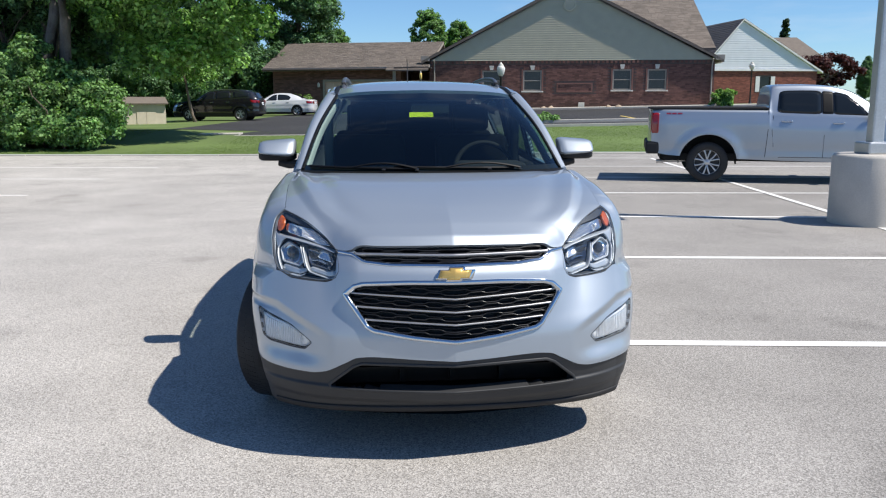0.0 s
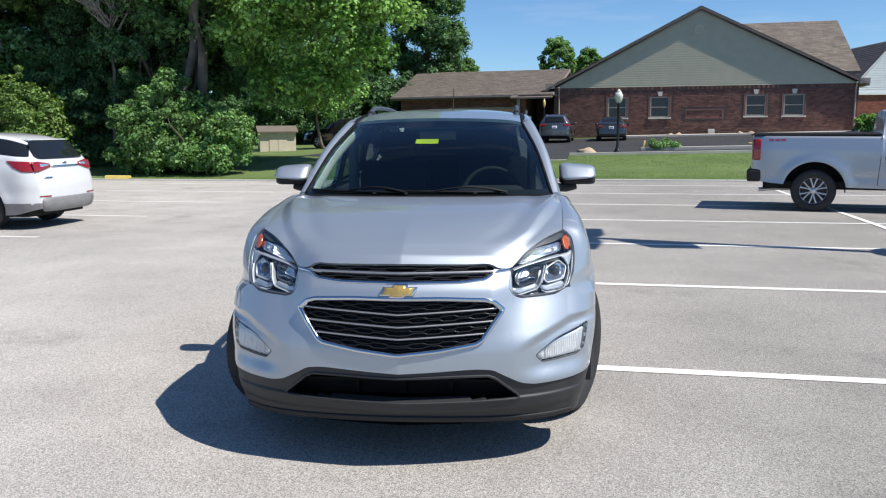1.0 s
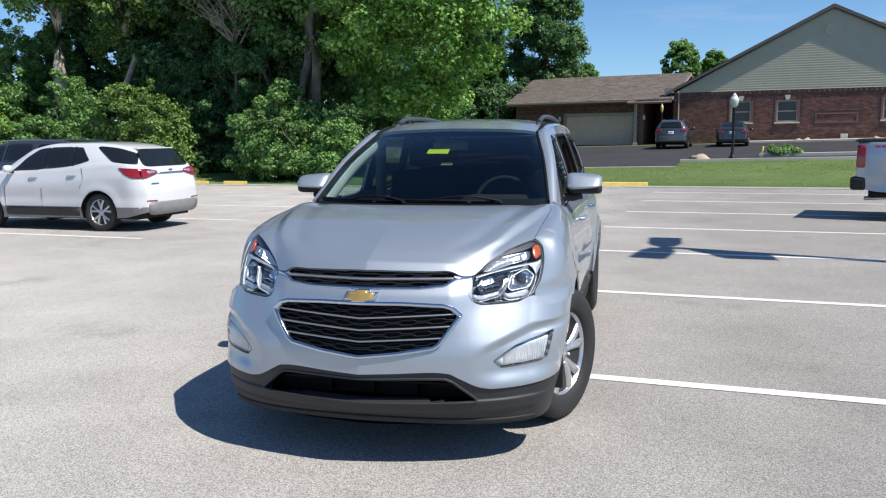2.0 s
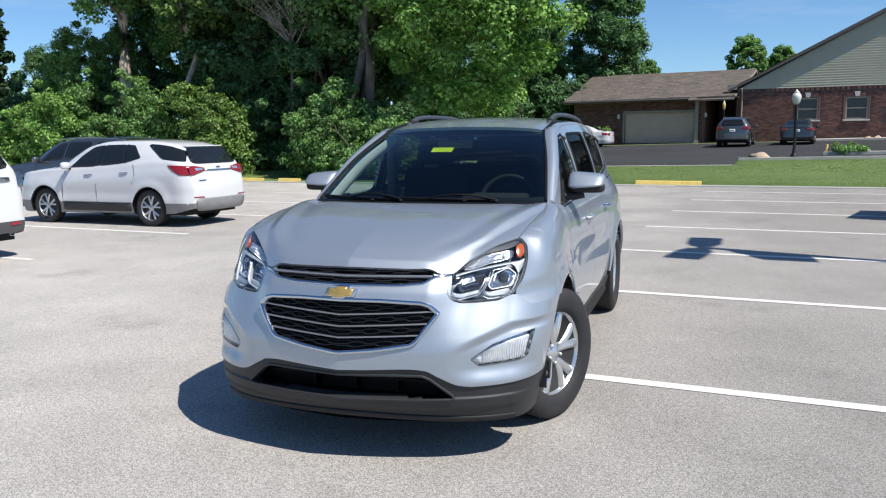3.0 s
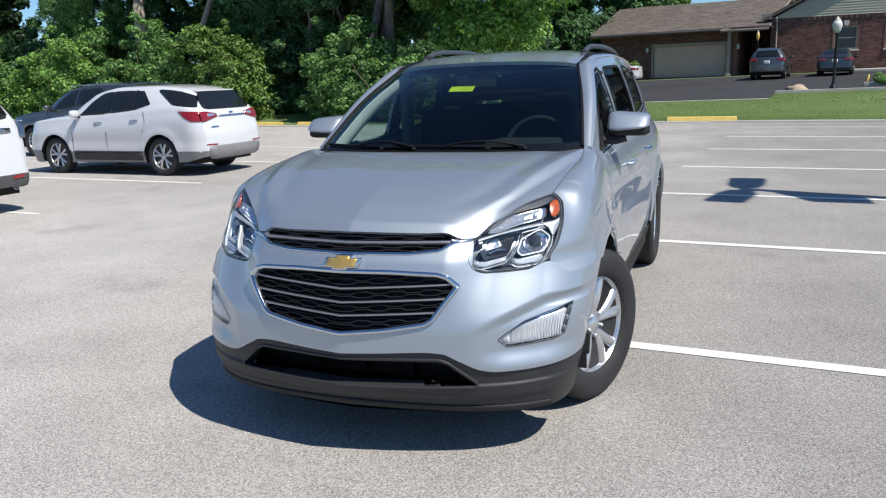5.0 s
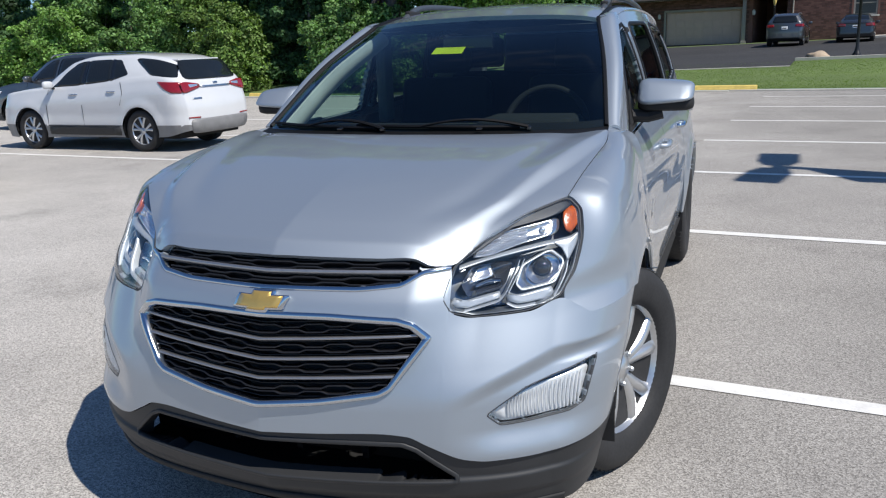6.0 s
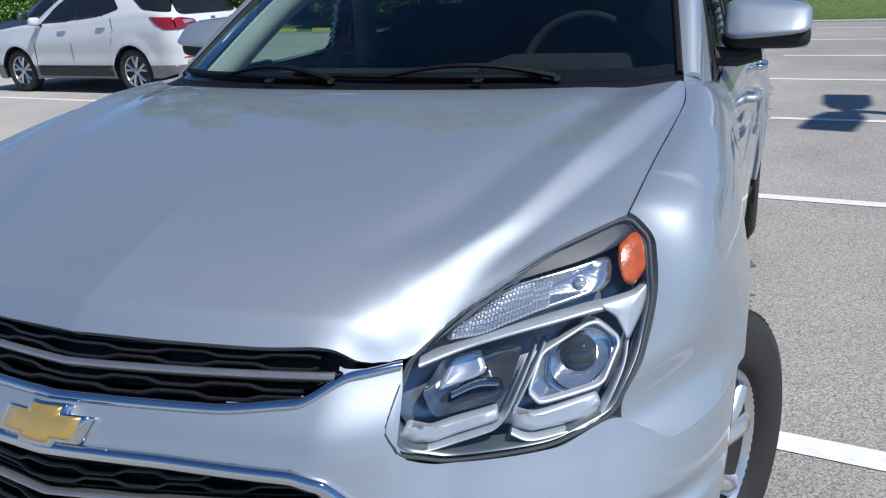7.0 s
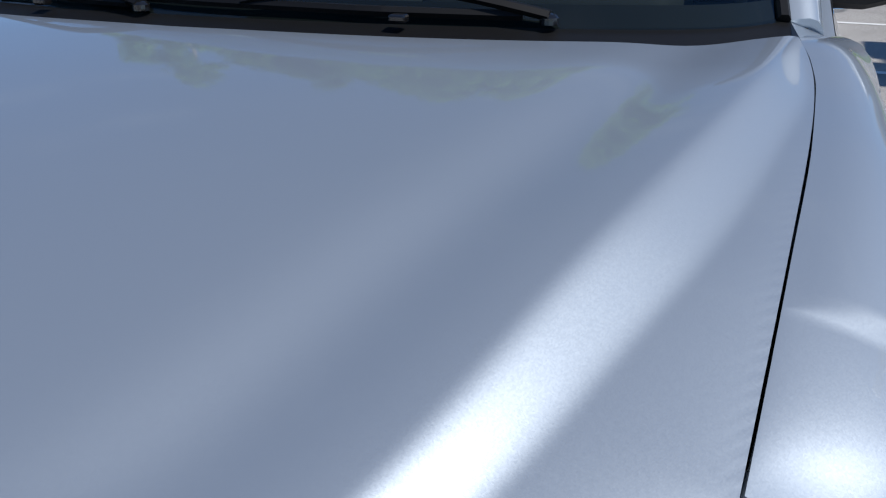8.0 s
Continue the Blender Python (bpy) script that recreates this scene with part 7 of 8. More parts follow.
    def on_side(self, name, outline, mat, parent, label="", out=0.006, soft=0.15):
        vs, fs = patch_on(lambda a, b, o: self.side(a, b, o), rounded(outline, 48, soft), 4, out, 0, 0.012)
        return both(name, vs, fs, mat, parent, label)

    def seam(self, parent, pts):
        """A dark door gap along points (y, z) of the side."""
        for sg in (1, -1):
            line = []
            for y, z in pts:
                p = self.side(y, z, 0.001) if z < self.belt(y) else self.cabin(y, (z - self.belt(y)) / max(0.05, self.top(y) - 0.045 - self.belt(y)), 0.001)
                line.append((sg * p.x, p.y, p.z))
            part("door_gap", sweep(line, 0.005, 5), M["black_matt"], parent)

    def handle(self, parent, y, z, mat):
        for sg in (1, -1):
            p = self.side(y, z)
            pts = [(sg * (p.x + dx), p.y + dy, z) for dx, dy in ((-0.01, -0.1), (0.012, -0.085), (0.018, 0), (0.012, 0.085), (-0.01, 0.1))]
            part("door_handle", sweep(catmull(pts, 12), 0.013, 6), mat, parent, "door handle", True)

    def mirrors(self, parent, y, mat):
        for sg in (1, -1):
            p = self.side(y, self.belt(y))
            bm = bmesh.new()
            bmesh.ops.create_uvsphere(bm, u_segments=16, v_segments=10, radius=1.0)
            for v in bm.verts:
                x, yy, z = v.co
                v.co = Vector((sg * (p.x + 0.13 + 0.105 * math.copysign(abs(x) ** 0.6, x)), p.y + 0.06 * yy, p.z + 0.06 + 0.07 * math.copysign(abs(z) ** 0.6, z)))
            mr = part("door_mirror", bm, mat, parent, "door mirror", True)
            part("arm", sweep([(sg * (p.x - 0.02), p.y, p.z - 0.01), (sg * (p.x + 0.1), p.y, p.z + 0.01)], 0.025, 6), M["black_matt"], mr)

    def wheels_on(self, parent, radius, rim, width, spokes, label, pair=True, blade=0.85):
        first = None
        for sg in (1, -1):
            out = Matrix.Identity(4) if sg > 0 else Matrix.Rotation(math.pi, 4, "Z")
            for wy in self.wheels:
                m = pose(sg * (self.half - width / 2 - 0.015), wy, self.hub) @ out
                if first is None:
                    first = wheel_on(parent, m, radius, rim, width, spokes, label, pair, blade=blade)
                else:
                    copy_thing(first, m)


def placed(near, local, turn, dz=0.0):
    """The pose that brings the local point (x, y) on to the world point near, turned about z."""
    r = Matrix.Rotation(radians(turn), 4, "Z")
    d = r @ Vector((local[0], local[1], 0))
    x, y = near[0] - d.x, near[1] - d.y
    return Matrix.Translation((x, y, dz)) @ r


def plate_on(b, parent, z, w=0.30, h=0.15, x=0.0, out=0.012):
    """A number plate: pale blank with a plain dark bar."""
    pl = b.on_rear("number_plate", [(x - w / 2, z), (x + w / 2, z), (x + w / 2, z + h), (x - w / 2, z + h)], M["plate"], parent, "pale number plate", out, 0, False, 0.012, 0.04)
    b.on_rear("plate_mark", [(x - w * 0.32, z + h * 0.35), (x + w * 0.32, z + h * 0.35), (x + w * 0.32, z + h * 0.62), (x - w * 0.32, z + h * 0.62)], M["ink"], pl, "", out + 0.004, 0, False, 0.003, 0.04)


# --- white SUV in the next row
wb = Body(4.65, 0.92, (0.93, 3.655), 0.36, 0.41,
          ([0, 0.4, 2.3, 4.2, 4.65], [0.24, 0.22, 0.24, 0.26, 0.36]), ([0, 0.5, 1.2, 2.2, 3.2, 4.0, 4.65], [0.93, 1.04, 1.10, 1.12, 1.19, 1.25, 1.22]),
          ([0, 0.12, 0.5, 1.15, 1.3, 1.6, 1.95, 2.5, 3.3, 4.0, 4.4, 4.65], [0.92, 1.01, 1.09, 1.16, 1.22, 1.40, 1.575, 1.66, 1.665, 1.615, 1.555, 1.50]),
          ([0, 1.15, 1.4, 2.0, 3.0, 4.0, 4.65], [0.70, 0.72, 0.68, 0.60, 0.60, 0.585, 0.565]),
          ([0.2, 0.5, 0.9], [0.06, 0.0, 0.10]), ([0.2, 0.45, 0.7, 0.95, 1.15, 1.35, 1.55], [0.10, 0.0, 0.0, 0.05, 0.10, 0.24, 0.36]))
white_suv = thing("white_suv", placed((-8.20, 9.28), (0.92 * 0.96, 3.655 * 0.96), -95, LOW) @ Matrix.Diagonal((0.96, 0.96, 0.97, 1)), "white SUV with grey lower cladding parked in a stall", "car")
wb.shell(white_suv, M["white_paint"], M["grey_plastic"], 0.46, label="white painted body")
W_W = [[(1.58, 0.06), (2.30, 0.06), (2.30, 0.90), (2.08, 0.90), (1.82, 0.64)], [(2.36, 0.06), (3.02, 0.08), (2.96, 0.90), (2.36, 0.90)], [(3.07, 0.10), (3.42, 0.26), (3.16, 0.86), (3.01, 0.88)], [(3.46, 0.92), (3.98, 0.12), (4.30, 0.07), (4.60, 0.06), (4.62, 0.90)]]
wb.glass(white_suv, W_W, [(-0.68, 1.20), (0.68, 1.20), (0.575, 1.525), (-0.575, 1.525)])
for poly in ([(2.285, 0.05), (2.375, 0.05), (2.375, 0.91), (2.285, 0.91)], [(3.00, 0.07), (3.09, 0.09), (3.03, 0.89), (2.945, 0.91)]):
    vs, fs = patch_on(lambda a, b, o: wb.cabin(a, b, o), rounded(poly, 40, 0.03), 4, 0.003, 0, 0.006)
    both("door_pillar", vs, fs, M["black_gloss"], white_suv, "black door pillar")
wt = wb.on_rear("tail_lamp", [(0.40, 1.065), (0.72, 0.985), (0.80, 0.985), (0.81, 1.16), (0.66, 1.165), (0.41, 1.125)], M["red_lens"], white_suv, "red tail lamp with clear strip", 0.012, 0.006)
wb.on_side("tail_lamp_side", [(4.30, 1.065), (4.46, 0.99), (4.63, 0.98), (4.63, 1.165), (4.14, 1.185)], M["red_lens"], white_suv, "red side of the tail lamp", 0.010)
wb.on_rear("clear_strip", [(0.44, 1.095), (0.64, 1.07), (0.65, 1.125), (0.45, 1.12)], M["lamp_white"], white_suv, "", 0.020)
wb.on_rear("chrome_strip", [(-0.40, 1.06), (0.40, 1.06), (0.40, 1.09), (-0.40, 1.09)], M["satin"], white_suv, "satin strip between the lamps", 0.012, 0, False)
wb.on_rear("badge", [(-0.055, 1.115), (0.055, 1.115), (0.055, 1.145), (-0.055, 1.145)], M["satin"], white_suv, "plain badge", 0.012, 0, False)
wb.on_rear("script", [(0.42, 0.87), (0.62, 0.87), (0.62, 0.90), (0.42, 0.90)], M["satin"], white_suv, "", 0.006, 0, False)
wb.on_rear("bumper_reflector", [(0.52, 0.555), (0.78, 0.565), (0.78, 0.585), (0.52, 0.58)], M["red_lens"], white_suv, "", 0.008)
wb.on_rear("bumper_step", [(-0.70, 0.30), (0.70, 0.30), (0.76, 0.545), (-0.76, 0.545)], M["grey_plastic"], white_suv, "grey plastic rear bumper", 0.02, 0.01, False)
wb.on_side("sill_trim", [(1.42, 0.28), (3.20, 0.28), (3.20, 0.43), (1.42, 0.43)], M["cladding"], white_suv, "dark sill trim", 0.008, 0.05)
wb.seam(white_suv, [(1.42, 0.44), (1.42, 0.8), (1.48, 1.08)])
wb.seam(white_suv, [(2.32, 0.44), (2.32, 0.8), (2.32, 1.50)])
wb.seam(white_suv, [(3.24, 0.80), (3.32, 1.0), (3.26, 1.19)])
wb.seam(white_suv, [(1.42, 0.44), (2.32, 0.44), (3.20, 0.44)])
wb.handle(white_suv, 2.12, 0.99, M["chrome"])
wb.handle(white_suv, 3.05, 1.03, M["chrome"])
wb.mirrors(white_suv, 1.62, M["white_paint"])
wb.wheels_on(white_suv, 0.35, 0.250, 0.225, 5, "wheel with split-spoke alloy rim")
part("rear_wiper", sweep([(0.0, 4.66 - 0.19, 1.22), (0.25, 4.66 - 0.21, 1.25), (0.42, 4.66 - 0.23, 1.27)], 0.01, 6), M["black_matt"], white_suv)
part("spoiler", box_bm(1.04, 0.14, 0.03, (0, 4.24, 1.515), 0.012), M["white_paint"], white_suv)

# --- second white SUV, larger, seen from behind
eb = Body(5.0, 1.0, (1.0, 3.86), 0.385, 0.43,
          ([0, 0.4, 2.5, 4.5, 5.0], [0.26, 0.24, 0.25, 0.28, 0.36]), ([0, 0.5, 1.2, 2.2, 3.2, 4.2, 5.0], [0.95, 1.08, 1.16, 1.18, 1.20, 1.22, 1.22]),
          ([0, 0.12, 0.5, 1.2, 1.4, 1.7, 2.05, 2.6, 3.4, 4.3, 4.8, 5.0], [0.93, 1.02, 1.12, 1.2, 1.26, 1.46, 1.66, 1.75, 1.765, 1.73, 1.68, 1.62]),
          ([0, 1.2, 1.5, 2.1, 3.0, 4.3, 5.0], [0.78, 0.80, 0.74, 0.68, 0.68, 0.66, 0.645]),
          ([0.2, 0.5, 0.9], [0.06, 0.0, 0.10]), ([0.2, 0.45, 0.75, 1.05, 1.25, 1.5, 1.7], [0.08, 0.0, 0.02, 0.06, 0.10, 0.22, 0.32]))
big_suv = thing("large_white_suv", placed((-7.55, 4.80), (0.0, 5.0), -95, LOW), "large white SUV with dark lower bumper parked in a stall", "car")
eb.shell(big_suv, M["white_paint"], M["dark_plastic"], 0.52, label="white painted body")
eb.glass(big_suv, [[(1.75, 0.06), (2.45, 0.06), (2.45, 0.9), (2.25, 0.9), (1.95, 0.62)], [(2.53, 0.06), (3.4, 0.06), (3.36, 0.9), (2.53, 0.9)], [(3.55, 0.10), (4.5, 0.12), (4.62, 0.82), (3.55, 0.88)]], [(-0.72, 1.24), (0.72, 1.24), (0.60, 1.60), (-0.60, 1.60)])
eb.on_rear("tail_lamp", [(0.80, 0.99), (0.89, 0.98), (0.90, 1.20), (0.81, 1.20)], M["lamp_dark"], big_suv, "smoked tail lamp", 0.014, 0.006)
eb.on_side("tail_lamp_side", [(4.84, 0.99), (4.96, 0.98), (4.96, 1.20), (4.86, 1.20)], M["lamp_dark"], big_suv, "smoked side of the tail lamp", 0.010)
eb.on_rear("grey_strip", [(-0.68, 1.06), (0.68, 1.06), (0.68, 1.13), (-0.68, 1.13)], M["satin"], big_suv, "grey trim strip", 0.012, 0, False)
eb.on_rear("badge", [(-0.09, 1.15), (0.0, 1.135), (0.09, 1.15), (0.09, 1.19), (0.0, 1.205), (-0.09, 1.19)], M["black_gloss"], big_suv, "plain oval badge", 0.016, 0, False, 0.02, 0.4)
eb.on_rear("script", [(0.52, 0.90), (0.66, 0.90), (0.66, 0.93), (0.52, 0.93)], M["ink"], big_suv, "", 0.006, 0, False)
plate_on(eb, big_suv, 0.86, 0.32, 0.16)
eb.on_rear("handle_slot", [(-0.14, 0.79), (0.14, 0.79), (0.14, 0.81), (-0.14, 0.81)], M["cladding"], big_suv, "", 0.006, 0, False)
eb.on_rear("bumper_reflector", [(0.58, 0.46), (0.76, 0.47), (0.76, 0.51), (0.58, 0.50)], M["red_lens"], big_suv, "", 0.012)
for sg in (1, -1):
    bm = revolve([(0.045, 0), (0.048, 0.10), (0.040, 0.10), (0.038, 0.0)], 18, m=pose(sg * 0.62, 4.90, 0.36, -90))
    part("exhaust_tip", bm, M["chrome"], big_suv, "chrome exhaust tip")
eb.mirrors(big_suv, 1.75, M["white_paint"])
eb.wheels_on(big_suv, 0.385, 0.245, 0.25, 5, "wheel with alloy rim")
part("rear_wiper", sweep([(0.0, 4.86, 1.26), (0.3, 4.85, 1.29), (0.48, 4.84, 1.31)], 0.012, 6), M["black_matt"], big_suv)
part("spoiler", box_bm(1.14, 0.18, 0.035, (0, 4.55, 1.635), 0.012), M["white_paint"], big_suv)

# --- plain saloon and SUV bodies for the cars further off
def simple_suv(name, m, paint, lower, label, lights=True, group=""):
    b = Body(4.75, 0.92, (0.95, 3.75), 0.36, 0.41,
             ([0, 0.4, 2.3, 4.3, 4.75], [0.24, 0.22, 0.24, 0.26, 0.36]), ([0, 0.5, 1.2, 2.2, 3.2, 4.2, 4.75], [0.85, 0.98, 1.08, 1.12, 1.17, 1.22, 1.2]),
             ([0, 0.12, 0.5, 1.15, 1.35, 1.65, 2.0, 2.6, 3.4, 4.2, 4.6, 4.75], [0.84, 0.93, 1.02, 1.12, 1.2, 1.40, 1.58, 1.67, 1.68, 1.63, 1.57, 1.52]),
             ([0, 1.15, 1.4, 2.0, 3.0, 4.2, 4.75], [0.70, 0.72, 0.68, 0.60, 0.61, 0.59, 0.57]),
             ([0.2, 0.5, 0.9], [0.06, 0.0, 0.10]), ([0.2, 0.45, 0.7, 1.0, 1.2, 1.4, 1.6], [0.10, 0.0, 0.0, 0.05, 0.10, 0.24, 0.36]))
    t = thing(name, m, label, "car", group)
    b.shell(t, paint, lower, 0.42)
    b.glass(t, [[(1.66, 0.06), (2.34, 0.06), (2.34, 0.90), (2.14, 0.90), (1.84, 0.62)], [(2.42, 0.06), (3.25, 0.08), (3.15, 0.90), (2.42, 0.90)], [(3.38, 0.12), (4.28, 0.22), (4.40, 0.78), (3.36, 0.86)]], [(-0.62, 1.18), (0.62, 1.18), (0.50, 1.52), (-0.50, 1.52)], (1.28, 1.95, 0.86))
    b.on_rear("tail_lamp", [(0.50, 0.98), (0.84, 0.95), (0.86, 1.10), (0.52, 1.10)], M["red_lens"], t, "red tail lamp", 0.012, 0.006)
    b.on_side("tail_lamp_side", [(4.40, 0.98), (4.70, 0.95), (4.72, 1.10), (4.32, 1.12)], M["red_lens"], t, "", 0.01)
    b.on_side("headlamp_side", [(0.10, 0.72), (0.50, 0.78), (0.62, 0.90), (0.16, 0.84)], M["lamp_white"], t, "headlamp", 0.006)
    plate_on(b, t, 0.84)
    b.seam(t, [(1.45, 0.42), (1.45, 0.8), (1.5, 1.08)])
    b.seam(t, [(2.38, 0.42), (2.38, 0.8), (2.38, 1.5)])
    b.handle(t, 2.2, 0.98, M["chrome"])
    b.handle(t, 3.1, 1.0, M["chrome"])
    b.mirrors(t, 1.66, paint)
    b.wheels_on(t, 0.36, 0.235, 0.225, 5, "wheel with alloy rim")
    for sg in (1, -1):
        part("roof_rail", sweep(catmull([(sg * 0.56, 2.0, 1.59), (sg * 0.57, 2.15, 1.65), (sg * 0.58, 3.0, 1.68), (sg * 0.57, 4.0, 1.63), (sg * 0.56, 4.15, 1.57)], 20), 0.015, 6), M["satin"], t)
    return t


def simple_saloon(name, m, paint, label, group=""):
    b = Body(4.8, 0.915, (0.95, 3.75), 0.335, 0.375,
             ([0, 0.4, 2.3, 4.3, 4.8], [0.22, 0.20, 0.20, 0.22, 0.32]), ([0, 0.5, 1.2, 2.2, 3.2, 4.2, 4.8], [0.70, 0.82, 0.92, 0.95, 0.98, 1.02, 0.98]),
             ([0, 0.12, 0.5, 1.2, 1.4, 1.8, 2.2, 2.7, 3.2, 3.7, 4.1, 4.3, 4.7, 4.8], [0.68, 0.76, 0.86, 0.95, 1.0, 1.24, 1.42, 1.465, 1.44, 1.32, 1.12, 1.06, 1.05, 1.0]),
             ([0, 1.2, 1.5, 2.2, 3.2, 4.0, 4.3, 4.8], [0.70, 0.72, 0.66, 0.56, 0.55, 0.60, 0.70, 0.66]),
             ([0.2, 0.5, 0.8], [0.06, 0.0, 0.10]), ([0.2, 0.4, 0.7, 0.9, 1.05], [0.10, 0.0, 0.02, 0.03, 0.0]))
    t = thing(name, m, label, "car", group)
    b.shell(t, paint, M["black_matt"], 0.26)
    b.glass(t, [[(1.75, 0.08), (2.42, 0.06), (2.42, 0.86), (2.24, 0.86), (1.95, 0.6)], [(2.50, 0.06), (3.25, 0.08), (3.35, 0.5), (3.10, 0.82), (2.50, 0.88)]], None, (1.42, 2.12, 0.84))
    vs, fs = grid(lambda u, v: Vector(((1 if u > 0.5 else -1) * b.crown(3.35 + 0.72 * v, 1 - abs(u * 2 - 1) * 0.84).x, b.crown(3.35 + 0.72 * v, 1 - abs(u * 2 - 1) * 0.84).y, b.crown(3.35 + 0.72 * v, 1 - abs(u * 2 - 1) * 0.84).z + 0.008)), 16, 10)
    skin("rear_window", vs, fs, M["far_glass"], t)
    b.on_rear("tail_lamp", [(0.46, 0.78), (0.80, 0.78), (0.80, 0.94), (0.48, 0.92)], M["red_lens"], t, "red tail lamp", 0.012, 0.006)
    b.on_side("tail_lamp_side", [(4.42, 0.80), (4.74, 0.78), (4.74, 0.93), (4.36, 0.95)], M["red_lens"], t, "", 0.01)
    plate_on(b, t, 0.70)
    b.seam(t, [(1.5, 0.3), (1.5, 0.7), (1.55, 0.92)])
    b.seam(t, [(2.46, 0.3), (2.46, 0.7), (2.46, 1.3)])
    b.handle(t, 2.28, 0.84, M["chrome"])
    b.handle(t, 3.15, 0.86, M["chrome"])
    b.mirrors(t, 1.75, paint)
    b.wheels_on(t, 0.335, 0.22, 0.215, 5, "wheel with alloy rim")
    return t


simple_suv("grey_suv", placed((-15.4, 13.6), (0.0, 0.0), -95, LOW), M["grey_paint"], M["cladding"], "dark grey SUV half hidden behind the white one")
bx, by = -9.05, 43.2
simple_suv("black_suv", placed((bx - 2.1, by), (0.0, 0.0), -97, ground_z(bx, by)), M["black_paint"], M["black_matt"], "black SUV parked across the dark lot")
bx, by = -6.7, 51.5
simple_saloon("white_saloon", placed((bx - 2.2, by), (0.0, 0.0), -97, ground_z(bx, by)), M["white_paint"], "white saloon parked near the garage wing")
bx, by = 3.1, 45.2
simple_suv("grey_parked_suv", placed((bx, by), (0.0, 4.75), 172, ground_z(bx, by + 2)), M["grey_paint"], M["black_matt"], "grey SUV parked facing the brick building", group="cars by the building")
bx, by = 6.55, 46.4
simple_saloon("grey_parked_saloon", placed((bx, by), (0.0, 4.8), 172, ground_z(bx, by + 2)), M["darkblue_paint"], "dark grey saloon parked facing the brick building", group="cars by the building")

# --- silver crew-cab pickup with a covered bed
CAB_END = 3.49
tb = Body(5.645, 0.945, (1.00, 4.575), 0.385, 0.535,
          ([0, 0.4, 2.5, 3.4, 5.3, 5.70], [0.40, 0.34, 0.42, 0.44, 0.52, 0.60]), ([0, 0.5, 1.2, 2.0, CAB_END - 0.03, CAB_END, 4.6, 5.70], [1.02, 1.14, 1.24, 1.27, 1.30, 1.37, 1.38, 1.39]),
          ([0, 0.1, 0.5, 1.2, 1.45, 1.8, 2.15, 2.5, 3.0, CAB_END - 0.10, CAB_END - 0.02, CAB_END + 0.02, 4.6, 5.70], [1.05, 1.12, 1.2, 1.28, 1.36, 1.60, 1.78, 1.85, 1.87, 1.865, 1.83, 1.425, 1.425, 1.425]),
          ([0, 1.2, 1.6, 2.2, 3.2, CAB_END - 0.02, CAB_END + 0.02, 5.70], [0.80, 0.80, 0.72, 0.64, 0.65, 0.66, 0.86, 0.87]),
          ([0.2, 0.6, 1.1], [0.06, 0.0, 0.04]), ([0.3, 0.8, 1.4], [0.02, 0.0, 0.01]), (0.16, 0.05))
tb.flare = 0.042
pickup = thing("silver_pickup", placed((6.05, 11.93), (-0.945, 4.575), 72.5), "silver crew-cab pickup with covered bed", "truck")
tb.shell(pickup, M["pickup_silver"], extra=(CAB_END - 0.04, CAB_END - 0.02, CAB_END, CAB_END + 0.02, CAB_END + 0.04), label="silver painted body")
tb.glass(pickup, [[(1.75, 0.05), (2.36, 0.05), (2.36, 0.84), (2.14, 0.84), (1.90, 0.55)], [(2.58, 0.05), (3.34, 0.08), (3.30, 0.82), (2.58, 0.84)]], None, (1.38, 2.10, 0.86))
vs, fs = patch_on(lambda a, b, o: tb.cabin(a, b, o), rounded([(2.375, 0.04), (2.565, 0.04), (2.565, 0.85), (2.375, 0.85)], 40, 0.03), 4, 0.004, 0, 0.008)
both("door_pillar", vs, fs, M["wiper_black"], pickup, "black door pillar")
part("bed_cover", box_bm(1.62, 2.12, 0.03, (0, 4.60, 1.415), 0.01), M["black_matt"], pickup, "black bed cover")
for sg in (1, -1):
    part("bed_rail", box_bm(0.10, 2.18, 0.035, (sg * 0.83, 4.60, 1.395), 0.012), M["black_matt"], pickup, "black bed rail cap")
tb.on_rear("tail_lamp", [(0.80, 0.95), (0.90, 0.95), (0.90, 1.33), (0.80, 1.33)], M["red_lens"], pickup, "tall red tail lamp", 0.012, 0.006)
tb.on_side("tail_lamp_side", [(5.51, 0.94), (5.64, 0.94), (5.64, 1.33), (5.51, 1.33)], M["red_lens"], pickup, "red side of the tail lamp", 0.012, 0.12)
bm = box_bm(1.80, 0.14, 0.22, (0, 5.66, 0.54), 0.03)
part("rear_bumper", bm, M["black_matt"], pickup, "black rear bumper")
for sg in (1, -1):
    part("bumper_end", box_bm(0.16, 0.26, 0.24, (sg * 0.86, 5.61, 0.54), 0.05, 3), M["black_matt"], pickup)
    # plain pink-red decal bar near the tail
    p = tb.side(5.22, 1.305, 0.004)
    for k in range(3):
        bm = box_bm(0.004, 0.085, 0.028, (0, 0, 0))
        bmesh.ops.transform(bm, matrix=Matrix.Translation((sg * p.x, 5.12 + k * 0.105, 1.30)), verts=bm.verts)
        part("decal_bar", bm, M["red_script"], pickup)
tb.seam(pickup, [(CAB_END + 0.05, 0.50), (CAB_END + 0.02, 1.0), (CAB_END + 0.02, 1.36)])
tb.seam(pickup, [(2.52, 0.50), (2.52, 0.9), (2.52, 1.28)])
tb.seam(pickup, [(3.40, 0.70), (3.44, 1.0), (3.42, 1.28)])
tb.seam(pickup, [(1.55, 0.50), (1.52, 0.9), (1.6, 1.22)])
tb.seam(pickup, [(1.55, 0.50), (2.52, 0.50), (3.3, 0.50)])
tb.handle(pickup, 3.18, 1.17, M["chrome"])
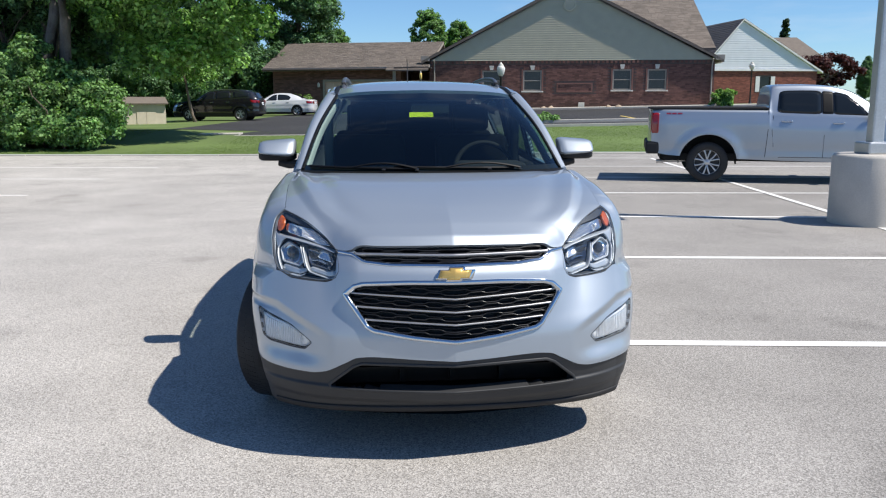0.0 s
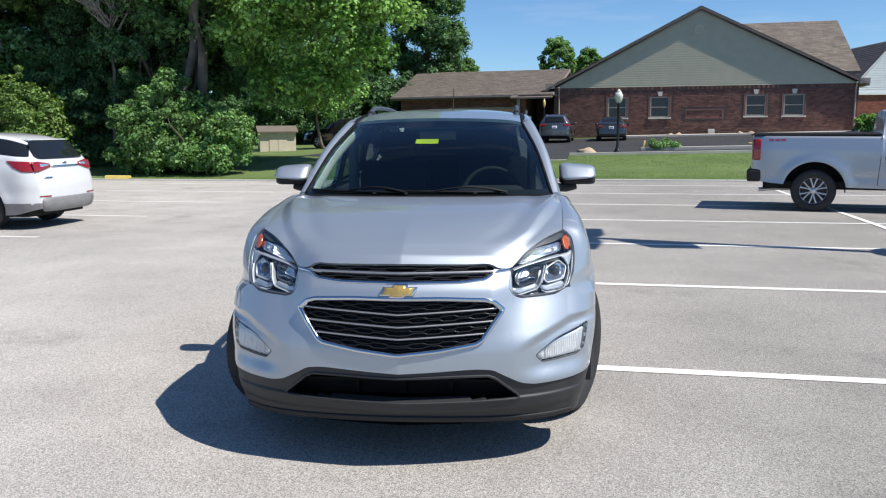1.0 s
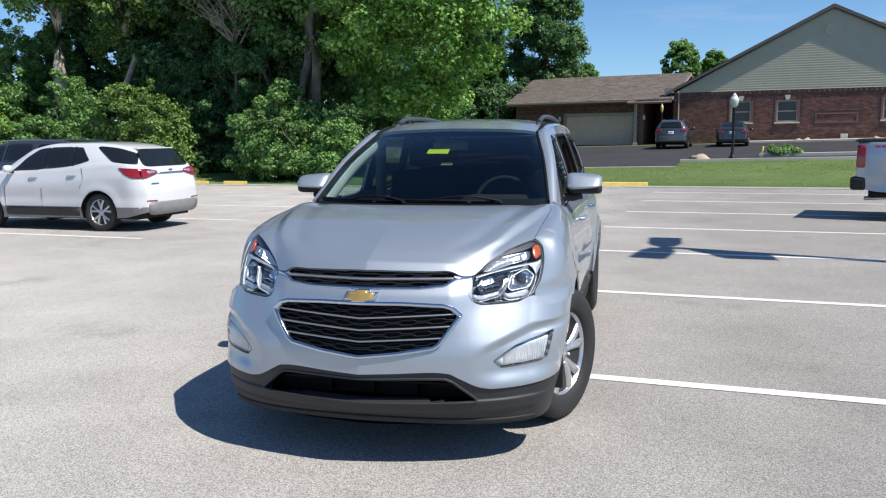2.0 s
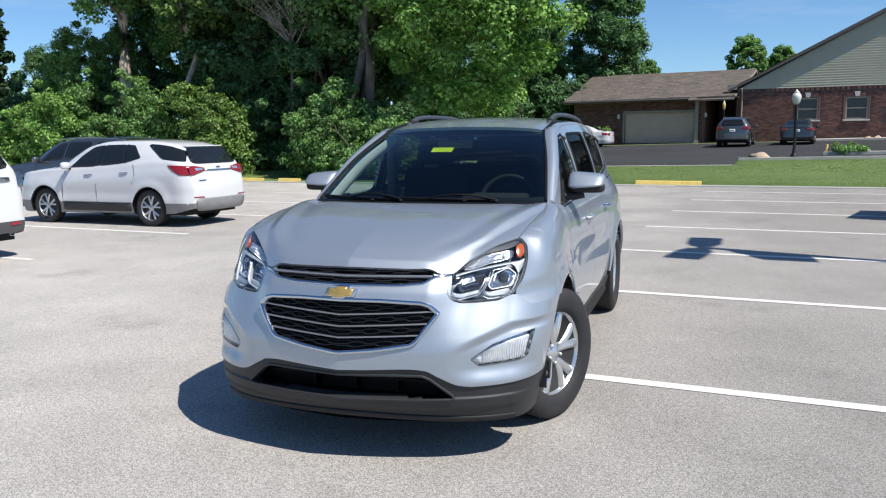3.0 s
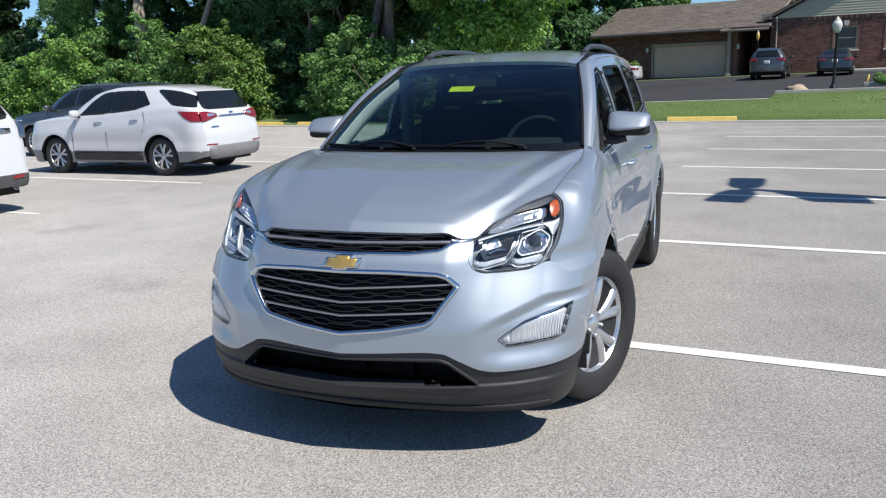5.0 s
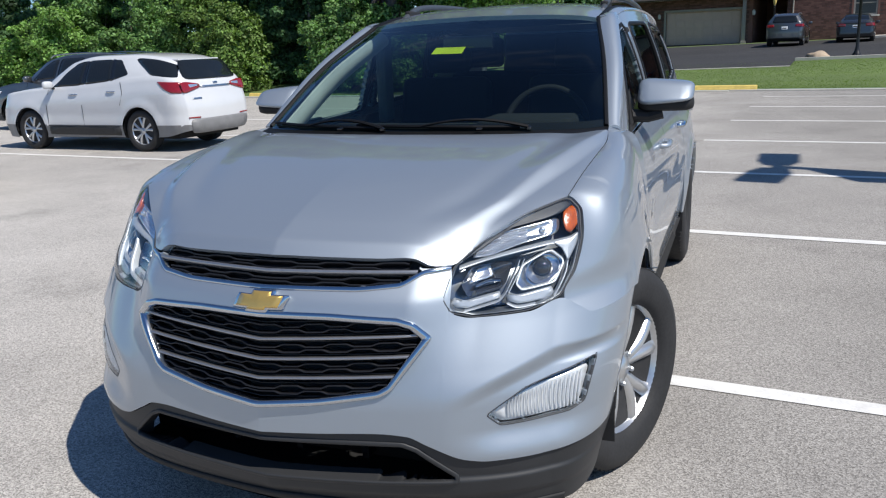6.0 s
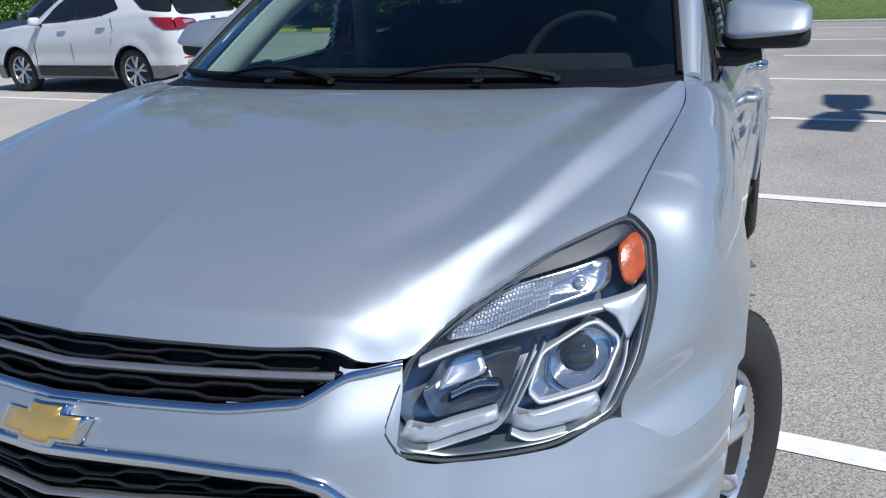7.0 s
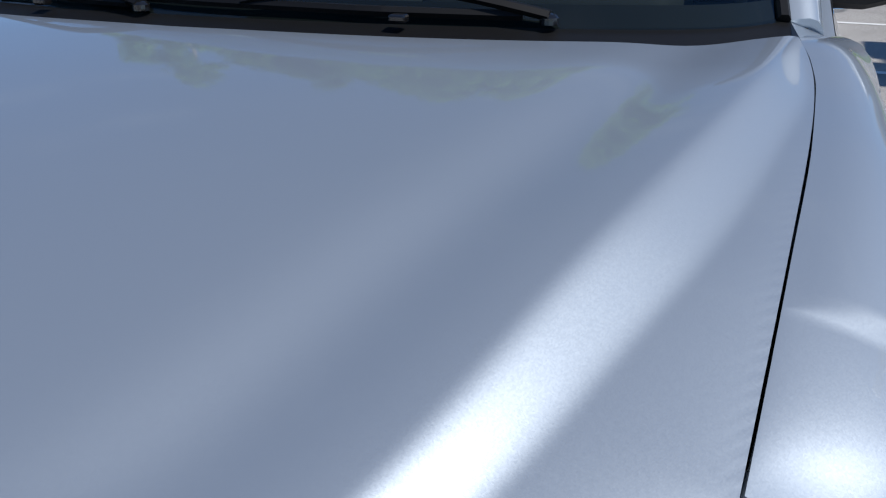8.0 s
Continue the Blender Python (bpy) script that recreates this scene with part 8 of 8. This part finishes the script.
tb.handle(pickup, 2.28, 1.14, M["chrome"])
tb.mirrors(pickup, 1.72, M["black_gloss"])
tb.wheels_on(pickup, 0.385, 0.25, 0.245, 6, "wheel with six split-spoke bright alloy rim", True, 0.6)
bm = box_bm(1.2, 4.9, 0.16, (0, 2.9, 0.40))
box_bm(1.5, 0.2, 0.14, (0, 5.35, 0.42), bm=bm)
part("frame_rail", bm, M["underbody"], pickup)
part("exhaust", sweep([(-0.55, 4.3, 0.42), (-0.62, 5.2, 0.40), (-0.66, 5.52, 0.38)], 0.035, 10), M["satin"], pickup)

# ---- lot lamp on its concrete drum ----
lot_lamp = thing("lot_lamp", pose(5.97, 6.56, 0), "square steel lot lamp on a concrete drum", "street lamp")
drum = part("concrete_drum", revolve([(0.475, -0.05), (0.475, 0.0), (0.475, 0.84), (0.455, 0.875), (0.42, 0.885), (0.0, 0.885)], 48), M["concrete"], lot_lamp, "pale concrete drum base", True)
part("base_cover", box_bm(0.34, 0.34, 0.15, (0, 0, 0.884), 0.02), M["galvanised"], lot_lamp, "grey steel base cover")
part("pole", box_bm(0.155, 0.155, 5.52, (0, 0, 1.02), 0.018), M["galvanised"], lot_lamp, "square grey steel pole")
HEAD = [(-0.12, 0.10), (0.12, 0.10), (0.215, 0.42), (0.215, 1.12), (-0.215, 1.12), (-0.215, 0.42)]
for turn in (-3, 167):
    bm = bmesh.new()
    low = [bm.verts.new((x, y, 0.0)) for x, y in HEAD]
    high = [bm.verts.new((x * 0.8, 0.1 + (y - 0.1) * 0.94, 0.13)) for x, y in HEAD]
    bm.faces.new(low[::-1]), bm.faces.new(high)
    for k in range(6):
        bm.faces.new((low[k], low[(k + 1) % 6], high[(k + 1) % 6], high[k]))
    bmesh.ops.recalc_face_normals(bm, faces=bm.faces)
    h = part("lamp_head", bm, M["galvanised"], lot_lamp, "tapered grey lamp head")
    h.matrix_local = pose(0, 0, 6.55, 0, 0, turn)
part("head_bracket", box_bm(0.10, 0.5, 0.08, (0, 0, 6.55), 0.01), M["galvanised"], lot_lamp)
# limp cloth pennant high on the pole
vs, fs = grid(lambda u, v: Vector((0.02 * math.sin(7 * v + 3 * u), -0.08 - 0.62 * u * (1 - 0.25 * v), 6.10 - 1.52 * v * (1 - 0.35 * u) - 0.62 * u ** 1.3 + 0.02 * math.sin(9 * u))), 10, 12)
skin("pennant", vs, fs, M["darkblue_paint"], lot_lamp, "dark cloth pennant hanging limp", thick=0.004)

# ---- globe lamps by the building ----


def globe_lamp(x, y, height, label, scale=1.0, glass="globe"):
    t = thing("globe_lamp", on_ground(x, y), label, "street lamp", "globe lamps")
    part("post", revolve([(0.16, -0.1), (0.16, 0.08), (0.10, 0.16), (0.065, 0.3), (0.055, 0.5), (0.05, height - 0.5), (0.08, height - 0.46), (0.05, height - 0.42), (0.0, height - 0.42)], 16), M["black_iron"], t, "black iron post", True)
    k = scale
    part("globe", revolve([(0.08 * k, height - 0.43), (0.14 * k, height - 0.36), (0.195 * k, height - 0.18), (0.19 * k, height - 0.10), (0.13 * k, height), (0.0, height + 0.02)], 20), M[glass], t, "acorn globe", True)
    part("finial", revolve([(0.12 * k, height), (0.13 * k, height + 0.02), (0.05 * k, height + 0.10), (0.0, height + 0.16)], 12), M["stone_trim"], t, "", True)
    return t


globe_lamp(4.98, 31.2, 2.5, "black iron lamp post with pale acorn globe", 0.9)
globe_lamp(2.75, 51.5, 2.6, "black iron lamp post with small yellow globe by the porch", 0.5, "yellow_globe")
globe_lamp(27.5, 56.0, 3.0, "black iron lamp post with white globe by the walk")

# short leaning yellow marker post on the planted island
marker = thing("marker_post", on_ground(6.4, 33.5) @ pose(0, 0, 0, 0, 8, 0), "short leaning yellow marker post on the island", "bollard")
part("post", revolve([(0.06, -0.05), (0.06, 0.02), (0.045, 0.04), (0.045, 0.40), (0.03, 0.44), (0.0, 0.45)], 14), M["yellow"], marker, "", True)

# yellow wheel stops
for x, y, w in ((0.7, 22.4, 1.9), (-12.8, 23.2, 0.9), (-14.6, 23.5, 1.3)):
    u, v = to_lot(x, y)
    ob = thing("wheel_stop", pose(x, y, 0, 0, 0, LOT_TURN), "yellow painted concrete wheel stop", "wheel stop", "wheel stops")
    ob.matrix_world = LOT @ pose(u, KERB + 0.24, 0.035 + lot_fall(u))
    bm = bmesh.new()
    prof = [(-0.09, 0), (0.09, 0), (0.06, 0.10), (0.04, 0.115), (-0.04, 0.115), (-0.06, 0.10)]
    a = [bm.verts.new((-w / 2, p, q)) for p, q in prof]
    b = [bm.verts.new((w / 2, p, q)) for p, q in prof]
    bm.faces.new(a[::-1]), bm.faces.new(b)
    for i in range(6):
        bm.faces.new((a[i], a[(i + 1) % 6], b[(i + 1) % 6], b[i]))
    bmesh.ops.recalc_face_normals(bm, faces=bm.faces)
    part("bar", bm, M["yellow"], ob)


def boulder(x, y, sx, sy, sz, seed):
    rng = random.Random(seed)
    bm = bmesh.new()
    bmesh.ops.create_icosphere(bm, subdivisions=3, radius=1.0)
    for v in bm.verts:
        n = noise.noise(v.co * 1.3 + Vector((seed, 0, 0))) * 0.35 + noise.noise(v.co * 3.1 + Vector((0, seed, 0))) * 0.12
        v.co = Vector((v.co.x * sx, v.co.y * sy, max(-0.2, v.co.z) * sz)) * (1 + n)
    ob = part("boulder", bm, M["rock"], None, smooth=True)
    ob.matrix_world = on_ground(x, y, rng.random() * 90)
    return tagged(ob, "tan landscaping boulder beside the walk", "boulder", "boulders")


boulder(3.75, 31.4, 0.42, 0.28, 0.26, 3)
for k, u in enumerate((8.0, 8.5, 12.4, 13.1, 19.5)):
    p = BLD @ Vector((u, -1.9, 0))
    boulder(p.x, p.y, 0.32, 0.22, 0.24, 10 + k)

# ---- trees, bushes and grass ----


def leaf_cloud(name, centres, radii, per, size, mat, parent, seed, up=0.35, squash=0.8):
    """Many small leaves round clump centres, each a bent pointed blade of its own."""
    rng = np.random.default_rng(seed)
    C = np.repeat(np.array(centres, float), per, axis=0)
    R = np.repeat(np.array(radii, float), per)
    n = len(C)
    d = rng.normal(size=(n, 3))
    d /= np.linalg.norm(d, axis=1)[:, None]
    r = R * rng.random(n) ** 0.45
    P = C + d * r[:, None] * np.array([1, 1, squash])
    nrm = rng.normal(size=(n, 3)) * 0.7 + d * 1.1 + np.array([0, 0, up * 2])
    nrm /= np.linalg.norm(nrm, axis=1)[:, None]
    t = np.cross(nrm, rng.normal(size=(n, 3)))
    t /= np.linalg.norm(t, axis=1)[:, None] + 1e-9
    b = np.cross(nrm, t)
    s = size * (0.6 + 0.8 * rng.random(n))[:, None]
    V = np.empty((n, 4, 3))
    V[:, 0] = P - t * s * 0.5
    V[:, 1] = P + b * s * 0.34 + nrm * s * 0.10
    V[:, 2] = P + t * s * 0.6 - nrm * s * 0.06
    V[:, 3] = P - b * s * 0.34 + nrm * s * 0.10
    me = bpy.data.meshes.new(name)
    me.vertices.add(n * 4)
    me.vertices.foreach_set("co", V.reshape(-1))
    me.loops.add(n * 4)
    me.loops.foreach_set("vertex_index", np.arange(n * 4, dtype=np.int32))
    me.polygons.add(n)
    me.polygons.foreach_set("loop_start", np.arange(0, n * 4, 4, dtype=np.int32))
    me.update(calc_edges=True)
    return finish(name, me, mat, parent)


def limb_path(a, b, bend, rng, n=7):
    a, b = Vector(a), Vector(b)
    out = []
    for i in range(n):
        t = i / (n - 1)
        p = a.lerp(b, t)
        p += Vector((rng.uniform(-1, 1), rng.uniform(-1, 1), rng.uniform(-0.3, 0.5))) * bend * math.sin(math.pi * t)
        out.append(p)
    return out


def tree(name, x, y, height, crown, base, leaf, label, seed, clumps=90, per=150, size=0.17, trunk=0.18, bark="bark", stems=1, lean=0.0, dz=0.0, shift=0.0, blob=1.0, squash=0.75):
    """crown: half-widths in x, y; base: height at which leaves begin."""
    rng = random.Random(seed)
    t = thing(name, on_ground(x, y, 0, dz), label, "tree", "trees")
    bm = bmesh.new()
    tops = []
    for k in range(stems):
        a = rng.random() * 6.28
        foot = (0.35 * math.cos(a) * (stems > 1), 0.35 * math.sin(a) * (stems > 1), -0.2)
        head = (lean + rng.uniform(-0.5, 0.5) * (1 + 0.6 * (stems > 1)), rng.uniform(-0.5, 0.5), height * rng.uniform(0.72, 0.86))
        pts = limb_path(foot, head, 0.35, rng, 9)
        sweep(pts, trunk * (1.0 if stems == 1 else 0.75), 9, bm=bm, taper=lambda q: 1.25 * (1 - q) ** 1.2 + 0.22)
        tops.append(pts)
    part("trunk", bm, M[bark], t, "tapered trunk", True)
    centres, radii = [], []
    h2 = (height - base) / 2
    for k in range(clumps):
        while True:
            p = Vector((rng.uniform(-1, 1), rng.uniform(-1, 1), rng.uniform(-1, 1)))
            if 0.30 < p.length < 1.0:
                break
        if rng.random() < 0.75:
            p = p.normalized() * rng.uniform(0.72, 1.04)
        wide = 1.0 - 0.42 * max(0, p.z) ** 1.5 - 0.25 * max(0, -p.z) ** 2
        c = Vector((shift + lean * 0.7 + p.x * crown[0] * wide, p.y * crown[1] * wide, base + h2 + p.z * h2))
        centres.append(c)
        radii.append(blob * rng.uniform(0.45, 0.95) * min(1.0, crown[0] / 3.0))
    lb = bmesh.new()
    for k in range(14):
        c = centres[rng.randrange(len(centres))]
        pts = tops[k % stems]
        q = pts[min(len(pts) - 2, 4 + rng.randrange(4))]
        sweep(limb_path(q, c, 0.25, rng, 6), trunk * 0.20, 6, bm=lb, taper=lambda q: 1.15 - q)
    part("limb", lb, M["bark"], t, "", True)
    cr = leaf_cloud("crown", [tuple(c) for c in centres], radii, per, size, M[leaf], t, seed, 0.5, squash)
    tagged(cr, kind="stuff")
    return t


def bush(x, y, rx, ry, h, leaf, label, seed, clumps=60, per=150, size=0.13):
    rng = random.Random(seed)
    t = thing("bush", on_ground(x, y), label, "bush", "bushes")
    centres, radii = [], []
    lobes = [(rng.uniform(-0.75, 0.75) * rx, rng.uniform(-0.6, 0.6) * ry, rng.uniform(0.55, 1.12)) for k in range(9)]
    small_one = min(1.0, 0.25 + 0.45 * rx)
    for k in range(clumps):
        lx, ly, tall = lobes[k % 9]
        a, r = rng.random() * 6.28, math.sqrt(rng.random())
        z = rng.random()
        k2 = math.sqrt(max(0.05, 1 - (z * 0.95) ** 2))
        centres.append((lx + 0.46 * rx * r * k2 * math.cos(a), ly + 0.46 * ry * r * k2 * math.sin(a), 0.2 * small_one + h * tall * z))
        radii.append(rng.uniform(0.28, 0.58) * small_one)
    # loose shoots that break the outline
    for k in range(clumps // 5):
        lx, ly, tall = lobes[k % 9]
        a = rng.random() * 6.28
        centres.append((lx + 0.75 * rx * math.cos(a) * rng.random(), ly + 0.7 * ry * math.sin(a), h * tall * rng.uniform(0.75, 1.18)))
        radii.append(rng.uniform(0.12, 0.26) * small_one)
    bm = bmesh.new()
    for k in range(9):
        c = centres[rng.randrange(len(centres))]
        sweep(limb_path((rng.uniform(-0.4, 0.4), rng.uniform(-0.3, 0.3), -0.1), c, 0.2, rng, 6), 0.035, 6, bm=bm, taper=lambda q: 1.2 - q)
    part("stem", bm, M["bark"], t, "", True)
    tagged(leaf_cloud("foliage", centres, radii, per, size, M[leaf], t, seed), kind="stuff")
    return t


def again(ob, x, y, turn, scale, dz=0.0):
    return copy_thing(ob, on_ground(x, y, turn, dz) @ Matrix.Diagonal((scale, scale, scale, 1)))


# the big bright maple that reaches over the lawn, with the bush at its foot
tree("maple_tree", -11.3, 26.9, 15.0, (4.5, 3.8), 2.2, "leaf_bright", "large bright green maple at the lot's edge", 11, 270, 300, 0.165, 0.26, "grey_bark", 3, 0.0, 0.0, 4.2)
mid = tree("tree", -12.2, 28.4, 15.5, (3.6, 3.3), 4.2, "leaf_mid", "tall mid-green tree in the belt of trees", 12, 170, 210, 0.19, 0.2, "grey_bark")
dark = tree("tree", -18.0, 29.8, 15.5, (3.9, 3.6), 2.0, "leaf_dark", "tall dark green tree in the belt of trees", 13, 180, 220, 0.20, 0.22)
pale = tree("tree", -23.2, 27.5, 15.5, (2.9, 2.8), 6.4, "leaf_mid", "tree with pale bare trunk in the belt of trees", 14, 100, 190, 0.185, 0.28, "pale_bark")
thin = tree("tree", -19.55, 27.4, 13.0, (2.2, 2.4), 5.6, "leaf_olive", "slender tree with pale trunk and open crown", 15, 66, 180, 0.175, 0.17, "pale_bark")
again(dark, -12.6, 31.0, 70, 1.05)
again(dark, -22.4, 32.0, 130, 1.00)
again(dark, -15.6, 33.5, 200, 1.10)
again(dark, -26.5, 31.5, 20, 0.44)
again(mid, -24.6, 29.0, 220, 0.41)
again(dark, -19.5, 35.0, 300, 1.05)
again(dark, -25.0, 36.0, 250, 0.95)
again(mid, -29.5, 30.5, 100, 0.36)
again(dark, -33.0, 33.0, 160, 0.40)
again(mid, -37.5, 31.0, 310, 0.40)
again(dark, -31.5, 27.0, 80, 0.33)
again(mid, -36.5, 26.0, 40, 0.41)
again(mid, -16.4, 31.2, 140, 0.98)
again(mid, -21.0, 30.6, 250, 0.66)
again(dark, -17.2, 28.6, 40, 0.42)
again(mid, -25.9, 27.8, 300, 0.43)
again(dark, -13.9, 28.6, 170, 0.52)
again(dark, -41, 29.0, 10, 0.59)
again(mid, -46, 27.5, 60, 0.63)
again(dark, -50, 30, 60, 0.63)

# leafless spreading crown among the green ones
bare = thing("bare_tree", on_ground(-15.0, 27.4) @ Matrix.Diagonal((1.2, 1.0, 1.45, 1)), "half-dead tree with bare pale grey branches", "tree", "trees")
rng = random.Random(77)
bm = sweep(limb_path((0, 0, -0.2), (0.3, 0.2, 6.0), 0.2, rng, 8), 0.06, 8, taper=lambda q: 1.2 - 0.8 * q)
part("trunk", bm, M["grey_bark"], bare, "", True)
bm = bmesh.new()
for k in range(60):
    a = rng.uniform(-3.2, 0.3)
    z0 = rng.uniform(3.2, 6.0)
    q0 = Vector((0.3 * z0 / 6, 0.2 * z0 / 6, z0))
    q1 = q0 + Vector((math.cos(a) * rng.uniform(1.2, 3.0), math.sin(a) * rng.uniform(0.6, 1.6), rng.uniform(0.6, 2.8)))
    path = limb_path(q0, q1, 0.25, rng, 6)
    sweep(path, 0.016, 5, bm=bm, taper=lambda q: 1.1 - 0.9 * q)
    for j in range(3):
        e0 = path[2 + j]
        sweep(limb_path(e0, e0 + Vector((rng.uniform(-0.9, 0.9), rng.uniform(-0.5, 0.5), rng.uniform(0.1, 0.9))), 0.08, rng, 4), 0.009, 4, bm=bm, taper=lambda q: 1.1 - 0.9 * q)
part("limb", bm, M["twig"], bare, "bare twigs", True)

# hedge and undergrowth
b1 = bush(-10.9, 24.9, 2.2, 1.5, 3.0, "leaf_mid", "dense mid-green bush at the kerb", 31, 150, 250, 0.115)
b2 = bush(-12.1, 25.5, 1.4, 1.2, 2.2, "leaf_mid", "mid-green bush at the kerb", 32, 120, 250, 0.115)
b3 = bush(-15.2, 28.4, 1.9, 1.5, 2.4, "leaf_dark", "dark green undergrowth at the kerb", 33, 110, 240, 0.115)
b4 = bush(-17.9, 25.3, 1.9, 1.4, 3.3, "leaf_olive", "yellow-green bush at the kerb", 34, 110, 240, 0.12)
b5 = bush(-21.9, 25.7, 2.2, 1.5, 3.3, "leaf_mid", "mid-green hedge at the kerb", 35, 120, 240, 0.115)
b6 = bush(-26.3, 25.2, 2.2, 1.5, 3.2, "leaf_bright", "bright green hedge at the kerb", 36, 130, 240, 0.115)
again(b5, -30.2, 25.6, 140, 1.0)
again(b6, -33.4, 25.8, 200, 1.05)
again(b4, -36.6, 26.2, 50, 1.0)
again(b6, -39.8, 26.4, 80, 1.1)
again(b5, -43.0, 26.8, 300, 1.1)
again(b3, -16.6, 27.6, 90, 1.1)
again(b3, -12.2, 27.4, 200, 1.1)
again(b3, -19.2, 28.0, 30, 1.2)
again(b3, -22.4, 28.6, 230, 1.25)
again(b3, -26.2, 28.6, 120, 1.25)
again(b3, -30.0, 29.0, 20, 1.3)
again(b5, -24.2, 26.6, 200, 1.05)

# trees beyond the far lot
far_dark = tree("tree", -6.4, 66.5, 17.0, (3.1, 3.1), 0.8, "leaf_dark", "tall dark tree beyond the far lot", 41, 290, 260, 0.22, 0.26, blob=1.1)
again(far_dark, -13.0, 59.5, 120, 0.92)
again(far_dark, -16.5, 57.0, 220, 0.85)
again(far_dark, -21.0, 60.0, 20, 0.9)
again(far_dark, -12.8, 71.0, 40, 0.8)
for k in range(5):
    again(b3, -17.5 + 2.3 * k, 61.5, 61 * k, 1.7)
again(far_dark, -25.5, 58.0, 300, 0.8)
for k in range(7):
    again(b3, -27.0 + 2.5 * k, 53.5 + (k % 3) * 0.8, 47 * k, 1.2)
small = tree("tree", -9.7, 41.0, 5.6, (1.9, 1.7), 1.7, "leaf_bright", "small young tree beside the shed", 42, 70, 160, 0.13, 0.07)
back = tree("tree", 5.4, 84, 10.6, (1.7, 1.7), 4.0, "leaf_mid", "tree showing above the building's roof", 43, 150, 170, 0.20, 0.16)
again(back, 8.9, 86, 130, 0.9)
again(back, -4.0, 82, 250, 0.8)
tree("tree", 49.2, 84, 5.0, (3.6, 3.0), 1.6, "leaf_red", "dark red-leaved tree beyond the houses", 44, 60, 120, 0.3, 0.16)
again(far_dark, 58.8, 92, 90, 0.30)
again(far_dark, 56.0, 88, 10, 0.26)
again(far_dark, 63.0, 95, 10, 0.45)
conifer = thing("conifer_tree", on_ground(54.3, 104), "dark pointed conifer behind the roofs", "tree", "trees")
bm = sweep([(0, 0, -0.2), (0, 0, 6), (0, 0, 10.6)], 0.22, 8, taper=lambda q: 1.1 - q)
part("trunk", bm, M["bark"], conifer)
cc, cr = [], []
rng = random.Random(5)
for k in range(80):
    z = rng.random()
    a = rng.random() * 6.28
    r = 1.9 * (1 - z) * math.sqrt(rng.random()) + 0.05
    cc.append((r * 1.15 * math.cos(a), r * 1.15 * math.sin(a), 1.0 + 9.6 * z))
    cr.append(0.3 + 0.35 * (1 - z))
tagged(leaf_cloud("crown", cc, cr, 90, 0.3, M["needles"], conifer, 46), kind="stuff")

again(conifer, -36.6, 33.5, 40, 0.9)
again(conifer, -39.4, 34.5, 120, 0.75)

# shrubs along the building
p = BLD @ Vector((B_W + 0.2, -1.6, 0))
bush(p.x, p.y, 0.72, 0.7, 0.95, "leaf_bright", "clipped round green shrub at the building corner", 51, 60, 130, 0.12)
p = BLD @ Vector((-9.2, -1.2, 0))
bush(p.x, p.y, 0.9, 0.7, 1.0, "leaf_olive", "loose tan-green shrub by the garage wing", 52, 40, 110, 0.12)
bush(7.25, 33.6, 0.55, 0.4, 0.26, "leaf_mid", "low spreading juniper on the island", 53, 34, 130, 0.10)

# grass: short blades over the lawn near the lot
rng = np.random.default_rng(7)
n = 130000
U = rng.uniform(-16, 26, n)
V = KERB + 0.2 + rng.random(n) ** 1.3 * 8.2
pts = np.array([tuple(lot_point(u, v)) for u, v in zip(U, V)])
h = rng.uniform(0.008, 0.022, n)
a = rng.random(n) * 6.28
w = 0.012
dx, dy = np.cos(a) * w, np.sin(a) * w
lx, ly = rng.normal(0, 0.016, n), rng.normal(0, 0.016, n)
VV = np.empty((n, 3, 3))
VV[:, 0] = pts + np.stack([-dx, -dy, np.zeros(n)], 1)
VV[:, 1] = pts + np.stack([dx, dy, np.zeros(n)], 1)
VV[:, 2] = pts + np.stack([lx, ly, h], 1)
me = bpy.data.meshes.new("grass_blades")
me.vertices.add(n * 3)
me.vertices.foreach_set("co", VV.reshape(-1))
me.loops.add(n * 3)
me.loops.foreach_set("vertex_index", np.arange(n * 3, dtype=np.int32))
me.polygons.add(n)
me.polygons.foreach_set("loop_start", np.arange(0, n * 3, 3, dtype=np.int32))
me.update(calc_edges=True)
tagged(finish("grass", me, M["blade"]), "short mown grass blades on the lawn", "grass", kind="stuff")
